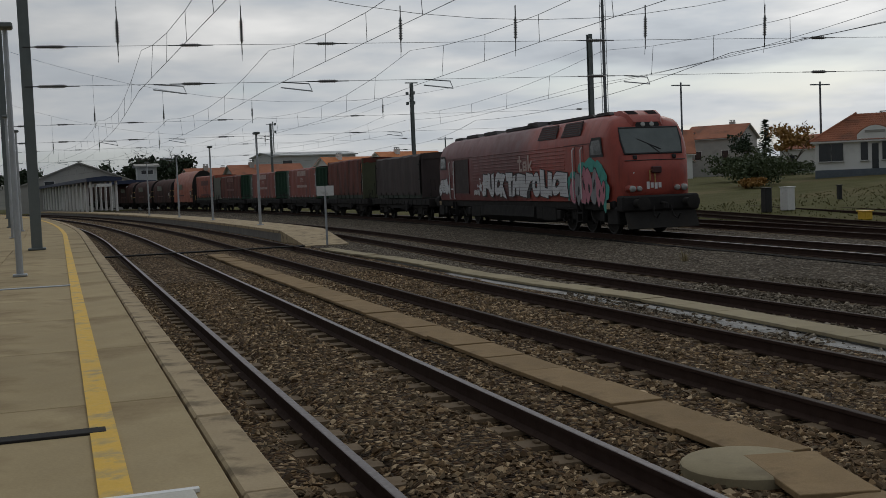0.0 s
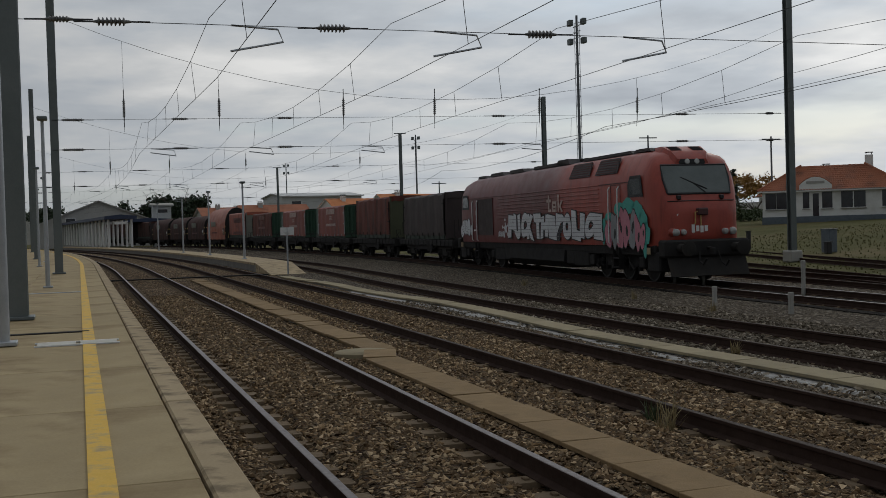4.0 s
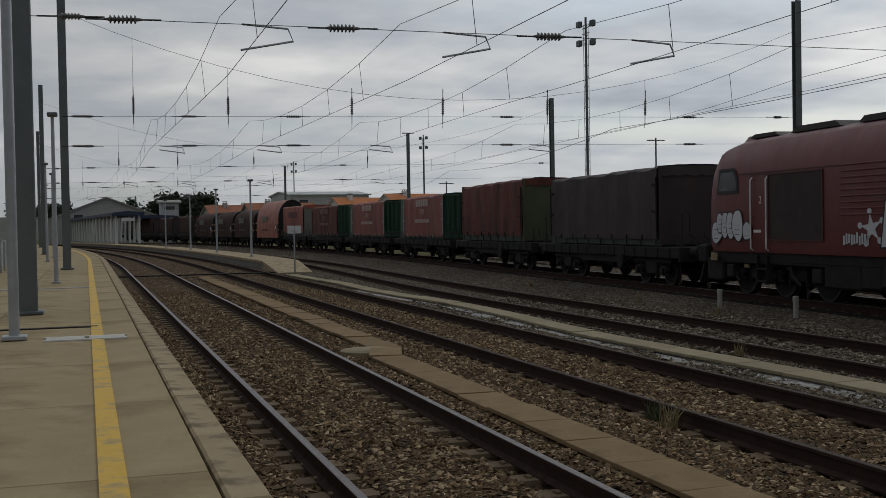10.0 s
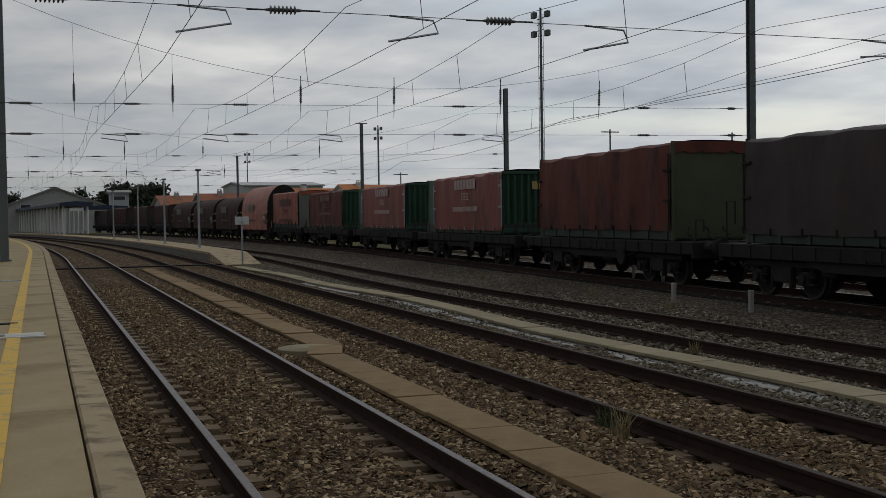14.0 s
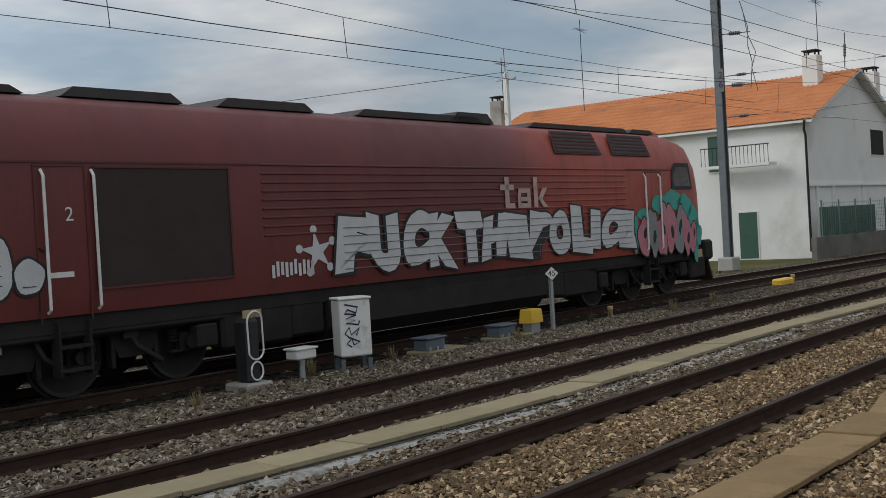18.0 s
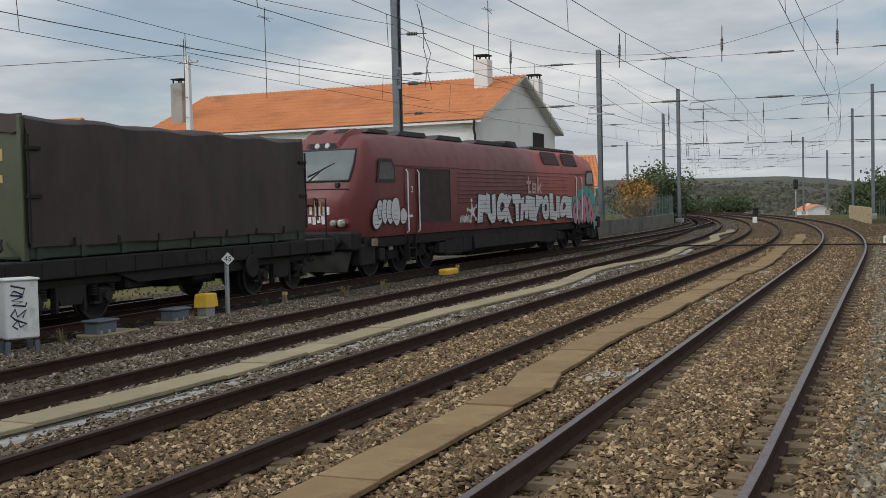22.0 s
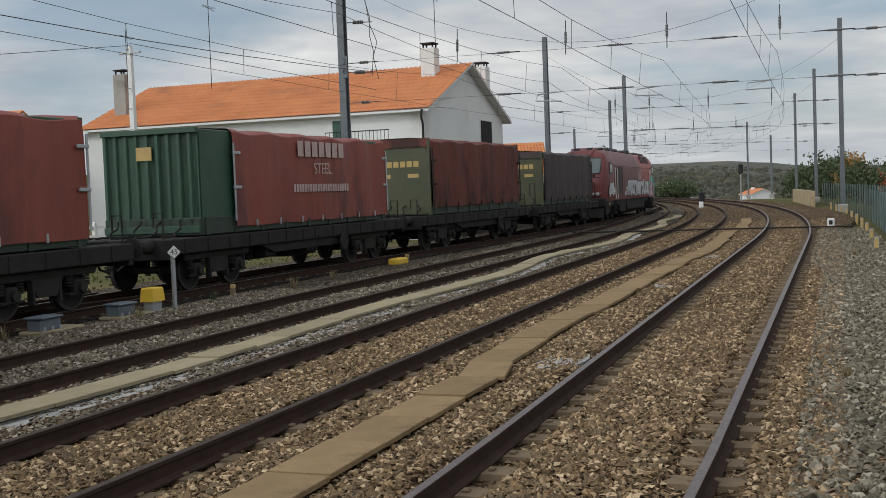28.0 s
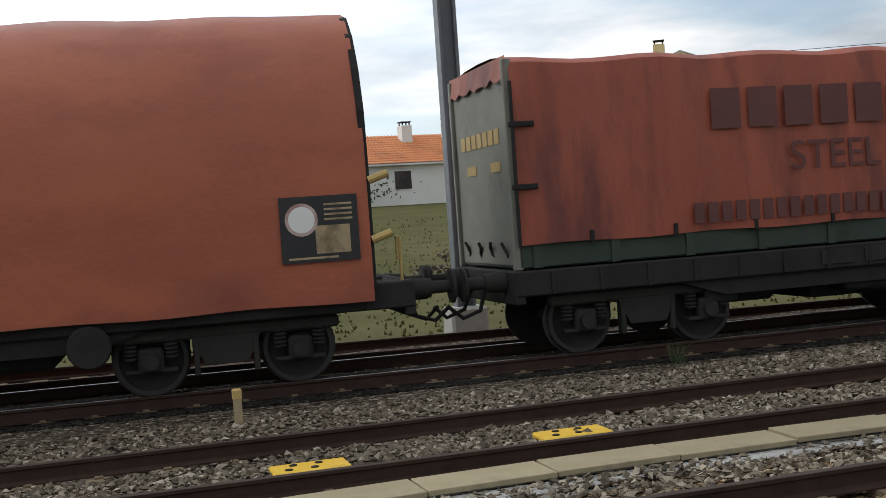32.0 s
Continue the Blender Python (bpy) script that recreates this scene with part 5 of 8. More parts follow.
def tarp_sheet(wall_y, z0, z1, half, rnd, seed):
    """A draped cover: side skirts, rolled shoulders and a sagging top, thick at the hem."""
    g = Geo()
    prof = [(-wall_y - 0.03, z0), (-wall_y - 0.035, z0 + 0.5), (-wall_y - 0.02, z1 - 0.35), (-wall_y + 0.02, z1 - 0.07), (-wall_y + 0.12, z1), (-0.6, z1 + 0.05), (0, z1 + 0.06)]
    if rnd:
        prof = [(-wall_y - 0.03, z0), (-wall_y - 0.03, z0 + 1.3)] + [(-wall_y * math.cos(a), z0 + 1.75 + (z1 - z0 - 1.75) * math.sin(a)) for a in (0.1, 0.35, 0.6, 0.85, 1.1, 1.35)] + [(0, z1)]
    prof = prof + [(-y, z) for y, z in reversed(prof[:-1])]
    n = 30
    rows = []
    for i in range(n + 1):
        x = -half + 2 * half * i / n
        wave = 0.03 * math.cos(i * 2 * math.pi / (n / 5)) if not rnd else 0.012 * math.cos(i * 2 * math.pi / 5)
        ring = []
        for j, (y, z) in enumerate(prof):
            k = (z - z0) / (z1 - z0)
            q = noise.noise(Vector((x * 1.1 + seed, y * 0.9, z * 1.2)))
            out = (0.035 * q + 0.018 * math.sin(i * 1.3 + seed)) * (1 if y < 0 else -1)
            ring.append((x, y - out * (1 if abs(y) > 1 else 0), z + (wave + 0.03 * q) * max(0, k - 0.55) * 2.0 + (0.012 * math.sin(i * 0.9 + seed) if j in (0, len(prof) - 1) else 0)))
        rows.append(ring)
    g.loft(rows, closed=False, caps=False)
    return g


def text_bars(parent, name, x, z, w, h, n, y, material, label, gap=0.22):
    """Letter-sized blocks in place of a trade name."""
    cw = w / n
    shapes = [rect(x + i * cw, z, cw * (1 - gap), h) for i in range(n)]
    return flat_shapes(parent, name, shapes, y, -1, material, label)


def word(text, size, material, parent, at, name="lettering", depth=0.002):
    cu = bpy.data.curves.new(name, "FONT")
    cu.body, cu.size, cu.extrude = text, size, depth
    cu.align_x, cu.align_y = "CENTER", "CENTER"
    tmp = bpy.data.objects.new(name, cu)
    me = bpy.data.meshes.new_from_object(tmp)
    bpy.data.objects.remove(tmp)
    me.materials.clear()
    me.materials.append(material)
    ob = new(name, me)
    ob.parent = parent
    ob.matrix_basis = at
    return ob


def wagon(style, label, seed, dx=0.0, deck_half=6.23, pivot=3.9, box_half=4.55):
    w = thing("flat_wagon", label, "freight wagon", "wagons of the freight train")
    top = 1.18
    half_t, mid_t = (box_half - 0.725, 0.725) if style == "red" else (box_half - 0.02, 0.0)
    rail_h = 1.0 if style == "black" else 0.55
    g = Geo()
    g.box((0, 0, top - 0.05), (2 * deck_half, 2.5, 0.09), 0.015)
    part("deck", g, M_GRIME, w)
    for s in (-1, 1):
        g = Geo()
        g.box((0, s * 1.27, top - 0.17), (2 * deck_half, 0.10, 0.33), 0.02)
        for i in range(14):
            g.box(((-5.6 + i * 0.86) * deck_half / 6.23, s * 1.325, top - 0.18), (0.05, 0.04, 0.28))
        part("side_sill", g, M_BLACK, w)
        g = Geo()
        g.loft([[(-2.6, s * 1.2 + d, top - 0.33), (2.6, s * 1.2 + d, top - 0.33), (1.9, s * 1.2 + d, top - 0.55), (-1.9, s * 1.2 + d, top - 0.55)] for d in (-0.04, 0.04)])
        part("truss_rod", g, M_BLACK, w)
        e = s * deck_half
        g = Geo()
        g.box((e - s * 0.06, 0, top - 0.22), (0.14, 2.6, 0.44), 0.02)
        part("headstock", g, M_BLACK, w)
        buffers(w, e, s, 1.04)
        for y in (-1.15, 1.15):
            g = Geo()
            g.pipe([(e - s * 0.12, y, top), (e - s * 0.12, y, top + rail_h), (e - s * 0.12, y * 0.8, top + rail_h), (e - s * 0.12, y * 0.8, top + rail_h * 0.45)], 0.02)
            part("end_rail", g, M_OCHRE if style == "round" else M_GRIME, w, "bent shunter's handrail")
        for y in (-0.95, -0.3, 0.3, 0.95):
            g = Geo()
            p0, p1 = Vector((e - s * 0.35, y, top + 0.04)), Vector((s * (box_half + dx * s + 0.06), y * 0.85, top + 0.36))
            pts = []
            for q in range(15):
                u = q / 14
                pt = p0.lerp(p1, u) + Vector((0, 0.05 * math.sin(q * 1.7 + y * 3), -0.5 * 4 * u * (1 - u) * 0.45))
                pt.z = max(pt.z, top + 0.03) + 0.012 * (q % 2)
                pts.append(pt)
            g.pipe(pts, 0.024, 5)
            part("lashing_chain", g, M_BLACK, w, "slack lashing chain")
    g = Geo()
    g.lathe((1.9, -1.36, top - 0.48), (0, -1, 0), [(0, 0.24), (0.03, 0.26), (0.06, 0.24)], 18)
    part("brake_wheel", g, M_BLACK, w)
    for x, s in ((-1.9, 0.5), (0.4, 0.7)):
        g = Geo()
        g.box((x, -0.9, 0.68), (s, 0.5, 0.34), 0.04)
        part("brake_gear", g, M_BLACK, w)
    for x in (-0.2, 0.5):
        g = Geo()
        g.box((x, -1.335, top - 0.16), (0.5, 0.01, 0.2))
        part("data_panel", g, M_GRIME, w)
    # black filler boxes, added to block light showing through under the deck
    for x, l, d in ((-1.6, 1.5, 0.55), (0.6, 1.7, 0.5), (2.3, 0.7, 0.62)):
        g = Geo()
        g.box((x, 0.1, d + 0.14), (l, 1.7, 0.46), 0.05)
        part("tank", g, M_BLACK, w)
    bogie(w, -pivot, 0.9, 0.45, 2, False, "grimy two-axle freight bogie")
    bogie(w, pivot, 0.9, 0.45, 2, False, "grimy two-axle freight bogie")

    tarp_m, end_m = {"black": (M_TARP_BLK, M_OLIVE), "brown": (M_TARP_BRN, M_OLIVE), "red": (M_TARP_RED, M_GREEN), "faded": (M_TARP_BRN, M_GREEN), "orange": (M_TARP_ORG, M_GREY_END), "round": (M_HOOD, M_GRIME), "hood": (M_TARP_DK, M_GRIME), "dark": (M_TARP_DK, M_OLIVE)}[style]
    if style in ("round", "hood"):
        half, z0, z1, wy = 5.3, 0.98, 4.74 if style == "round" else 4.05, 1.42
        tp = part("cover", tarp_sheet(wy, z0, z1, half, True, seed), tarp_m, w, "rounded orange sliding cover" if style == "round" else "rounded dark sliding cover", smooth=True)
        for s in (-1, 1):
            g = Geo()
            ring = [(-wy, 1.15), (-wy, 2.5)] + [(-wy * math.cos(a), z0 + 1.75 + (z1 - z0 - 1.75) * math.sin(a)) for a in (0.3, 0.6, 0.9, 1.2, 1.57, 1.94, 2.24, 2.54, 2.84)] + [(wy, 2.5), (wy, 1.15)]
            g.plate([(s * (half - 0.05), y, z) for y, z in ring], (s, 0, 0), 0.09)
            part("end_wall", g, M_BLACK, w)
            g = Geo()
            for z in (2.45, 1.72):
                g.tube((s * (half + 0.02), -wy - 0.02, z), (s * (half + 0.26), -wy - 0.06, z + 0.08), 0.05)
            part("locking_lever", g, M_OCHRE, w, "yellow locking lever")
        g = Geo()
        g.plate([(4.2, -wy - 0.075, 1.5), (5.15, -wy - 0.075, 1.5), (5.15, -wy - 0.075, 2.3), (4.2, -wy - 0.075, 2.3)], (0, -1, 0), 0.01)
        bd = part("notice_board", g, M_GRAF_K, w, "black notice panel with a prohibition sign")
        flat_shapes(bd, "sign_disc", [blob((4.46, 2.02), 0.4, 0.4, 20)], -wy - 0.086, -1, M_PALE_T)
        flat_shapes(bd, "sign_disc", [blob((4.46, 2.02), 0.32, 0.32, 20)], -wy - 0.091, -1, M_WHITE_P)
        flat_shapes(bd, "paper", [rect(4.62, 1.6, 0.42, 0.34)], -wy - 0.086, -1, M_COPING)
        flat_shapes(bd, "text_bar", [rect(4.74, 2.18 - i * 0.06, 0.34, 0.025) for i in range(4)] + [rect(4.28, 1.54, 0.6, 0.025)], -wy - 0.086, -1, M_COPING)
        text_bars(w, "trade_name", -2.4, 2.55, 2.7, 0.62, 6, -wy - 0.085, M_GREYGREEN, "faded grey-green letters on the cover")
        text_bars(w, "text_bar", -2.2, 1.72, 3.2, 0.16, 12, -wy - 0.085, M_DARK_T, "")
        return w

    z0, z1, wy = 1.62, {"red": 3.58, "faded": 3.62, "black": 3.58, "orange": 3.9}.get(style, 3.78), 1.27
    box = new("container")
    box.parent = w
    box.matrix_basis = Matrix.Translation((dx, 0, 0))
    tagged(box, "curtain-sided steel container chained to the deck")
    g = Geo()
    g.box((0, 0, top + 0.22), (2 * box_half, 2.5, 0.4), 0.02)
    for i in range(9):
        g.box((-box_half + 0.25 + i * (box_half - 0.25) / 4, -1.262, top + 0.22), (0.12, 0.04, 0.4))
    part("base_frame", g, M_FRAME, box)
    drop = {"black": 1.40, "red": 1.34, "faded": 1.36, "orange": 1.50}.get(style, 1.45)
    tp = part("tarpaulin", tarp_sheet(wy, drop, z1, half_t, False, seed), tarp_m, box, {"black": "torn black tarpaulin", "orange": "faded orange tarpaulin with a sagging edge"}.get(style, "dirty red tarpaulin laced at the hem"), smooth=True, at=Matrix.Translation((mid_t, 0, 0)))
    for s in (-1, 1):
        e = s * box_half
        if style in ("red", "faded"):
            g = Geo()
            n = 9
            ring = []
            for i in range(n):
                a = -1.24 + i * 2.48 / n
                b = 2.48 / n
                ring += [(a, 0.0), (a + b * 0.5, 0.0), (a + b * 0.62, 0.05), (a + b * 0.88, 0.05)]
            rows = [[(e + s * (d - 0.05), y, z) for y, d in ring] for z in (top + 0.12, z1 - 0.04)]
            g.loft(rows, closed=False, caps=False)
            part("corrugated_end", g, M_GREEN, box, "corrugated green steel end wall")
            for dz_, hz_, dx_, tx_ in (((top + z1) / 2, z1 - top - 0.2, 0.14, 0.08), (z1 - 0.05, 0.12, 0.02, 0.12), (top + 0.16, 0.16, 0.02, 0.12)):
                g = Geo()
                g.box((e - s * dx_, 0, dz_), (tx_, 2.5, hz_), 0.01)
                part("end_beam", g, M_GREEN, box)
            g = Geo()
            g.box((e - s * 1.0, 0, (top + z1) / 2 + 0.04), (1.9, 2.44, z1 - top - 0.12), 0.02)
            part("shell", g, M_GREEN, box)
            flat = Geo()
            flat.box((e + s * 0.008, 0.12, 3.05), (0.012, 0.4, 0.3))
            part("end_label", flat, M_OCHRE, box)
        else:
            g = Geo()
            g.box((e - s * 0.03, 0, (top + z1) / 2), (0.08, 2.42, z1 - top - 0.1), 0.02)
            em = M_TARP_BLK if s > 0 and style in ("black", "dark") else end_m
            pn = part("end_panel", g, em, box, "flat painted steel end panel")
            for y in (-1.2, 1.2):
                g = Geo()
                g.box((e, y, (top + z1) / 2), (0.12, 0.1, z1 - top), 0.015)
                part("end_post", g, em, box)
            for i in range(7 if s < 0 else 0):
                g = Geo()
                g.box((e + s * 0.014, -0.72 + i * 0.25, 2.95), (0.012, 0.19, 0.2))
                part("end_lettering", g, M_OCHRE, box)
            for k in (-0.6, 0.45) if s < 0 else ():
                g = Geo()
                g.box((e + s * 0.014, k, 2.55), (0.012, 0.4, 0.13))
                part("end_lettering", g, M_OCHRE, box)
            # flap of the cover folded over the end
            g = Geo()
            hem = []
            m = 14
            for i in range(m + 1):
                y = -1.26 + 2.52 * i / m
                hem.append((e + s * 0.055, y, z1 - 0.20 - 0.09 * abs(math.sin(i * 1.2 + seed))))
            topl = [(e + s * 0.02, y, z1 + 0.04) for _, y, _ in hem]
            g.loft([topl, hem], closed=False, caps=False)
            part("end_flap", g, tarp_m, box, "frayed flap of the cover")
        g = Geo()
        for z in (2.25, 3.05):
            g.box((mid_t + s * (half_t - 0.1), -1.33, z), (0.34, 0.05, 0.07), 0.01)
        g.tube((mid_t + s * (half_t + 0.02), -1.33, top + 0.3), (mid_t + s * (half_t + 0.02), -1.33, z1 - 0.3), 0.025)
        part("curtain_latch", g, M_GALV if style == "red" else M_BLACK, box, "curtain tensioner")
    g = Geo()
    for i in range(7):
        g.box((mid_t - 3.6 + i * 1.2, -1.325, drop + 0.06), (0.05, 0.03, 0.16))
    part("hem_buckle", g, M_GALV if style in ("red", "faded") else M_BLACK, box)
    yl = -wy - 0.072
    tm = {"red": M_PALE_T, "faded": M_WORN_T, "orange": M_DARK_T}.get(style)
    if tm:
        k = 1.35 if style == "orange" else 1.0
        zc = 3.02 if style != "orange" else 2.86
        text_bars(box, "trade_name", mid_t - 1.25 * k - 0.1, zc, 2.9 * k, 0.40 * k, 7, yl, tm, "worn block lettering")
        word("STEEL", 0.42 * k, tm, box, Matrix.Translation((mid_t + 0.1, yl, zc - 0.32 * k)) @ Matrix.Rotation(radians(90), 4, "X"))
        text_bars(box, "text_bar", mid_t - 1.35 * k - 0.3, zc - 0.92 * k, 3.4 * k, 0.2 * k, 22, yl, tm, "", 0.3)
    return w


LOCO = locomotive()
STYLES = ["black", "brown", "red", "red", "faded", "orange", "round", "hood", "hood", "hood", "dark", "dark", "dark", "black"]
LABELS = {"black": "flat wagon with a container under torn black tarpaulin", "brown": "flat wagon with a container under brownish red tarpaulin", "red": "flat wagon with a green corrugated container and red lettered curtain",
          "faded": "flat wagon with a green container and smoke-stained red curtain", "orange": "flat wagon with a faded orange curtain and dark lettering", "round": "covered coil wagon with a rounded orange hood", "hood": "covered coil wagon with a rounded dark brown hood", "dark": "flat wagon with a dark rust-red covered container"}
WAGONS = []
OFFSETS, BOGIE_AT = [], []
# where the buffers meet behind the locomotive, then the pitch of the later wagons
JOINTS = [-0.6, -13.85, -26.9, -41.55, -56.35, -70.4, -81.45]
BOXES = {0: (-2.7, -12.05), 1: (-15.7, -25.1), 2: (-28.92, -39.5), 3: (-43.5, -54.55), 4: (-58.25, -67.8), 5: (-71.55, -80.75)}
for st in STYLES[6:]:
    JOINTS.append(JOINTS[-1] - {"round": 12.9, "hood": 12.0, "brown": 13.1}.get(st, 13.6))
for i, st in enumerate(STYLES):
    deck, mid = (JOINTS[i] - JOINTS[i + 1]) / 2 - 0.62, (JOINTS[i] + JOINTS[i + 1]) / 2
    a, b = BOXES.get(i, (mid + 4.55, mid - 4.55))
    OFFSETS.append(mid)
    BOGIE_AT.append(deck - (1.9 if st == "orange" else 2.35))
    WAGONS.append(wagon(st, LABELS[st], i * 3.7, (a + b) / 2 - mid, deck, BOGIE_AT[-1], (a - b) / 2))


# ---- overhead line ----
def mast(x, y, h, material, label, w=0.36, top=False, z0=-0.3, ang=0.0):
    m = thing("catenary_mast", label, "catenary mast", "catenary masts", at=Matrix.Translation((x, y, z0)) @ Matrix.Rotation(ang, 4, "Z"))
    for s in (-1, 1):
        g = Geo()
        g.box((s * (w / 2 - 0.03), 0, (h - z0) / 2), (0.06, w * 0.8, h - z0), 0.008)
        part("flange", g, material, m)
    g = Geo()
    g.box((0, 0, (h - z0) / 2), (w - 0.12, 0.03, h - z0 - 0.02))
    part("web", g, material, m)
    g = Geo()
    if z0 > 0.3:
        g.box((0, 0, 0.03), (w + 0.16, w + 0.12, 0.06), 0.01)
        part("base_plate", g, material, m)
    else:
        g.box((0, 0, 0.28), (w + 0.35, w + 0.3, 0.56), 0.05)
        part("footing", g, M_CONC, m, "concrete footing")
    if top:
        g = Geo()
        g.box((0, 0, h - z0 + 0.05), (0.12, 1.3, 0.1), 0.01)
        part("top_bracket", g, material, m)
    return m


def wire(pts, r=0.012):
    g = Geo()
    g.pipe(pts, r, 4)
    return g


def insulator(p, d, n=7, r=0.068, length=0.75):
    """A string of sheds along d, with its end fittings."""
    r, length = r * 0.82, length * 0.86
    ins = thing("insulator", "dark ribbed insulator hung in the overhead wires", "insulator", "overhead line insulators")
    d = Vector(d).normalized()
    a = Vector(p) - d * length / 2
    prof = [(0, 0.02), (0.05, 0.03)]
    for i in range(n):
        s = 0.08 + (length - 0.16) * i / n
        prof += [(s, 0.035), (s + 0.01, r), (s + 0.035, r * 0.85), (s + 0.05, 0.035)]
    prof += [(length - 0.05, 0.03), (length, 0.02)]
    g = Geo()
    g.lathe(a, d, prof, 10)
    part("shed_string", g, M_INSUL, ins, smooth=True)
    for p0 in (a - d * 0.35, a + d * length):
        g = Geo()
        g.tube(p0, p0 + d * 0.35, 0.018, n=5)
        part("fitting", g, M_WIRE, ins)
    return ins


LEFT_Y, FAR_Y = 27.4, 41.0
MASTS = [(-43.0, 32.4, 12.2, M_MAST), (-19.0, 23.5, 12.2, M_MAST), (-76.0, 35.0, 11.6, M_MAST), (-112.0, 34.5, 12.0, M_MAST), (-166.0, 31.0, 11.6, M_MAST), (-45.6, -0.42, 12.4, M_MAST),
         (5.97, 21.0, 12.6, M_MAST_L), (39.85, 20.2, 12.4, M_MAST_L), (69.7, 19.9, 12.0, M_MAST_L), (98.1, 20.3, 12.0, M_MAST_L), (125.1, LEFT_Y, 12.0, M_MAST_L), (162.7, FAR_Y, 11.0, M_MAST_L),
         (40.2, -0.75, 12.4, M_MAST_L), (72.3, 1.4, 12.0, M_MAST_L), (104.0, 3.9, 12.0, M_MAST_L), (131.9, 6.9, 12.0, M_MAST_L), (164.6, 11.9, 8.6, M_MAST_L), (189.3, 17.4, 12.0, M_MAST_L)]
for i, (x, y, h, m_) in enumerate(MASTS):
    mast(x, y, h, m_, "tall grey steel catenary mast on a concrete footing" if x > 0 else "tall dark grey-green steel catenary mast", 0.40 if x == -45.6 else 0.36, top=(x in (-112.0, -166.0)), z0=ground_z(x, y) if y > 16 or x > 0 else (0.42 if y < 0 else -0.3))
# wide green stanchion and a service pole on the platform
st = mast(-21.2, -0.90, 9.5, M_MAST, "broad grey-green steel stanchion on the platform", 0.46, z0=0.42)
g = Geo()
g.tube((-16.2, -0.86, 0.42), (-16.2, -0.86, 8.5), 0.075, n=12)
g.box((-16.2, -0.86, 0.45), (0.34, 0.34, 0.06), 0.01)
solid("service_pole", g, M_GALV, "slim galvanised pole bolted to the platform", "pole", smooth=True)

SUPPORT = [-170, -140, -112, -76, -45, -23, 5.1, 39.5, 70.5, 101, 130, 168]
CONTACT = 5.2
for k in (1, 2, 3, 4):
    cat = thing("overhead_wires", "contact wire and messenger wire with thin droppers", "overhead wire", "overhead wires above the tracks")
    cw, mw = [], []
    for a, b in zip(SUPPORT, SUPPORT[1:]):
        n = max(6, int((b - a) / 4.5))
        for i in range(n):
            s = i / n
            x = a + (b - a) * s
            zig = 0.22 * (1 if SUPPORT.index(a) % 2 else -1) * (1 - 2 * s)
            y = track_y(k, x)
            zm = 6.45 - 0.6 * 4 * s * (1 - s)
            cw.append((x, y + zig, CONTACT))
            mw.append((x, y + zig * 0.4, zm))
            if i:
                dp = Geo()
                dp.tube((x, y + zig, CONTACT), (x, y + zig * 0.4, zm), 0.007, n=4)
                part("dropper", dp, M_WIRE, cat)
    part("contact_wire", wire(cw, 0.0068), M_WIRE, cat)
    part("messenger_wire", wire(mw, 0.0068), M_WIRE, cat)
# siding wire and one feeder
for pts in ([(-170, 30, 6.2), (-112, 33, 6.0), (-76, 26.6, 6.0), (-43, 22.8, 6.1), (5.1, 18.2, 6.4), (39, 15.8, 6.4)], [(-170, 31.5, 8.2), (-112, 33.8, 8.4), (-76, 34.4, 8.2), (-43, 32.6, 8.6), (5.1, 20.7, 8.8), (39, 19.9, 9.2), (69.7, 19.7, 9.0), (99.4, 21.4, 9.0), (126, 26.8, 9.0)]):
    full = []
    for a, b in zip(pts, pts[1:]):
        for i in range(8):
            s = i / 8
            full.append((a[0] + (b[0] - a[0]) * s, a[1] + (b[1] - a[1]) * s, a[2] + (b[2] - a[2]) * s - 0.5 * 4 * s * (1 - s)))
    solid("feeder_wire", wire(full, 0.0115), M_WIRE, "thin dark feeder wire slung between masts", "overhead wire")


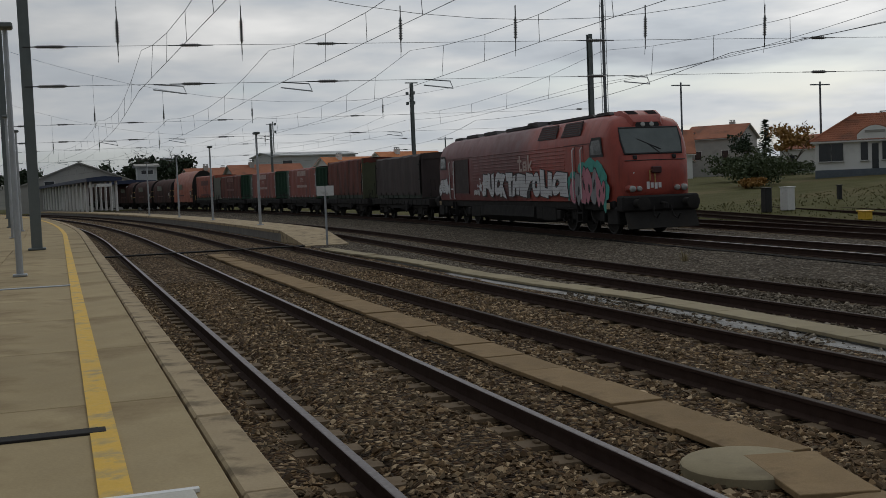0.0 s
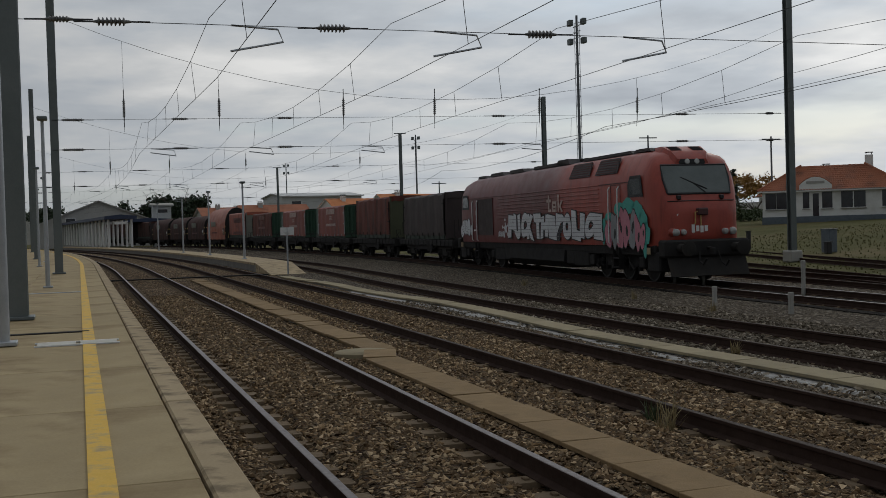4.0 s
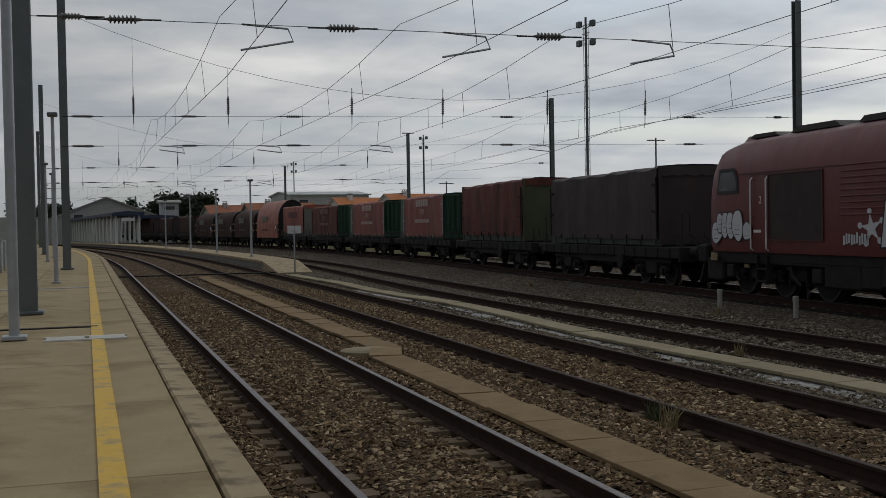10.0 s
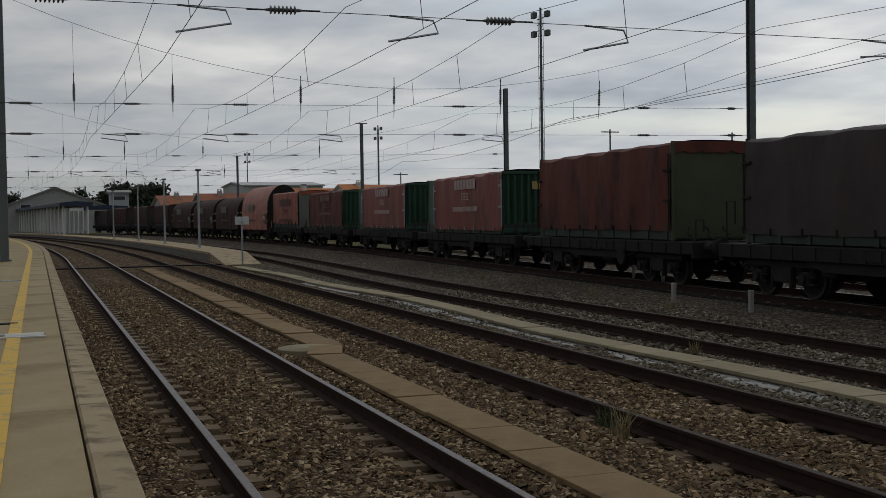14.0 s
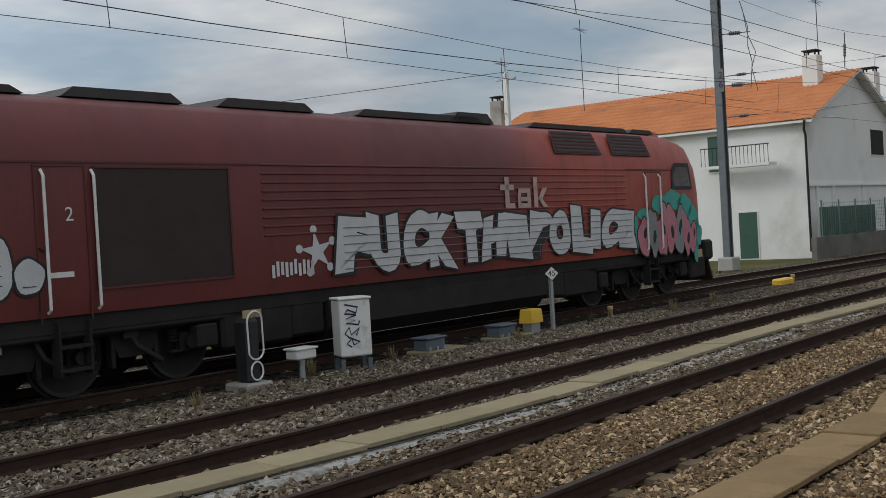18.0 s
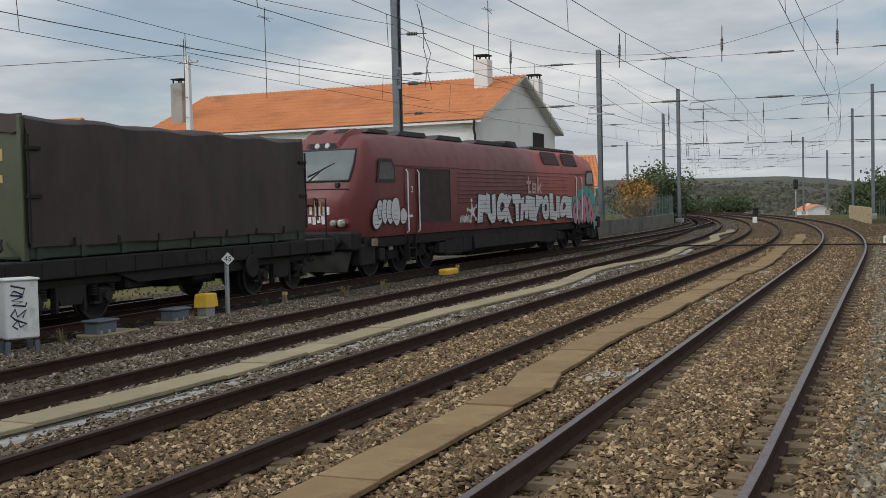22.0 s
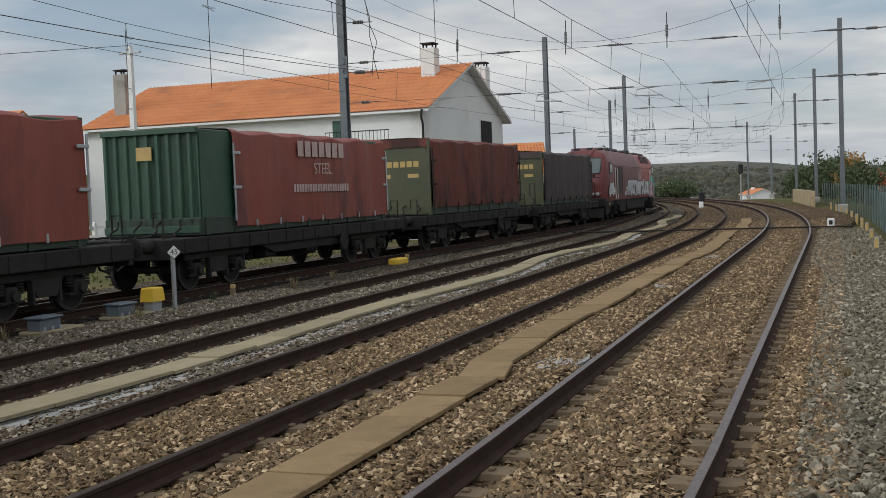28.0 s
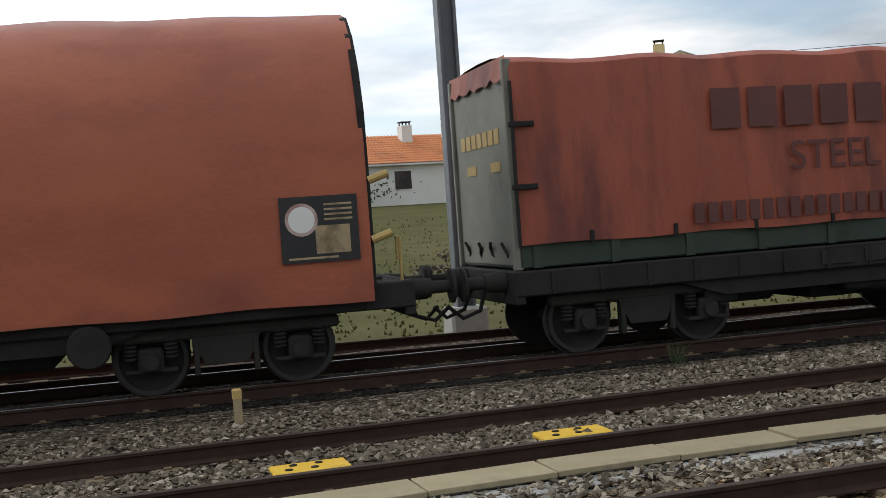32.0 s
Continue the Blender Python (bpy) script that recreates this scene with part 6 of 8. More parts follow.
def headspan(a, b, lows, tops, arm=True, gaps=(), hangers=(), size=0.12):
    """Cross wires between two masts a and b with insulators and steady arms over each track."""
    a, b = Vector(a), Vector(b)
    hs = thing("headspan", "cross-span wires carrying the catenary between two masts", "overhead wire", "cross-spans")

    def at(y, z):
        s = (y - a.y) / (b.y - a.y)
        p = a.lerp(b, s)
        return Vector((p.x, p.y, z))
    za, zb = lows
    for z in ((za, zb), tops):
        g = Geo()
        n = 10
        pts = [at(a.y + (b.y - a.y) * i / n, z[0] + (z[1] - z[0]) * i / n) for i in range(n + 1)]
        g.pipe(pts, 0.0085, 4)
        part("cross_wire", g, M_WIRE, hs)
    g = Geo()
    n = 16
    pts = [at(a.y + (b.y - a.y) * i / n, 10.8 - 3.4 * 4 * (i / n) * (1 - i / n)) for i in range(n + 1)]
    g.pipe(pts, 0.0095, 4)
    part("head_wire", g, M_WIRE, hs)
    sgn = 1 if b.y > a.y else -1
    for k in (1, 2, 3, 4):
        xk = at(TRACK_Y[k] + bend(a.x), 0).x
        y = track_y(k, xk)
        s = (y - a.y) / (b.y - a.y)
        zl, zt = za + (zb - za) * s, tops[0] + (tops[1] - tops[0]) * s
        head = 10.8 - 3.4 * 4 * s * (1 - s)
        p = at(y, zt)
        ins_z = zt + 0.42
        if not hangers:
            insulator((p.x, y, ins_z), (0.1, 0, 1), 8, 0.07, 0.7)
            g = Geo()
            g.tube((p.x, y, ins_z + 0.7), (p.x, y, head), 0.008, n=4)
            part("hanger", g, M_WIRE, hs)
        if arm:
            g = Geo()
            g.pipe([(p.x, y + 0.25, zl), (p.x, y + 1.15, zl - 0.06), (p.x, y + 1.25, zl - 0.3), (p.x, y + 0.22, max(CONTACT + 0.05, zl - 0.5))], 0.022, 6)
            part("steady_arm", g, M_GALV, hs, "bent steel steady arm")
        for z in () if gaps else (zl, zt):
            q = at(y - 1.85, z)
            insulator((q.x, q.y, z), (b - a) * 1.0, 8, 0.065, 0.75)
    for y in hangers:
        s = (y - a.y) / (b.y - a.y)
        zt, head = tops[0] + (tops[1] - tops[0]) * s, 10.8 - 3.4 * 4 * s * (1 - s)
        p = at(y, zt)
        insulator((p.x, y, zt + 0.45), (0.06, 0, 1), 8, 0.085, 0.95)
        g = Geo()
        g.tube((p.x, y, zt + 0.9), (p.x, y, max(head, zt + 1.2)), 0.008, n=4)
        g.tube((p.x, y, zt), (p.x - 0.1, y, zt - 0.5), 0.008, n=4)
        part("hanger", g, M_WIRE, hs)
    for y in gaps:
        for z in (lows, tops):
            q = at(y, z[0] + (z[1] - z[0]) * (y - a.y) / (b.y - a.y))
            insulator(q, (b - a), 7, size, 0.8)
    for z in (za, tops[0]):
        q = at(a.y + sgn * 0.9, z)
        insulator((q.x, q.y, z), b - a, 6, 0.08, 0.6)
    for z in (zb, tops[1]):
        q = at(b.y - sgn * 0.9, z)
        insulator((q.x, q.y, z), b - a, 6, 0.08, 0.6)


headspan((-45.4, -0.4, 0), (-43.2, 32.4, 0), (5.4, 5.5), (6.6, 6.75), gaps=(0.2, 4.5, 8.8, 18.2, 27.0), hangers=(2.3, 6.1, 11.3, 15.3, 20.1, 24.8), size=0.075)
headspan((-21.2, -0.9, 0), (-19.0, 23.5, 0), (5.98, 5.5), (7.65, 7.5), gaps=(0.95, 5.1, 9.35), hangers=(12.6, 16.4, 20.0), size=0.105)
headspan((-77.5, -2.2, 0), (-76.0, 35.0, 0), (5.3, 5.5), (6.3, 6.6))
headspan((-113, -3.6, 0), (-112.0, 34.5, 0), (5.3, 5.5), (6.3, 6.6))
headspan((40.2, -0.75, 0), (39.85, 20.2, 0), (5.5, 5.7), (7.1, 7.3))
headspan((72.3, 1.4, 0), (69.7, 19.9, 0), (5.4, 5.6), (6.9, 7.0))
headspan((104.0, 3.9, 0), (98.1, 20.3, 0), (5.4, 5.6), (6.8, 7.0))
headspan((131.9, 6.9, 0), (125.1, LEFT_Y, 0), (5.4, 5.6), (6.8, 7.0))
for x, y in ((-77.5, -2.2), (-113.0, -3.6)):
    mast(x, y, 12.0, M_MAST, "tall dark grey-green steel catenary mast", 0.36, z0=0.42)
# cantilever fittings on the single masts behind the fourth track
for x, y, z in ((5.97, 21.0, 6.2), (-19.0, 23.5, 6.0), (-19.0, 23.5, 7.65), (39.85, 20.2, 8.9), (39.85, 20.2, 6.9)):
    insulator((x - 0.1, y - 0.75, z), (0, 1, 0.05), 6, 0.10, 0.7)
g = Geo()
g.pipe([(36.5, 17.6, 9.2), (36.4, 17.4, 8.2), (36.8, 17.3, 7.6), (36.4, 17.3, 7.0), (36.6, 17.2, 6.2)], 0.014, 4)
g.pipe([(35.4, 17.2, 9.2), (35.5, 17.0, 8.3), (35.2, 16.9, 7.6), (35.5, 16.9, 7.1), (35.3, 16.9, 6.2)], 0.014, 4)
solid("jumper_cable", g, M_WIRE, "looped jumper cables hanging between overhead wires", "overhead wire")
no = thing("mast_number", "black mast number plate on the grey mast", "number sign")
g = Geo()
g.box((39.66, 20.05, 7.15), (0.02, 0.22, 0.9))
part("plate", g, M_MAST_L, no)
for ch, z in (("2", 7.35), ("6", 6.98)):
    word(ch, 0.36, M_GRAF_K, no, Matrix.Translation((39.645, 20.05, z)) @ Matrix.Rotation(radians(-90), 4, "Z") @ Matrix.Rotation(radians(90), 4, "X"))


# ---- trackside things ----
def post(x, y, h, colour, label, z=-0.2):
    p = thing("marker_post", label, "marker post", "short trackside posts")
    g = Geo()
    g.box((x, y, z + h * 0.42), (0.09, 0.09, h * 0.84), 0.012)
    part("shaft", g, M_CONC if colour is None else M_COPING, p)
    g = Geo()
    g.box((x, y, z + h * 0.9), (0.10, 0.10, h * 0.26), 0.012)
    part("cap", g, M_CONC if colour is None else colour, p)
    return p


for x, y, h, c in ((1.13, 13.1, 0.44, M_OCHRE), (20.5, 13.7, 0.3, M_OCHRE), (30.3, 13.7, 0.3, M_OCHRE), (-1.25, 12.9, 0.42, M_OCHRE)):
    post(x, y, h, c, "short concrete marker post with an ochre cap")
for x, y, h in ((-22.0, 14.4, 0.5), (-19.2, 14.4, 0.5), (-12.0, 14.2, 0.5), (-6.5, 13.4, 0.4), (-31.0, 18.8, 0.9), (-29.0, 18.6, 0.9), (-24.0, 18.4, 0.9)):
    post(x, y, h, None, "plain weathered concrete marker post")

sg = thing("dwarf_signal", "black dwarf signal with two white-rimmed round lenses", "railway signal")
g = Geo()
g.box((10.6, 13.5, 0.40), (0.24, 0.34, 0.94), 0.06)
part("housing", g, M_SIGNAL, sg)
g = Geo()
ring = [(10.6 + 0.14 * math.cos(a), 13.31, 0.62 + (0.2 if math.sin(a) > 0 else -0.2) + 0.14 * math.sin(a)) for a in [i * math.pi / 9 for i in range(19)]]
g.pipe(ring, 0.014, 6)
part("rim", g, M_WHITE_P, sg, "white oval rim")
g = Geo()
g.pipe([(10.6 + 0.11 * math.cos(a), 13.31, 0.12 + 0.13 * math.sin(a)) for a in [i * math.pi / 8 for i in range(17)]], 0.014, 6)
part("rim", g, M_WHITE_P, sg, "white round rim")
g = Geo()
g.box((10.6, 13.5, -0.14), (0.5, 0.5, 0.2), 0.03)
part("foot", g, M_CONC, sg)
g = Geo()
g.box((10.57, 13.32, 0.93), (0.34, 0.015, 0.11))
part("number_plate", g, M_COPING, sg)

bx = thing("junction_box", "small white junction box on a short post", "junction box")
g = Geo()
g.box((11.5, 13.4, 0.24), (0.40, 0.26, 0.14), 0.02)
part("box", g, M_WHITE_P, bx)
g = Geo()
g.box((11.5, 13.4, 0.325), (0.44, 0.3, 0.03), 0.008)
part("lid", g, M_WHITE_P, bx)
g = Geo()
g.tube((11.5, 13.4, -0.25), (11.5, 13.4, 0.18), 0.05, n=10)
part("post", g, M_GALV, bx, smooth=True)

cb = thing("signal_cabinet", "white equipment cabinet with black spray tags on steel legs", "cabinet")
cm = Matrix.Translation((12.45, 13.3, -0.01)) @ Matrix.Rotation(radians(-28), 4, "Z") @ Matrix.Scale(1.09, 4)
g = Geo()
g.box((0, 0, 0.50), (0.46, 0.37, 0.80), 0.02, cm)
part("body", g, M_WHITE_P, cb)
g = Geo()
g.box((0, 0, 0.915), (0.5, 0.41, 0.035), 0.012, cm)
part("roof", g, M_WHITE_P, cb)
for sx in (-0.2, 0.2):
    for sy in (-0.14, 0.14):
        g = Geo()
        g.box((sx, sy, -0.1), (0.06, 0.06, 0.34), 0, cm)
        part("leg", g, M_BLUEBOX, cb)
GLYPHS = (((-1, -1), (-0.3, 0.9), (0.9, 0.6), (0.1, -0.6), (0.9, -1.1), (1.2, 0.4)), ((-0.9, 0.6), (-0.2, -0.9), (0.1, 0.5), (0.7, -0.9), (1.1, 0.9), (0.3, 1.1)),
          ((1.1, 0.5), (-0.4, 1), (0.9, -0.2), (-0.7, -0.5), (0.6, -1.1), (1.3, -0.6)), ((-0.9, -0.7), (0.2, 1), (0.8, 0.1), (-0.6, -0.2), (0.5, -0.9), (1.2, -0.2)))
for i in range(4):
    g = Geo()
    g.pipe([cm @ Vector((-0.05 + v * 0.1, -0.187, 0.77 - i * 0.15 - u * 0.068)) for u, v in GLYPHS[i]], 0.0135, 5)
    part("spray_tag", g, M_GRAF_N, cb, "navy spray scrawl")
    g = Geo()
    g.pipe([cm @ Vector((0.233, 0.03 + v * 0.1, 0.79 - i * 0.14 - u * 0.07)) for u, v in GLYPHS[(i + 2) % 4]], 0.007, 5)
    part("spray_tag", g, M_GRAF_K, cb, "black spray scrawl")
g = Geo()
g.pipe([cm @ Vector((0.233, 0.08, 0.36)), cm @ Vector((0.233, -0.1, 0.27)), cm @ Vector((0.233, 0.03, 0.24))], 0.007, 5)
part("spray_tag", g, M_GRAF_K, cb, "black spray flourish")

for x, y, s in ((14.6, 13.65, 0.5), (16.6, 13.65, 0.5)):
    pm = thing("point_box", "blue-grey trackside connection box on a concrete pad", "connection box")
    g = Geo()
    g.box((x, y, 0.0), (s, 0.32, 0.22), 0.03)
    part("case", g, M_BLUEBOX, pm)
    g = Geo()
    g.box((x, y, 0.12), (s + 0.06, 0.38, 0.04), 0.015)
    part("lid", g, M_BLUEBOX, pm)
    g = Geo()
    g.box((x + 0.2, y, -0.15), (s + 0.6, 0.5, 0.12), 0.02)
    part("pad", g, M_TROUGH, pm)
    for dx in (-0.2, 0, 0.2):
        g = Geo()
        g.box((x + dx, y - 0.17, -0.08), (0.05, 0.03, 0.1))
        part("bracket", g, M_GALV, pm)
yb = thing("yellow_box", "bright yellow trackside magnet box on a stand", "equipment box")
g = Geo()
g.loft([[(17.5 + sx * 0.19 * k, 13.6 + sy * 0.14 * k, z) for sx, sy in ((-1, -1), (1, -1), (1, 1), (-1, 1))] for z, k in ((0.07, 1.05), (0.31, 0.94), (0.335, 0.84))])
part("hood", g, M_YELLOW_P, yb)
g = Geo()
g.box((17.5, 13.6, -0.03), (0.3, 0.2, 0.28))
part("stand", g, M_GALV, yb)
y2 = thing("yellow_box", "low yellow trackside box on the ballast", "equipment box")
g = Geo()
g.box((29.6, 13.7, -0.06), (0.9, 0.3, 0.2), 0.04)
part("hood", g, M_YELLOW_P, y2)

sp = thing("speed_sign", "white diamond speed board reading 45 on a post", "speed sign")
g = Geo()
g.box((18.0, 13.45, 0.34), (0.085, 0.065, 1.16), 0.01)
part("post", g, M_GALV, sp)
fm = Matrix.Translation((17.98, 13.405, 0.98)) @ Matrix.Rotation(radians(-48), 4, "Z") @ Matrix.Scale(0.92, 4)
g = Geo()
g.plate([fm @ Vector(p) for p in ((-0.16, 0, 0), (0, 0, -0.16), (0.16, 0, 0), (0, 0, 0.16))], fm.to_3x3() @ Vector((0, -1, 0)), 0.012)
part("board", g, M_GRAF_K, sp)
g = Geo()
g.plate([fm @ Vector((p[0], -0.013, p[1])) for p in ((-0.142, 0), (0, -0.142), (0.142, 0), (0, 0.142))], fm.to_3x3() @ Vector((0, -1, 0)), 0.004)
part("face", g, M_WHITE_P, sp)
word("45", 0.16, M_GRAF_K, sp, fm @ Matrix.Translation((0, -0.02, 0)) @ Matrix.Rotation(radians(90), 4, "X"))

for x in (1.41, 3.69):
    yp = thing("yellow_plate", "yellow perforated plate lying between the rails", "track plate", "yellow plates between the rails")
    g = Geo()
    g.box((x, 10.34, -0.105), (0.66, 0.36, 0.05), 0.012)
    part("plate", g, M_YELLOW_P, yp)
    g = Geo()
    for dx in (-0.16, 0.06):
        for dy in (-0.1, 0.1):
            g.tube((x + dx + dy * 0.3, 10.34 + dy * 0.8, -0.085), (x + dx + dy * 0.3, 10.34 + dy * 0.8, -0.072), 0.035, n=8)
    part("bolt", g, M_BLACK, yp)
g = Geo()
g.box((-2.3, 12.75, -0.14), (1.6, 0.5, 0.08), 0.02)
solid("cable_slab", g, M_CONC, "mossy concrete cable slab beside the ballast", "slab")
# white double board on a post at the ramp of the island
sb = thing("sign_board", "post with two small white boards at the platform ramp", "sign")
g = Geo()
g.tube((-48.5, 9.45, -0.1), (-48.5, 9.45, 2.0), 0.04, n=8)
part("post", g, M_GALV, sb, smooth=True)
for dy in (-0.165, 0.165):
    g = Geo()
    g.box((-48.44, 9.45 + dy, 1.86), (0.02, 0.30, 0.36), 0.005)
    part("board", g, M_WHITE_P, sb)


def lamp_post(x, y, h, z0=0.42, double=False):
    l = thing("platform_lamp", "slim grey platform lamp post with a flat head", "street lamp", "platform lamps")
    g = Geo()
    g.tube((x, y, z0), (x, y, z0 + h), 0.07, 0.05, 10)
    g.box((x, y, z0 + 0.02), (0.28, 0.28, 0.05), 0.01)
    part("pole", g, M_GALV if not double else M_MAST, l, smooth=True)
    g = Geo()
    g.box((x + 0.06, y, z0 + h + 0.02), (0.42, 0.30, 0.12), 0.03)
    part("head", g, M_MAST, l)


for x, y, h in ((-33.7, -0.62, 5.0), (-58.0, -1.5, 5.0), (-68.0, -1.4, 5.0), (-84.0, -2.2, 5.0)):
    lamp_post(x, y, h)
for x in (-62.0, -76.0, -89.0, -103.0):
    lamp_post(x, isl_lo(x) + 0.75, 4.4, 0.31)

# railing at the back of the platform
fn = thing("platform_fence", "grey slatted metal fence at the back of the platform", "fence")
x = -62.0
while x < -26:
    g = Geo()
    g.box((x, -3.1 + bend(x), PLAT_Z + 0.6), (0.08, 0.08, 1.25), 0.01)
    part("post", g, M_GALV, fn)
    for i in range(8):
        g = Geo()
        g.box((x + 0.25 + i * 0.22, -3.1, PLAT_Z + 0.62), (0.17, 0.02, 1.05))
        part("slat", g, M_GALV, fn)
    g = Geo()
    g.box((x + 1.0, -3.1, PLAT_Z + 1.16), (1.95, 0.05, 0.05))
    part("rail", g, M_GALV, fn)
    x += 2.0


# ---- floodlight towers ----
def tower(x, y, h, base=0.9):
    t = thing("floodlight_tower", "tall slender lattice floodlight tower with four lamps", "floodlight tower", "floodlight towers")
    z0 = ground_z(x, y)
    g = Geo()
    n = int(h / 1.2)
    for i in range(n):
        for s in (-1, 1):
            g.box((x + s * base / 2, y, z0 + h * (i + 0.5) / n), (0.05, 0.05, h / n))
        zz = z0 + h * i / n
        g.tube((x - base / 2, y, zz), (x + base / 2, y, zz), 0.03, n=4)
        if i % 2 == 0:
            g.tube((x - base / 2, y, zz), (x + base / 2, y, zz + h / n), 0.022, n=4)
    part("ladder_cage", g, M_GALV, t)
    g = Geo()
    g.tube((x, y, z0), (x, y, z0 + h + 0.8), 0.20, 0.14, 8)
    part("pole", g, M_MAST_L, t, smooth=True)
    for s in (-1, 1):
        for zz in (0.0, 2.2):
            g = Geo()
            g.box((x + s * 0.75, y + 0.5 * s, z0 + h - zz), (0.8, 0.5, 0.7), 0.05)
            part("floodlight", g, M_MAST, t)
    g = Geo()
    for zz in (0.45, 1.1, 1.8):
        g.box((x, y, z0 + h - zz), (1.9, 0.1, 0.08))
    part("lamp_frame", g, M_GALV, t)


tower(-114.0, 57.0, 24.5, 1.3)
tower(-238.0, 77.0, 21.0, 1.2)
tower(-318.0, 62.0, 20.0, 1.2)
for x, y, h in ((-108.0, 62.5, 10.5), (-150, 52, 8.0), (-96, 70, 9.0)):
    up = thing("utility_pole", "slim utility pole with a crossarm", "utility pole", "utility poles")
    g = Geo()
    g.tube((x, y, ground_z(x, y)), (x, y, ground_z(x, y) + h), 0.12, 0.09, 8)
    part("pole", g, M_MAST_L, up)
    g = Geo()
    g.box((x, y, ground_z(x, y) + h - 0.3), (0.1, 2.2, 0.12))
    part("crossarm", g, M_MAST_L, up)


# ---- buildings ----
def roof_sheet(g, a, b, c, d, pitch=0.26, lift=0.06, rows=12):
    """Rows of rounded tiles between eave a-b and ridge d-c."""
    a, b, c, d = (Vector(p) for p in (a, b, c, d))
    n = max(2, int((b - a).length / pitch))
    nrm = (b - a).cross(d - a).normalized()
    if nrm.z < 0:
        nrm = -nrm
    rings = []
    for j in range(rows):
        for e in (0.0, 0.98):
            t = (j + e) / rows
            row = []
            for i in range(n * 2 + 1):
                s = i / (n * 2)
                p = a.lerp(b, s).lerp(d.lerp(c, s), t)
                row.append(p + nrm * (lift * (0.9 if i % 2 else 0.0) + lift * 0.5 * (1 - e)))
            rings.append(row)
    g.loft(rings, closed=False, caps=False)


def house(label, x, y, wx, wy, eave, ridge, rot, wall_m, roof_m, wins=(), chims=(), along="y", over=0.45, z0=None, tile=True, group="houses beyond the line", hip=False):
    """A gabled house: walls with real thickness of openings shown by set-in windows, a tiled roof, chimneys."""
    z0 = ground_z(x, y) if z0 is None else z0
    h = thing("house", label, "house", group, at=Matrix.Translation((x, y, z0)) @ Matrix.Rotation(radians(rot), 4, "Z"))
    hx_, hy_ = wx / 2, wy / 2
    g = Geo()
    g.add([(-hx_, -hy_, -0.6), (hx_, -hy_, -0.6), (hx_, hy_, -0.6), (-hx_, hy_, -0.6), (-hx_, -hy_, eave), (hx_, -hy_, eave), (hx_, hy_, eave), (-hx_, hy_, eave)],
          [(0, 1, 5, 4), (1, 2, 6, 5), (2, 3, 7, 6), (3, 0, 4, 7), (4, 5, 6, 7)])
    if hip:
        pass
    elif along == "y":
        g.add([(-hx_, -hy_, eave), (hx_, -hy_, eave), (0, -hy_, ridge - 0.12), (-hx_, hy_, eave), (hx_, hy_, eave), (0, hy_, ridge - 0.12)], [(0, 1, 2), (5, 4, 3)])
    else:
        g.add([(-hx_, -hy_, eave), (-hx_, hy_, eave), (-hx_, 0, ridge - 0.12), (hx_, -hy_, eave), (hx_, hy_, eave), (hx_, 0, ridge - 0.12)], [(2, 1, 0), (3, 4, 5)])
    part("wall", g, wall_m, h)
    for s in (-1, 1):
        g = Geo()
        k = over * (ridge - eave) / (hx_ if along == "y" else hy_)
        if along == "y":
            q = [(s * (hx_ + over), -hy_ - over, eave - k), (s * (hx_ + over), hy_ + over, eave - k), (0, hy_ + over, ridge), (0, -hy_ - over, ridge)]
        else:
            end = hx_ - hy_ if hip else hx_ + over
            q = [(-hx_ - over, s * (hy_ + over), eave - k), (hx_ + over, s * (hy_ + over), eave - k), (end, 0, ridge), (-end, 0, ridge)]
        if tile:
            roof_sheet(g, *q)
        else:
            g.plate(q, (0, 0, 1), 0.1)
        part("roof", g, roof_m, h, smooth=False)
        g = Geo()
        g.plate([(p[0], p[1], p[2] - 0.12) for p in q], (0, 0, 1), 0.10)
        part("roof_deck", g, wall_m, h)
        if hip:
            q = [(s * (hx_ + over), -hy_ - over, eave - k), (s * (hx_ + over), hy_ + over, eave - k), (s * end, 0, ridge)]
            g = Geo()
            g.plate(q, (0, 0, 1), 0.1)
            part("hip", g, roof_m, h)
            for c in (-1, 1):
                g = Geo()
                g.tube((s * (hx_ + over), c * (hy_ + over), eave - k + 0.08), (s * end, 0, ridge + 0.08), 0.11, n=6)
                part("hip_tiles", g, roof_m, h)
    for face, u, z, w, hh, m_ in wins:
        f = new("window")
        f.parent = h
        cx, cy, ax = {"-y": (u, -hy_ - 0.01, 0), "+y": (u, hy_ + 0.01, 0), "-x": (-hx_ - 0.01, u, 1), "+x": (hx_ + 0.01, u, 1)}[face]
        sx, sy = ((w, 0.06) if ax == 0 else (0.06, w))
        g = Geo()
        g.box((cx, cy, z), (sx + (0.14 if ax == 0 else 0), sy + (0.14 if ax else 0), hh + 0.14), 0.01)
        part("frame", g, M_WHITE_P if m_ is not M_WHITE_P else M_CONC, f)
        g = Geo()
        o = 0.025
        g.box((cx + (0 if ax == 0 else (o if face == "+x" else -o)), cy + (0 if ax else (o if face == "+y" else -o)), z), (sx, sy, hh), 0.01)
        part("pane", g, m_, f)
    for u, v, hh, *cm_ in chims:
        c = new("chimney")
        c.parent = h
        g = Geo()
        g.box((u, v, (eave + ridge + hh) / 2), (0.78, 0.78, ridge + hh - eave), 0.02)
        part("flue", g, cm_[0] if cm_ else wall_m, c)
        g = Geo()
        g.box((u, v, ridge + hh + 0.24), (0.76, 0.76, 0.07), 0.01)
        for a in (-0.26, 0.26):
            for b in (-0.26, 0.26):
                g.box((u + a, v + b, ridge + hh + 0.1), (0.07, 0.07, 0.22))
        part("cowl", g, M_GRIME, c)
    return h


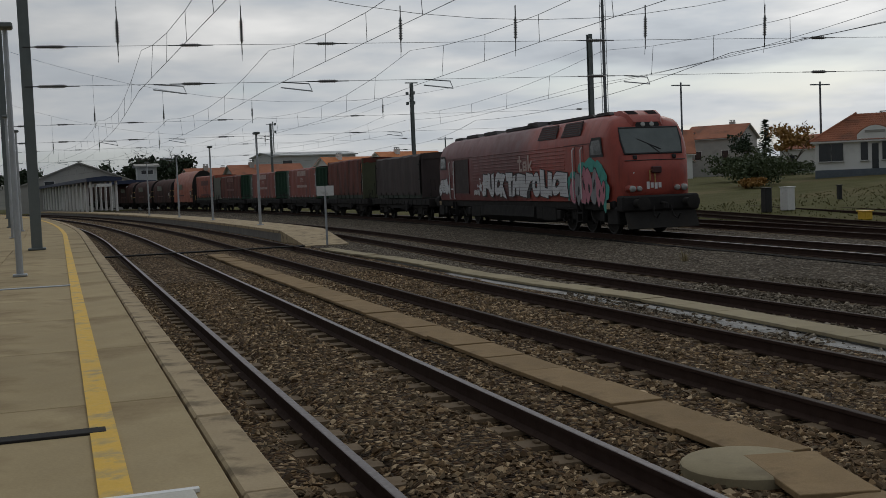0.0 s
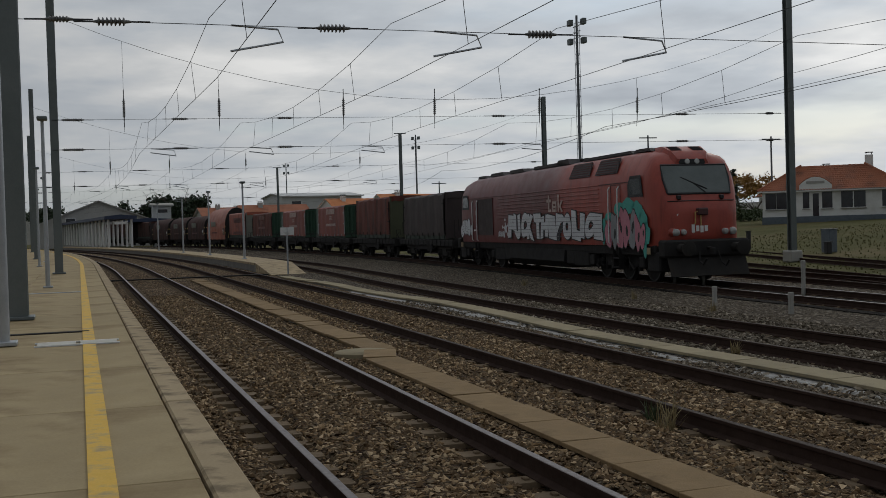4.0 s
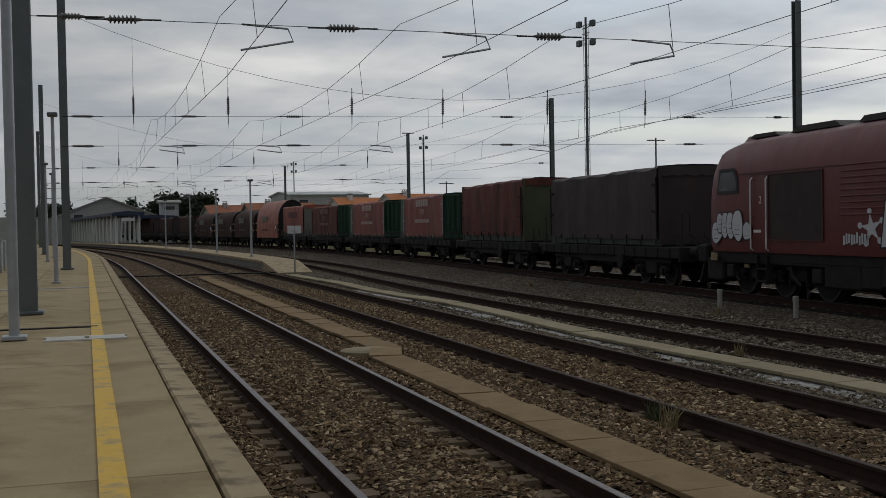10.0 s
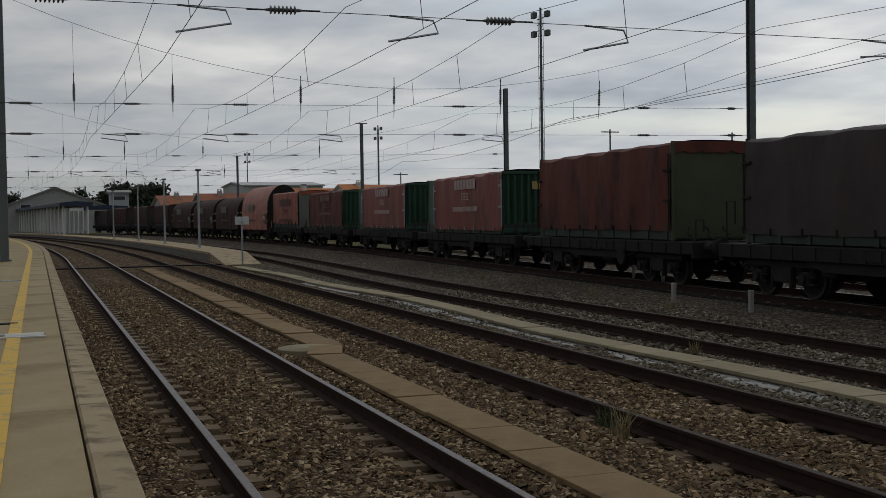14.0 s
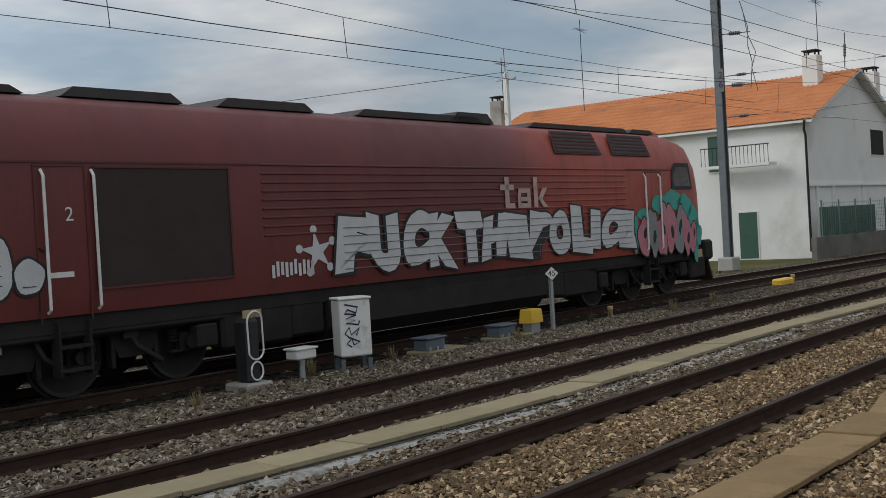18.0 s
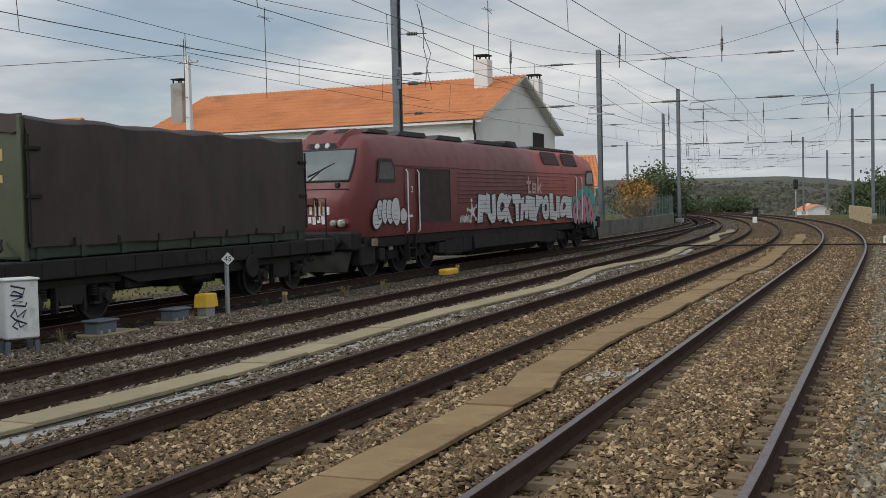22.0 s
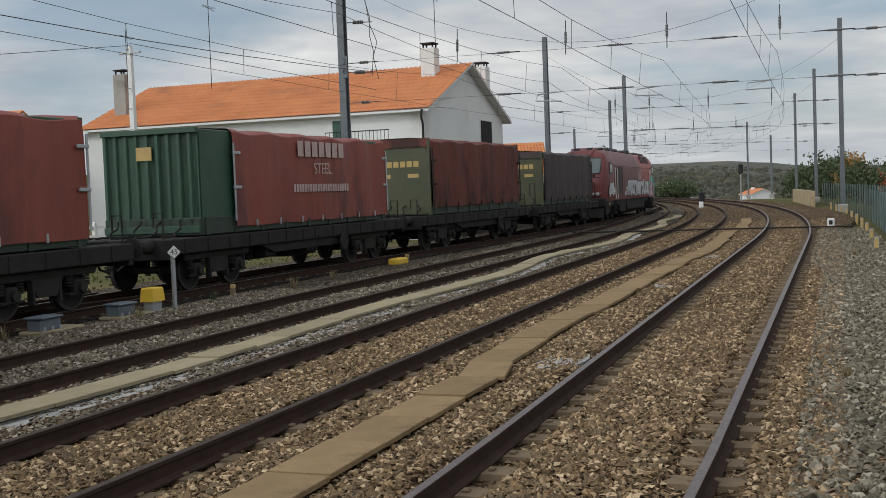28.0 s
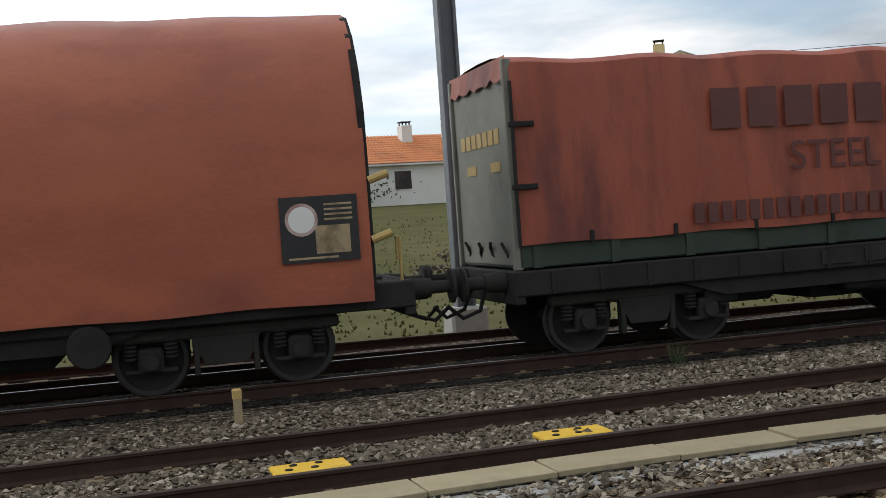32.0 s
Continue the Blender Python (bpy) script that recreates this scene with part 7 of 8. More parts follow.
def aerial(x, y, z, h=2.6, r=0.02):
    a = thing("tv_aerial", "thin rooftop television aerial", "aerial", "rooftop aerials")
    g = Geo()
    g.tube((x, y, z), (x, y, z + h), r, n=5)
    part("mast", g, M_GRIME, a)
    g = Geo()
    g.tube((x - 0.6, y, z + h * 0.9), (x + 0.6, y, z + h * 0.86), 0.012, n=4)
    for i in range(6):
        g.tube((x - 0.5 + i * 0.2, y - 0.22, z + h * 0.89), (x - 0.5 + i * 0.2, y + 0.22, z + h * 0.89), 0.008, n=4)
    part("elements", g, M_GRIME, a)


G_ = M_SHUTTER
house("long white rendered house with an orange tiled roof and green shutters", 55.1, 30.2, 13.3, 19.6, 6.55, 9.2, 0, M_STUCCO, M_TILE,
             wins=[("-x", -5.4, 5.2, 0.9, 1.7, G_), ("-x", 0.2, 5.2, 0.9, 1.3, G_), ("-x", 3.4, 5.2, 0.9, 1.3, G_), ("-x", 8.3, 5.2, 0.9, 1.3, M_WINGLASS), ("-x", 8.3, 2.2, 0.9, 1.4, M_WINGLASS), ("-x", 3.4, 2.2, 1.0, 1.4, G_), ("-y", 3.3, 5.6, 2.0, 1.3, M_GRIME), ("-y", -3.6, 1.9, 0.7, 1.0, M_GRIME), ("-x", -6.8, 1.2, 0.9, 2.2, G_)],
             chims=[(-1.6, -8.4, 0.75), (5.4, -9.0, 0.35), (-4.6, 8.8, 0.3, M_CONC)], z0=-0.35)
g = Geo()
g.pipe([(48.35, 20.28, 6.0), (48.3, 20.3, 5.6), (48.42, 20.28, 5.3), (48.42, 20.28, 0.0)], 0.06, 8)
solid("drainpipe", g, M_GRIME, "dark drainpipe at the corner of the white house", "drainpipe")
bal = thing("balcony", "small balcony with thin black railings on the house", "balcony")
g = Geo()
g.box((48.0, 23.4, 4.15), (0.9, 3.4, 0.14))
part("slab", g, M_STUCCO, bal)
for i in range(18):
    g = Geo()
    g.tube((47.6, 21.75 + i * 0.195, 4.2), (47.6, 21.75 + i * 0.195, 5.05), 0.014, n=4)
    part("baluster", g, M_GRIME, bal)
g = Geo()
g.tube((47.6, 21.7, 5.06), (47.6, 25.1, 5.06), 0.025, n=6)
part("handrail", g, M_GRIME, bal)
g = Geo()
g.box((54.6, 20.35, 3.05), (12.7, 0.14, 0.12))
for zx in (49.4, 51.5, 55.8, 60.6):
    g.box((zx, 20.36, 1.2), (0.3, 0.12, 3.6))
solid("wall_band", g, M_STUCCO, "plain white pilasters and string course on the gable wall", "wall trim")
aerial(55.0, 22.0, 8.6, 4.4)
aerial(51.0, 33.5, 8.0, 5.0)
aerial(50.5, 38.5, 8.0, 3.6)
house("small white house with a low orange tiled roof", 83.0, 29.5, 9.0, 10.0, 3.6, 6.0, 20, M_STUCCO, M_TILE, wins=[("-x", 1.0, 1.8, 1.2, 1.5, G_), ("-x", -2.6, 1.8, 1.0, 1.4, M_WINGLASS)], along="y", z0=-0.3)
house("grey outbuilding with an orange tiled roof behind the white house", 47.0, 49.0, 9.0, 11.0, 4.6, 7.0, 5, M_STUCCO_G, M_TILE, wins=[("-x", 0, 3.0, 1.0, 1.4, M_WINGLASS)], chims=[(-3.6, -4.2, -0.4)], tile=False)
house("yellow rendered house with a tall chimney and pale eaves", 37.9, 73.1, 14.2, 11.0, 6.3, 9.3, -29, M_STUCCO_Y, M_CONC, wins=[("-y", 1.0, 5.0, 1.0, 1.2, M_WINGLASS), ("-y", -2.5, 2.4, 1.4, 1.6, M_WHITE_P)], chims=[(-1.4, -3.6, 0.9)], tile=False)
house("small yellow house with a tiled roof", 62.6, 94.0, 4.2, 5.0, 3.6, 4.6, -25, M_STUCCO_Y, M_TILE_OLD, wins=[("-y", 0, 3.0, 1.0, 1.2, M_WINGLASS)])
house("white gabled house among bushes", 65.5, 92.5, 4.6, 6.0, 3.9, 5.9, -30, M_STUCCO, M_TILE_OLD, wins=[("-y", 0, 3.4, 0.9, 1.2, M_WINGLASS)])
house("low house with an orange tiled roof on the bank", 20.0, 78.0, 13.0, 9.0, 2.8, 4.8, 10, M_STUCCO, M_TILE, along="x", wins=[("-y", -3, 1.5, 1.2, 1.2, M_WINGLASS)], chims=[(-1.0, -1.0, 0.6), (2.4, -1.0, 0.8)])
for lab, x, y, wx, wy, e, r, rot, wm, rm in (
        ("cream house with a brown hipped roof on the hill", -8.0, 140.0, 9.0, 8.0, 3.0, 4.9, 12, M_STUCCO, M_SLATE),
        ("dark-roofed house on the rise", -11.0, 128.0, 11.0, 8.0, 2.6, 4.4, 5, M_STUCCO_G, M_SLATE),
        ("house with a reddish roof on the rise", 3.0, 122.0, 12.0, 8.0, 3.2, 5.2, -8, M_STUCCO, M_TILE_OLD),
        ("low dark house on the ridge", -34.0, 172.0, 10.0, 8.0, 1.0, 2.4, 14, M_STUCCO_G, M_SLATE),
        ("low dark house on the ridge", -46.0, 176.0, 11.0, 8.0, 0.8, 2.0, -6, M_STUCCO_G, M_SLATE),
        ("grey two-storey house beyond the field", -160.0, 103.0, 9.0, 8.0, 6.2, 8.2, 35, M_STUCCO_G, M_TILE_OLD),
        ("grey house with a weathered tiled roof", -166.0, 97.0, 10.0, 8.0, 5.0, 7.2, 20, M_STUCCO_G, M_TILE_OLD),
        ("pale house with a weathered tiled roof", -152.0, 116.0, 10.0, 8.0, 4.0, 6.0, 15, M_STUCCO, M_TILE_OLD),
        ("low shed with a pitched tiled roof", -158.0, 88.0, 12.0, 8.0, 2.6, 4.4, 10, M_STUCCO_G, M_TILE_OLD),
        ("long low building with a rusty tiled roof", -176.0, 70.0, 16.0, 8.0, 3.6, 5.6, -60, M_STUCCO_G, M_TILE_OLD),
        ("long white building with an old tiled roof and dark windows", -133.2, 72.4, 12.6, 8.0, 3.4, 6.2, 62.0, M_STUCCO, M_TILE_OLD),
        ("white gabled house beside the pines", -255.0, 36.0, 10.0, 8.0, 5.0, 7.5, 20, M_STUCCO, M_TILE_OLD),
        ("pinkish house with a weathered roof", -200.0, 28.0, 11.0, 9.0, 4.2, 6.6, -80, M_STUCCO_G, M_TILE_OLD),
        ("house with a weathered roof near the yard", -188.0, 34.0, 12.0, 8.0, 4.2, 6.6, -80, M_STUCCO_G, M_TILE_OLD),
        ("house with an orange tiled roof", -182.0, 57.0, 12.0, 8.0, 4.6, 6.9, -72, M_STUCCO, M_TILE),
        ("house with an orange tiled roof", -187.0, 48.0, 10.0, 8.0, 4.4, 6.9, -70, M_STUCCO, M_TILE),
        ("white house with a tiled roof at the platform's back", -120.0, -22.0, 10.0, 9.0, 6.0, 8.6, 40, M_STUCCO, M_TILE_OLD),
        ("white house with an orange roof down the line", 329.0, 27.1, 8.0, 7.0, 2.8, 4.2, 30, M_STUCCO, M_TILE),
        ("white house with an orange roof down the line", 286.7, 44.8, 7.0, 7.0, 3.4, 5.2, 60, M_STUCCO, M_TILE),
        ("white house with an orange roof behind the fence", 74.0, -9.5, 9.0, 9.0, 7.0, 9.4, 10, M_STUCCO, M_TILE)):
    house(lab, x, y, wx, wy, e, r, rot, wm, rm, wins=[("-y", -wx * 0.25, e * 0.55, 1.1, 1.3, M_WINGLASS), ("-y", wx * 0.25, e * 0.55, 1.1, 1.3, M_WINGLASS), ("+x", 0, e * 0.55, 1.1, 1.3, M_WINGLASS)], chims=[(wx * 0.2, 0.5, 0.5)], along="x" if wx > wy else "y", tile=math.hypot(x, y) < 140)
# small white station building across the yard
pairs = [(-5.7, 1.0), (-4.65, 1.0), (-2.4, 0.6), (-0.45, 0.95), (1.35, 1.05), (2.5, 1.05), (5.0, 1.0)]
stn = house("low white station house with a hipped roof and curved gable", -89.2, 72.1, 13.0, 7.0, 3.3, 5.5, 51, M_STUCCO, M_TILE_OLD, wins=[("-y", u, 2.05, w, 1.55, M_WINGLASS) for u, w in pairs] + [("-y", -1.5, 1.45, 0.55, 2.5, M_WINGLASS)], chims=[(3.4, 0.6, 0.9), (-0.6, 0.3, -0.1)], along="x", z0=1.25, hip=True)
g = Geo()
g.box((0, -3.56, 0.05), (13.1, 0.1, 0.9))
part("plinth", g, M_BLUEBOX, stn, "grey-blue painted plinth")
for u, w in pairs:
    g = Geo()
    g.box((u, -3.6, 2.98), (w + 0.1, 0.22, 0.08), 0.01)
    g.box((u, -3.58, 1.18), (w + 0.16, 0.16, 0.07), 0.01)
    part("window_ledge", g, M_CONC, stn)
g = Geo()
curve = [(-3.0, 3.0), (-3.0, 3.5)] + [(-1.5 + 1.5 * math.cos(a), 3.5 + 0.8 * math.sin(a) ** 2) for a in [math.pi * (1 - k / 12) for k in range(1, 12)]] + [(0.0, 3.5), (0.0, 3.0)]
g.plate([(u, -3.62, z) for u, z in curve], (0, -1, 0), 0.25)
part("gable", g, M_STUCCO, stn, "small curved white gable")
g = Geo()
g.pipe([(u, -3.75, z + 0.05) for u, z in curve[1:-1]], 0.07, 6)
part("gable_coping", g, M_TILE_OLD, stn)
g = Geo()
g.box((-1.5, -3.9, 3.78), (1.7, 0.04, 0.22), 0.02)
part("name_board", g, M_CONC, stn)
# big shed, warehouse and white block in the distance
house("big grey railway shed with a shallow gabled roof", -222.0, 5.1, 34.0, 21.0, 4.2, 8.2, 0, M_STUCCO_G, M_CONC, tile=False, along="x", wins=[("+x", -5, 4.6, 1.6, 1.0, M_WINGLASS), ("+x", 5, 4.6, 1.6, 1.0, M_WINGLASS)], z0=0.0)
house("long white metal warehouse", -233.0, 51.0, 14.0, 18.0, 9.0, 9.8, 8, M_SHED, M_SHED, tile=False, wins=[("+x", -6, 7.6, 2, 0.7, M_WINGLASS)], z0=0.0)
house("tall white block beside the station", -188.0, 14.9, 4.0, 3.0, 7.0, 7.3, 0, M_SHED, M_CONC, tile=False, wins=[("+x", 0, 6.0, 1.8, 0.6, M_WINGLASS), ("+x", 0, 4.2, 1.8, 0.6, M_WINGLASS)], z0=-0.3)

# station canopies
for (xa, ya), (xb, yb), wd in (((-150.0, -19.0), (-104.0, -13.5), 6.5), ((-216.0, -0.5), (-142.0, 6.2), 4.0), ((-196.0, 12.4), (-180.0, 12.0), 7.4)):
    cn = thing("platform_canopy", "dark blue station canopy on rows of white columns", "canopy", "station canopies")
    g = Geo()
    g.loft([[(x, y - wd / 2, 3.9), (x, y + wd / 2, 3.9), (x, y + wd / 2, 4.3), (x, y, 4.5), (x, y - wd / 2, 4.3)] for x, y in ((xa, ya), ((xa + xb) / 2, (ya + yb) / 2), (xb, yb))])
    part("roof", g, M_CANOPY, cn)
    x = xa + 1
    while x < xb:
        for s in (-1, 1):
            y = ya + (yb - ya) * (x - xa) / (xb - xa) + s * wd * 0.36
            g = Geo()
            g.tube((x, y, 0.3), (x, y, 3.95), 0.15, n=8)
            part("column", g, M_WHITE_P, cn)
        x += 4.5
    g = Geo()
    g.box((xb + 0.1, yb, 3.4), (0.1, 1.6, 0.35))
    part("name_board", g, M_WHITE_P, cn)

# water tower on the rise
wt = thing("water_tower", "white concrete water tower on the hill", "water tower")
g = Geo()
g.lathe((-38.6, 168.0, ground_z(-38.6, 168) - 0.5), (0, 0, 1), [(0, 1.7), (5.6, 1.4), (6.0, 1.7), (6.6, 2.3), (8.6, 2.4), (8.7, 2.6), (8.9, 2.6), (9.4, 0.3)], 24)
part("tank", g, M_STUCCO, wt, smooth=True)
g = Geo()
g.box((-38.9, 165.9, ground_z(-38.6, 168) + 4.5), (1.0, 0.3, 3.6))
part("window_strip", g, M_WINGLASS, wt)

# hut with spray tags behind the train, red square board, points lever
ht = thing("trackside_hut", "small white trackside hut with black spray tags", "hut")
g = Geo()
g.box((-9.2, 26.0, 0.55), (2.3, 1.6, 1.7), 0.03)
part("body", g, M_WHITE_P, ht)
g = Geo()
g.box((-9.2, 26.0, 1.46), (2.5, 1.8, 0.12), 0.02)
part("roof", g, M_CONC, ht)
g = Geo()
for i in range(9):
    g.box((-10.0 + i * 0.16, 25.19, 1.05 + 0.1 * math.sin(i * 2.1)), (0.05, 0.012, 0.34 - 0.05 * (i % 3)))
part("spray_tag", g, M_GRAF_K, ht)
rs = thing("limit_board", "white square board with red border on a thin post", "sign")
g = Geo()
g.tube((-4.2, 23.5, -0.3), (-4.2, 23.5, 1.3), 0.025, n=6)
part("post", g, M_GALV, rs)
g = Geo()
g.box((-4.2, 23.45, 1.35), (0.5, 0.02, 0.5), 0.03)
part("board", g, M_WHITE_P, rs)
for s_, m_, o_ in ((0.40, M_RED, 0.012), (0.26, M_WHITE_P, 0.016), (0.14, M_RED, 0.02)):
    g = Geo()
    g.box((-4.2, 23.45 - o_, 1.35), (s_, 0.006, s_))
    part("square", g, m_, rs)

# equipment across the yard
for nm, lab, x, y, sx, sy, h, m_ in (("equipment_cabinet", "pale equipment cabinet beside the siding", -57.8, 36.5, 0.65, 0.5, 1.2, M_WHITE_P), ("equipment_cabinet", "grey-blue cabinet near the mast's foot", -47.4, 38.0, 0.72, 0.5, 1.2, M_BLUEBOX), ("dwarf_signal", "black dwarf signal beside the siding", -57.8, 35.2, 0.45, 0.4, 1.25, M_SIGNAL), ("yellow_box", "yellow equipment box beside the siding", -47.4, 32.3, 0.5, 0.4, 0.36, M_YELLOW_P), ("equipment_cabinet", "small black cabinet near the mast's foot", -46.5, 37.2, 0.32, 0.3, 0.6, M_SIGNAL), ("dwarf_signal", "small black dwarf signal in the grass", -61.6, 43.0, 0.25, 0.25, 0.8, M_SIGNAL)):
    t = thing(nm, lab, "cabinet")
    z0 = ground_z(x, y)
    g = Geo()
    g.box((x, y, z0 + h / 2), (sx, sy, h), 0.04)
    part("body", g, m_, t)
    g = Geo()
    g.box((x, y, z0 + h + 0.02), (sx + 0.06, sy + 0.06, 0.05), 0.015)
    part("lid", g, m_, t)
# second siding diverging in the grass
sd = thing("track", "grass-grown siding curving away across the field", "railway track", "parallel station tracks", kind="structure")
for off in (-0.87, 0.87):
    for base in (0.0, 5.0):
        g = Geo()
        g.loft([[(x, 24.5 + base + off - 0.30 * (x + 30) * (1 if base == 0 else 1.15) * 0.9 + a, z - 0.10) for a, z in RAIL] for x in [-110 + 4 * i for i in range(23)]])
        part("rail", g, M_RAIL_SIDE, sd)

# garden wall, mesh fence and gate pillar before the white house
gw = thing("garden_wall", "low dark weathered concrete boundary wall beside the line", "wall", kind="structure")
g = Geo()
xs = [44 + 2 * i for i in range(42)]
g.loft([[(x, max(18.3, track_y(4, x) + 2.4), -0.5), (x, max(18.3, track_y(4, x) + 2.4) + 0.22, -0.5), (x, max(18.3, track_y(4, x) + 2.4) + 0.22, 0.75), (x, max(18.3, track_y(4, x) + 2.4), 0.75)] for x in xs])
part("wall", g, M_WALL_DK, gw)
fe = thing("mesh_fence", "thin green wire mesh fence on steel posts", "fence")
for i in range(26):
    x = 45 + 2.0 * i
    y = max(18.3, track_y(4, x) + 2.4) + 0.11
    g = Geo()
    g.tube((x, y, 0.7), (x, y, 2.3), 0.03, n=6)
    part("post", g, M_FENCE, fe)
    g = Geo()
    y2 = max(18.3, track_y(4, x + 2) + 2.4) + 0.11
    for k in range(9):
        z = 0.8 + k * 0.17
        g.tube((x, y, z), (x + 2, y2, z), 0.008, n=4)
    for k in range(8):
        s = k / 8
        g.tube((x + 2 * s, y + (y2 - y) * s, 0.78), (x + 2 * s, y + (y2 - y) * s, 2.2), 0.006, n=4)
    part("mesh_panel", g, M_FENCE, fe)
gd = thing("garden_screen", "dark green screen panels along the garden", "fence")
for i in range(7):
    g = Geo()
    g.box((46.4 + i * 1.05, 18.9, 1.35), (1.0, 0.05, 1.3), 0.01)
    part("panel", g, M_SHUTTER, gd)
wr = thing("garden_railing", "white concrete garden railing and steps", "railing")
for i in range(5):
    g = Geo()
    g.box((37.0 + i * 1.6, 33.0, 0.55), (0.2, 0.2, 1.3), 0.02)
    part("post", g, M_STUCCO, wr)
for z in (0.55, 0.95):
    g = Geo()
    g.box((40.2, 33.0, z), (6.6, 0.1, 0.12))
    part("rail", g, M_STUCCO, wr)
g = Geo()
g.box((40.2, 32.9, 0.05), (7.0, 0.3, 0.5))
part("base", g, M_STUCCO, wr)
lp = thing("power_pole", "white concrete power pole with slung wires", "utility pole")
z0 = ground_z(40.5, 31.0)
g = Geo()
g.loft([[(40.5 + sx * w_, 31.0 + sy * w_, z0 + z_) for sx, sy in ((-1, -1), (1, -1), (1, 1), (-1, 1))] for z_, w_ in ((-0.3, 0.16), (9.3, 0.09))])
part("shaft", g, M_STUCCO, lp)
for i in range(7):
    g = Geo()
    g.box((40.33, 31.0, z0 + 2.0 + i * 0.9), (0.14, 0.04, 0.04))
    part("rung", g, M_GALV, lp)
g = Geo()
g.box((40.5, 31.0, z0 + 9.0), (0.12, 1.1, 0.1), 0.01)
part("crossarm", g, M_GALV, lp)
g = Geo()
g.pipe([(40.5, 31.0, 9.0), (30.0, 38.0, 7.6), (18.0, 48.0, 8.2)], 0.015, 4)
g.pipe([(40.5, 31.0, 9.1), (52.0, 24.0, 7.4), (70.0, 19.9, 7.0)], 0.015, 4)
part("cable", g, M_WIRE, lp)

# fence, wall, posts and duct on the near side down the line
gf = thing("panel_fence", "grey-green metal panel fence beside the line", "fence")
for i in range(32):
    x = 36 + 2.0 * i
    y = -0.75 + bend(x) * 0.55
    g = Geo()
    g.box((x, y, 0.2), (0.07, 0.07, 2.6), 0.01)
    part("post", g, M_FENCE, gf)
    for k in range(7):
        g = Geo()
        g.box((x + 0.2 + k * 0.27, y + 0.01, 0.15), (0.235, 0.03, 2.2), 0.006)
        part("slat", g, M_FENCE, gf)
cwl = thing("side_wall", "weathered concrete block wall beside the line", "wall", kind="structure")
g = Geo()
g.loft([[(x, 0.9 + bend(x) * 0.5, -0.8), (x, 1.15 + bend(x) * 0.5, -0.8), (x, 1.15 + bend(x) * 0.5, 0.95), (x, 0.9 + bend(x) * 0.5, 0.95)] for x in [88 + 3 * i for i in range(9)]])
part("wall", g, M_COPING, cwl)
for i in range(10):
    x = 33.0 + i * 5.2
    y = 0.1 + bend(x) * 0.55
    p = thing("kerb_post", "low concrete post painted yellow on one side", "post", "yellow-edged concrete posts")
    g = Geo()
    g.box((x, y, -0.35), (0.13, 0.13, 1.1), 0.015)
    part("shaft", g, M_CONC, p)
    g = Geo()
    g.box((x - 0.072, y, -0.1), (0.012, 0.11, 0.5))
    part("stripe", g, M_OCHRE, p)
dc = thing("cable_duct", "black ribbed cable duct lying along the ballast edge", "cable duct")
g = Geo()
ring = []
for i in range(90):
    x = 14 + i * 0.36
    ring.append([(x, track_y(1, x) - 2.95 + (0.12 + 0.012 * (i % 2)) * math.cos(a), -0.26 + (0.12 + 0.012 * (i % 2)) * math.sin(a)) for a in [k * math.pi / 4 for k in range(8)]])
g.loft(ring)
part("pipe", g, M_DUCT, dc)
nb = thing("number_stone", "small white numbered marker beside the duct", "marker")
g = Geo()
g.box((48.1, 1.75, 0.0), (0.2, 0.3, 0.45), 0.03)
part("stone", g, M_WHITE_P, nb)
g = Geo()
g.box((47.99, 1.75, 0.05), (0.012, 0.14, 0.18))
part("mark", g, M_GRIME, nb)
for x, y, h in ((104.0, 14.3, 0.6), (112.0, 11.4, 3.2)):
    s_ = thing("railway_signal", "black colour-light signal on a post by the line", "railway signal", "signals down the line")
    g = Geo()
    g.tube((x, y, -0.3), (x, y, h - 0.6), 0.07, n=8)
    part("post", g, M_GALV, s_)
    g = Geo()
    g.box((x, y, h), (0.3, 0.5, 1.0), 0.12)
    part("head", g, M_SIGNAL, s_)
    for dz in (-0.3, 0.3):
        g = Geo()
        g.lathe((x - 0.15, y, h + dz), (-1, 0, 0), [(0, 0.13), (0.16, 0.13), (0.16, 0.1), (0.02, 0.1)], 12)
        part("hood", g, M_SIGNAL, s_)
g = Geo()
g.box((91.0, 12.7, 0.05), (0.25, 0.35, 0.6), 0.03)
solid("white_post", g, M_WHITE_P, "white painted block beside the points", "marker")


# ---- plants ----
def leaves(n, c, r, size, seed, flat=0.0):
    """Loose leaf blades filling an uneven cloud of clumps."""
    rng = np.random.default_rng(seed)
    k = max(5, n // 90)
    cl = rng.normal(0, 0.42, (k, 3)) * np.array(r) + np.array(c)
    which = rng.integers(0, k, n)
    p = cl[which] + rng.normal(0, 0.2, (n, 3)) * np.array(r)
    a, b = rng.normal(0, 1, (n, 3)), rng.normal(0, 1, (n, 3))
    a /= np.linalg.norm(a, axis=1)[:, None]
    b -= (a * b).sum(1)[:, None] * a
    b /= np.linalg.norm(b, axis=1)[:, None]
    s = size * rng.uniform(0.6, 1.4, n)[:, None]
    v = np.stack([p - a * s, p - b * s * 0.5, p + a * s, p + b * s * 0.5], 1).reshape(-1, 3)
    g = Geo()
    g.v = [tuple(q) for q in v]
    g.f = [(4 * i, 4 * i + 1, 4 * i + 2, 4 * i + 3) for i in range(n)]
    return g


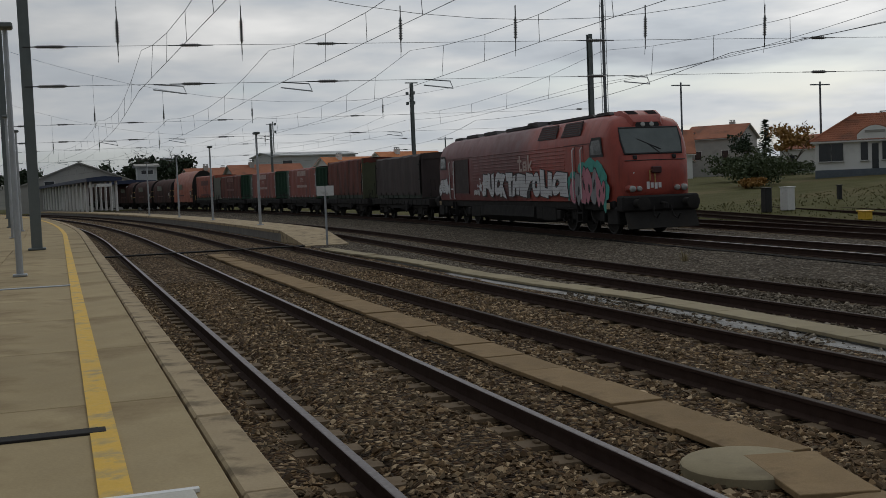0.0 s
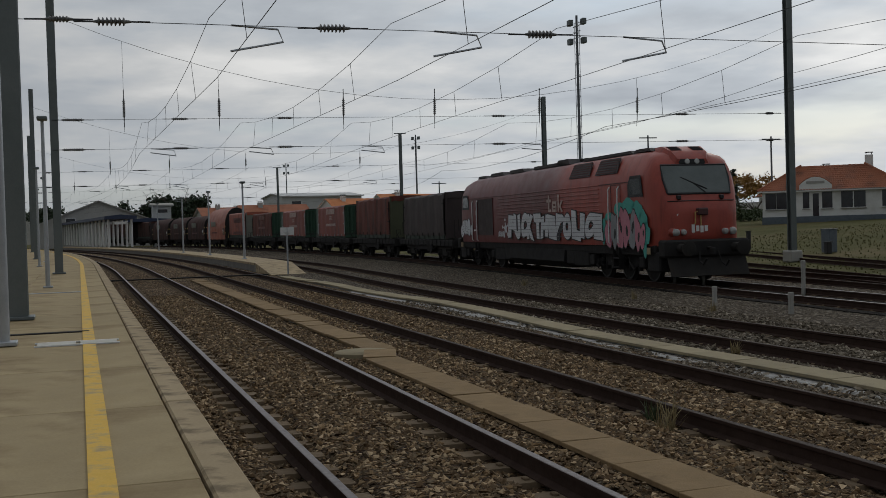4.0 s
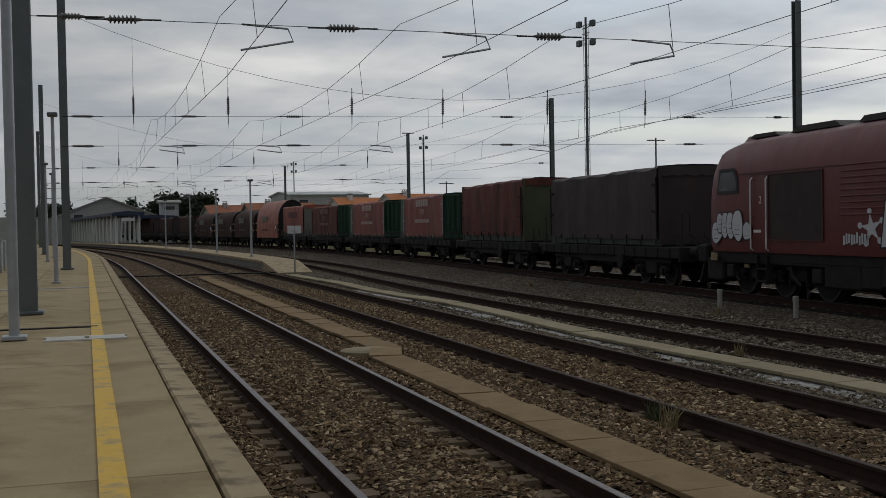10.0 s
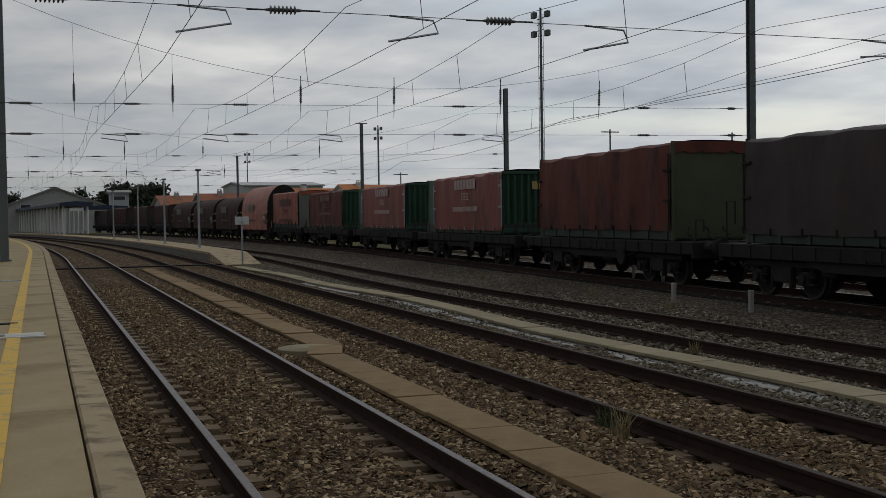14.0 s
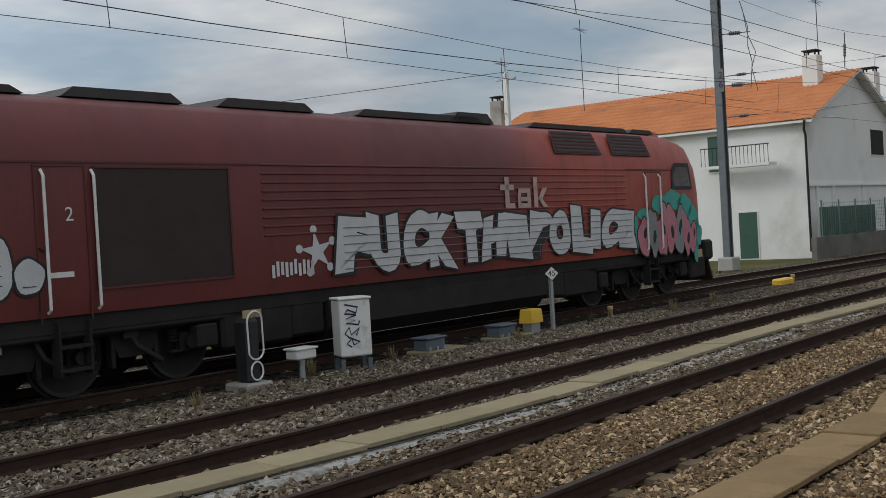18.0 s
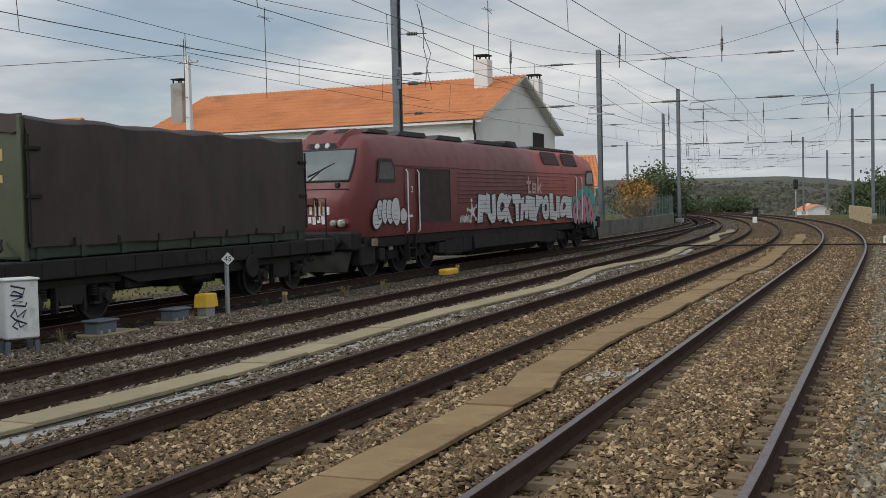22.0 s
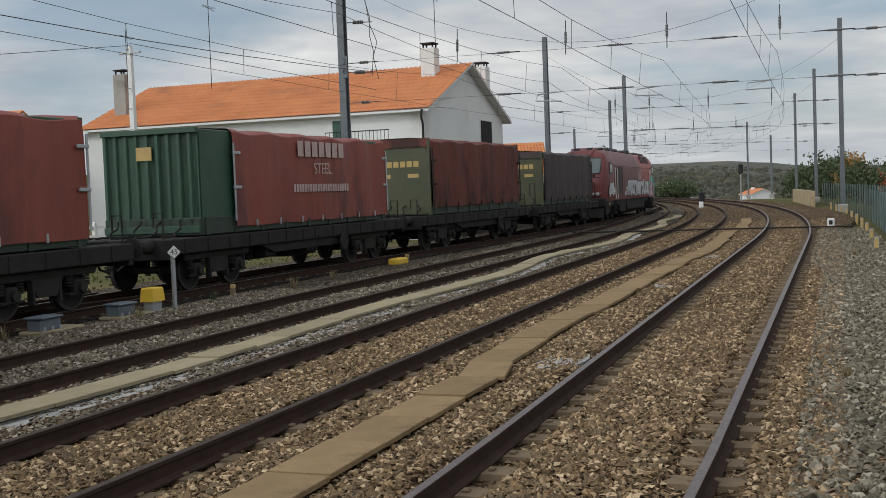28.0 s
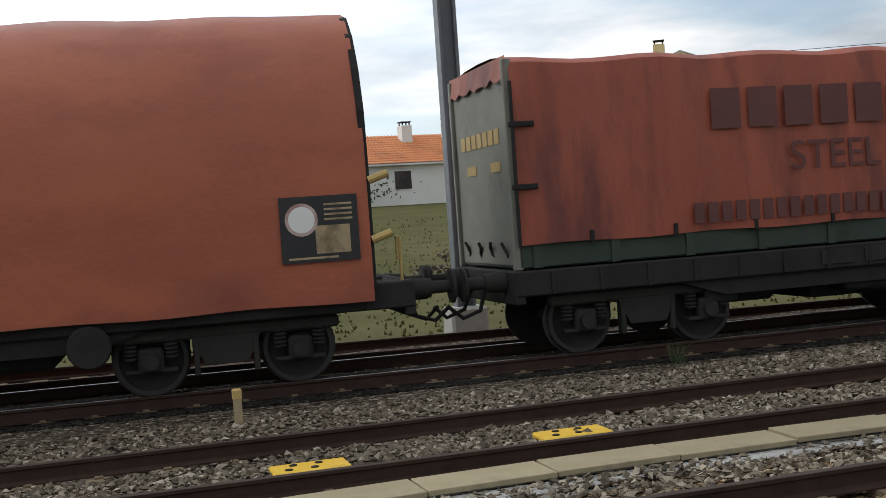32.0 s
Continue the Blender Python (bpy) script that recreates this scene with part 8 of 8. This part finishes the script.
def tree(label, x, y, h, spread_, leaf, n=1500, size=0.16, seed=1, bare=0.35, kind="tree"):
    r = random.Random(seed)
    z0 = ground_z(x, y)
    t = thing("tree", label, "tree", "trees around the yard", at=Matrix.Translation((x, y, z0)))
    g = Geo()
    g.tube((0, 0, -0.2), (0.1, 0, h * bare), h * 0.028, h * 0.02, 8)
    for i in range(9):
        a, e = r.uniform(0, 6.28), r.uniform(0.35, 1.1)
        l = h * r.uniform(0.25, 0.5)
        q = (0.1 + l * math.cos(a) * math.cos(e) * spread_ / h * 1.4, l * math.sin(a) * math.cos(e) * spread_ / h * 1.4, h * bare + l * math.sin(e))
        g.tube((0.1, 0, h * bare * r.uniform(0.7, 1.0)), q, h * 0.012, h * 0.004, 6)
        for k in range(3):
            b = r.uniform(0, 6.28)
            g.tube(q, (q[0] + 0.14 * h * math.cos(b), q[1] + 0.14 * h * math.sin(b), q[2] + 0.12 * h * r.uniform(-0.2, 1)), h * 0.004, h * 0.0015, 4)
    part("trunk", g, M_BARK, t)
    part("crown", leaves(n, (0, 0, h * 0.68), (spread_ * 0.5, spread_ * 0.5, h * 0.26), size, seed), leaf, t)
    return t


def bush(label, x, y, sx, sy, h, leaf, n=900, size=0.14, seed=1):
    z0 = ground_z(x, y)
    b = thing("bush", label, "bush", "bushes along the line", at=Matrix.Translation((x, y, z0)))
    g = Geo()
    r = random.Random(seed)
    for i in range(7):
        a = r.uniform(0, 6.28)
        g.tube((0.1 * math.cos(a), 0.1 * math.sin(a), -0.1), (sx * 0.3 * math.cos(a), sy * 0.3 * math.sin(a), h * 0.7), 0.04, 0.012, 5)
    part("woody_base", g, M_BARK, b)
    part("foliage", leaves(n, (0, 0, h * 0.5), (sx * 0.6, sy * 0.6, h * 0.42), size, seed), leaf, b)
    return b


tree("sparse olive-green tree on the rough grass", 17.5, 44.0, 6.2, 5.4, M_BUSH, 1500, 0.10, 5, 0.32)
tree("half-bare pinkish tree behind the mast", 3.6, 40.0, 5.6, 4.4, M_RUSTLEAF, 420, 0.07, 6, 0.3)
tree("autumn shrub tree beside the tiled house", 24.5, 66.0, 4.2, 5.0, M_RUSTLEAF, 1500, 0.14, 7, 0.25)
tree("yellowing tree at the field's edge", -9.0, 62.0, 4.0, 4.6, M_AUTUMN, 1100, 0.12, 8, 0.25)
tree("dark round tree in the far field", -34.0, 54.0, 5.5, 5.0, M_BUSH, 1500, 0.16, 9, 0.25)
for i, (x, y, h, s) in enumerate(((-262, 19, 11.5, 8), (-258, 25, 11.8, 8), (-264, 29.5, 11, 7), (-252, 12, 8.5, 7), (-292, -4, 10, 10), (-300, -14, 11, 10))):
    tree("dark umbrella pine above the roofs", x, y, h, s, M_PINE, 1300, 0.55, 20 + i, 0.62)
for i, (x, y, h, s, m_) in enumerate(((-150, 100, 7, 4, M_PINE), (-111.8, 79.0, 6.0, 5.6, M_AUTUMN), (-78, 76, 7, 5, M_AUTUMN))):
    tree("dark conifer among the houses" if m_ is M_PINE else "golden autumn tree among the houses", x, y, h, s, m_, 1300, 0.22, 40 + i, 0.2)
for i, (x, y, sx, sy, h, m_, lab) in enumerate((
        (-110, 76, 9, 5, 1.5, M_BUSH, "dark green bush below the houses"), (-85.3, 54.5, 1.8, 1.6, 0.9, M_AUTUMN, "yellow bush below the houses"), (-88.5, 57.5, 5.5, 3, 2.7, M_BUSH, "dark green bush below the houses"), (-100, 64, 9, 3, 2.6, M_BUSH, "dark green bush below the houses"), (-98, 80, 10, 4, 1.6, M_BUSH, "dark green bush below the houses"),
        (50, 70, 9, 5, 3.2, M_BUSH, "low dark hedge before the yellow house"), (40, 58, 7, 4, 2.2, M_BUSH, "low dark hedge before the yellow house"), (27, 56, 5, 4, 1.8, M_BUSH, "low scrub on the bank"),
        (97, 23.6, 6, 3, 4.6, M_AUTUMN, "yellow-green bush beside the wall"), (102, 22.9, 6, 4, 5.4, M_BUSH, "tall dark bush beside the wall"), (110, 25.6, 8, 5, 5.8, M_BUSH, "tall dark bush beside the wall"), (119, 27.6, 8, 5, 5.6, M_RUSTLEAF, "reddish bush beside the wall"),
        (64, -5.0, 9, 4, 4.2, M_BUSH, "green hedge behind the panel fence"), (56, -4.6, 8, 4, 3.8, M_BUSH, "green hedge behind the panel fence"), (47, -4.4, 8, 4, 3.6, M_BUSH, "green hedge behind the panel fence"), (92, -4.0, 9, 4, 4.2, M_RUSTLEAF, "rust-coloured bush behind the fence"), (104, -1.0, 10, 5, 4.4, M_BUSH, "leafy bush at the curve"), (124, 2.6, 12, 5, 4.8, M_BUSH, "leafy bush at the curve"), (112, 0.4, 5, 3, 4.2, M_AUTUMN, "autumn bush at the curve"), (142, 6.5, 10, 5, 4.2, M_BUSH, "leafy bush at the curve"), (150, 33, 9, 5, 4.4, M_BUSH, "dark bush down the line"), (84, -6.0, 8, 4, 4.6, M_BUSH, "leafy bush at the curve"),
        (152, 52, 8, 6, 3.4, M_AUTUMN, "yellow bush down the line"), (176, 58, 9, 6, 3.4, M_AUTUMN, "golden bush down the line"), (190, 46, 10, 6, 3.6, M_BUSH, "green bush down the line"), (168, 34, 8, 6, 3.0, M_BUSH, "green bush down the line"), (214, 34, 14, 8, 4.2, M_BUSH, "green bush down the line"),
        (-20, 84, 26, 3, 2.4, M_BUSH, "long scrubby hedge on the bank"), (-52, 90, 26, 3, 2.4, M_BUSH, "long scrubby hedge on the bank"), (8, 72, 18, 3, 2.2, M_BUSH, "long scrubby hedge on the bank"), (-6, 66, 7, 3, 1.4, M_BUSH, "grass-green scrub on the bank"), (2.0, 46, 3, 2, 1.0, M_BARK, "heap of dead scrub on the grass"), (13, 38, 5, 2, 0.9, M_BARK, "heap of dead scrub on the grass"),
        (-40, 96, 30, 4, 2.6, M_BUSH, "long scrubby hedge on the bank"))):
    bush(lab, x, y, sx, sy, h, m_, int(1500 + 80 * sx * h), 0.075 + 0.0008 * math.hypot(x, y), 60 + i)


def conifer(label, x, y, h, w, seed):
    r = random.Random(seed)
    t = thing("tree", label, "tree", "trees around the yard", at=Matrix.Translation((x, y, ground_z(x, y))))
    g = Geo()
    g.tube((0, 0, -0.2), (0, 0, h * 0.97), h * 0.02, 0.02, 7)
    crown = Geo()
    for k in range(26):
        u = 0.10 + 0.88 * k / 26
        for q in range(9):
            a, l = r.uniform(0, 6.28), w / 2 * (1.02 - u) * r.uniform(0.55, 1.15) + 0.08
            tip = Vector((math.cos(a) * l, math.sin(a) * l, h * u - l * 0.28))
            g.tube((0, 0, h * u), tip, 0.03, 0.008, 4)
            for m in range(7):
                c = Vector((0, 0, h * u)).lerp(tip, r.uniform(0.25, 1.0)) + Vector((r.uniform(-0.1, 0.1), r.uniform(-0.1, 0.1), r.uniform(-0.12, 0.06)))
                d = Vector((math.cos(a + r.uniform(-0.9, 0.9)), math.sin(a + r.uniform(-0.9, 0.9)), -0.3)) * r.uniform(0.18, 0.34)
                n_ = Vector((-d.y, d.x, r.uniform(-0.1, 0.1))) * 0.4
                crown.add([c - d, c + n_, c + d, c - n_], [(0, 1, 2, 3)])
    part("trunk", g, M_BARK, t)
    part("crown", crown, M_PINE, t)
    return t


conifer("dark pointed conifer beside the station house", -121.5, 82.8, 7.0, 4.8, 3)
# far woods on the hills down the line
rng = np.random.default_rng(12)
far = Geo()
for i in range(5200):
    d, a = rng.uniform(380, 1500), rng.uniform(0.9, 1.85)
    x, y = d * math.sin(a), d * math.cos(a)
    s = rng.uniform(1.2, 2.8) * (0.6 + d / 900)
    z = ground_z(x, y)
    pts = [(x + s * math.cos(k * 1.05) * rng.uniform(0.6, 1.2), y + s * math.sin(k * 1.05) * rng.uniform(0.6, 1.2), z) for k in range(6)]
    top = [(x + (p[0] - x) * 0.7, y + (p[1] - y) * 0.7, z + s * rng.uniform(0.5, 0.95)) for p in pts]
    far.loft([pts, top, [(x, y, z + s * 1.05)] * 6], caps=False)
solid("far_woods", far, M_WOODLAND, "dark woods scattered over the distant hills", "woods", kind="stuff")
# dry weeds by the rails and along the walkways
def tuft(x, y, s, leaf, seed):
    r = random.Random(seed)
    t = thing("weed_tuft", "tuft of dry weeds growing in the ballast", "weed", "weeds along the line", at=Matrix.Translation((x, y, -0.16)))
    g = Geo()
    for i in range(46):
        a, l, b = r.uniform(0, 6.28), s * r.uniform(0.5, 1.1), r.uniform(0.1, 0.7)
        c = Vector((r.uniform(-0.2, 0.2) * s, r.uniform(-0.2, 0.2) * s, 0))
        tip = c + Vector((math.cos(a) * l * b, math.sin(a) * l * b, l * (1.05 - b * 0.6)))
        side = Vector((-math.sin(a), math.cos(a), 0)) * 0.006
        mid = c.lerp(tip, 0.55) + Vector((0, 0, 0.06 * l))
        g.add([c - side, c + side, mid + side * 0.8, tip, mid - side * 0.8], [(0, 1, 2, 4), (4, 2, 3)])
    part("foliage", g, leaf, t)


for i, (x, y, s_) in enumerate(((-9.4, 5.6, 0.42), (0.4, 1.9, 0.2), (-14.0, 9.5, 0.3), (9.2, 12.85, 0.3), (16.6, 13.25, 0.35), (6.5, 13.85, 0.35), (-20.5, 13.35, 0.3), (13.9, 13.85, 0.28), (12.2, 13.95, 0.3), (19.5, 13.55, 0.3), (22.4, 13.25, 0.32), (24.6, 13.35, 0.3),
                                (-3.3, 14.15, 0.3), (-9.9, 5.72, 0.3), (11.8, 1.0, 0.2), (17.2, 0.4, 0.25), (30.0, 0.6, 0.3), (4.4, 0.9, 0.22), (-25.0, 13.95, 0.3), (-33.0, 14.35, 0.35))):
    tuft(x, y + bend(x) * (1 if x > 26 else 0), s_, M_STRAW if i % 4 != 1 else M_BUSH, 200 + i)
# rough grass on the field behind the tracks
rng = np.random.default_rng(31)
field = Geo()
for i in range(15000):
    x, y = rng.uniform(-70, 40), rng.uniform(0, 1) ** 1.5 * 40 + 19.5
    if y < track_y(4, x) + 3.4 or (x < 18 and abs(y - track_y(5, x)) < 2.2):
        continue
    z = ground_z(x, y)
    l = rng.uniform(0.03, 0.1)
    a = rng.uniform(0, 6.28)
    for k in range(3):
        b = a + k * 2.1
        dx_, dy_ = math.cos(b), math.sin(b)
        field.add([(x - dy_ * 0.04, y + dx_ * 0.04, z - 0.02), (x + dy_ * 0.04, y - dx_ * 0.04, z - 0.02), (x + dx_ * l * 0.6, y + dy_ * l * 0.6, z + l)], [(0, 1, 2)])
solid("field_grass", field, M_FIELD, "rough dry grass tussocks behind the tracks", "grass", kind="stuff")


# ---- setting out ----
def to_true_length():
    """Lay the plan out at full length: the setting, wires and fences are drawn out with it, single things are slid along."""
    train = set([LOCO] + WAGONS)
    bpy.context.view_layer.update()
    drawn = ("overhead_wires", "headspan", "feeder_wire", "insulator", "cable_duct", "panel_fence", "mesh_fence", "platform_fence", "platform_canopy")
    done = set()
    for ob in [o for o in scene.objects if o.parent is None and o.type in ("MESH", "EMPTY") and o not in train]:
        if ob.name in ("ground", "camera"):
            continue
        whole = [ob, *ob.children_recursive]
        continuous = ob.get("kind") in ("structure", "stuff") or ob.name.split(".")[0] in drawn
        if continuous:
            for c in whole:
                m = c.matrix_basis.copy()
                m.translation.x *= LENGTHEN
                c.matrix_basis = m
                if c.type == "MESH" and c.data not in done:
                    done.add(c.data)
                    c.data.transform(Matrix.Diagonal((LENGTHEN, 1, 1, 1)))
        else:
            xs = [(c.matrix_world @ v.co).x for c in whole if c.type == "MESH" for v in c.data.vertices[:40]]
            base = ob.matrix_basis.translation.x or (min(xs) + max(xs)) / 2
            ob.matrix_basis = Matrix.Translation((base * (LENGTHEN - 1), 0, 0)) @ ob.matrix_basis


# ---- what moves ----
# seconds and the place along the line of the locomotive's rear end
RUN = [(0.0, -66.3), (1.0, -63.8), (2.0, -59.9), (3.0, -55.7), (5.5, -46.3), (7.0, -40.1), (9.0, -31.75), (10.0, -27.45), (11.0, -23.35), (12.0, -19.15), (13.5, -12.9), (15.5, -4.5), (16.0, -2.5), (16.5, -0.85), (17.0, 0.66), (17.5, 2.88), (18.0, 5.35), (20.0, 15.52), (22.0, 26.52), (24.5, 40.47), (28.0, 61.07), (30.0, 73.37), (32.0, 85.77)]


def run_x(t):
    ts, xs = [r[0] for r in RUN], [r[1] for r in RUN]
    m = [(xs[min(i + 1, len(xs) - 1)] - xs[max(i - 1, 0)]) / (ts[min(i + 1, len(ts) - 1)] - ts[max(i - 1, 0)]) for i in range(len(ts))]
    for i in range(len(ts) - 1):
        if t <= ts[i + 1]:
            h = ts[i + 1] - ts[i]
            s = (t - ts[i]) / h
            return (2 * s**3 - 3 * s**2 + 1) * xs[i] + (s**3 - 2 * s**2 + s) * h * m[i] + (-2 * s**3 + 3 * s**2) * xs[i + 1] + (s**3 - s**2) * h * m[i + 1]
    return xs[-1]


def on_track(x, half):
    """Pose of a vehicle whose bogies, half apart from its middle, stand on the fourth track."""
    a, b = track_y(4, (x - half) / LENGTHEN), track_y(4, (x + half) / LENGTHEN)
    return Matrix.Translation((x, (a + b) / 2, 0.0)) @ Matrix.Rotation(math.atan2(b - a, 2 * half), 4, "Z")


def motions():
    ts = [i * 0.5 for i in range(65)]
    walk(LOCO, [(t, on_track(run_x(t) + LOCO_HALF + LOCO_MORE, 7.05 + LOCO_MORE)) for t in ts])
    for w, off, hb in zip(WAGONS, OFFSETS, BOGIE_AT):
        walk(w, [(t, on_track(run_x(t) + off, hb)) for t in ts])
    fine = [i * 0.1 for i in range(321)]
    for ws, x, r in WHEELSETS[:30]:
        rows, last, ang0 = [], None, run_x(0.0) / r
        for t in fine:
            a = run_x(t) / r - ang0
            if last is None or a - last > 1.0 or t == fine[-1]:
                rows.append((t, Matrix.Translation((x, 0, r)) @ Matrix.Rotation(a, 4, "Y")))
                last = a
        walk(ws, rows)


to_true_length()
motions()
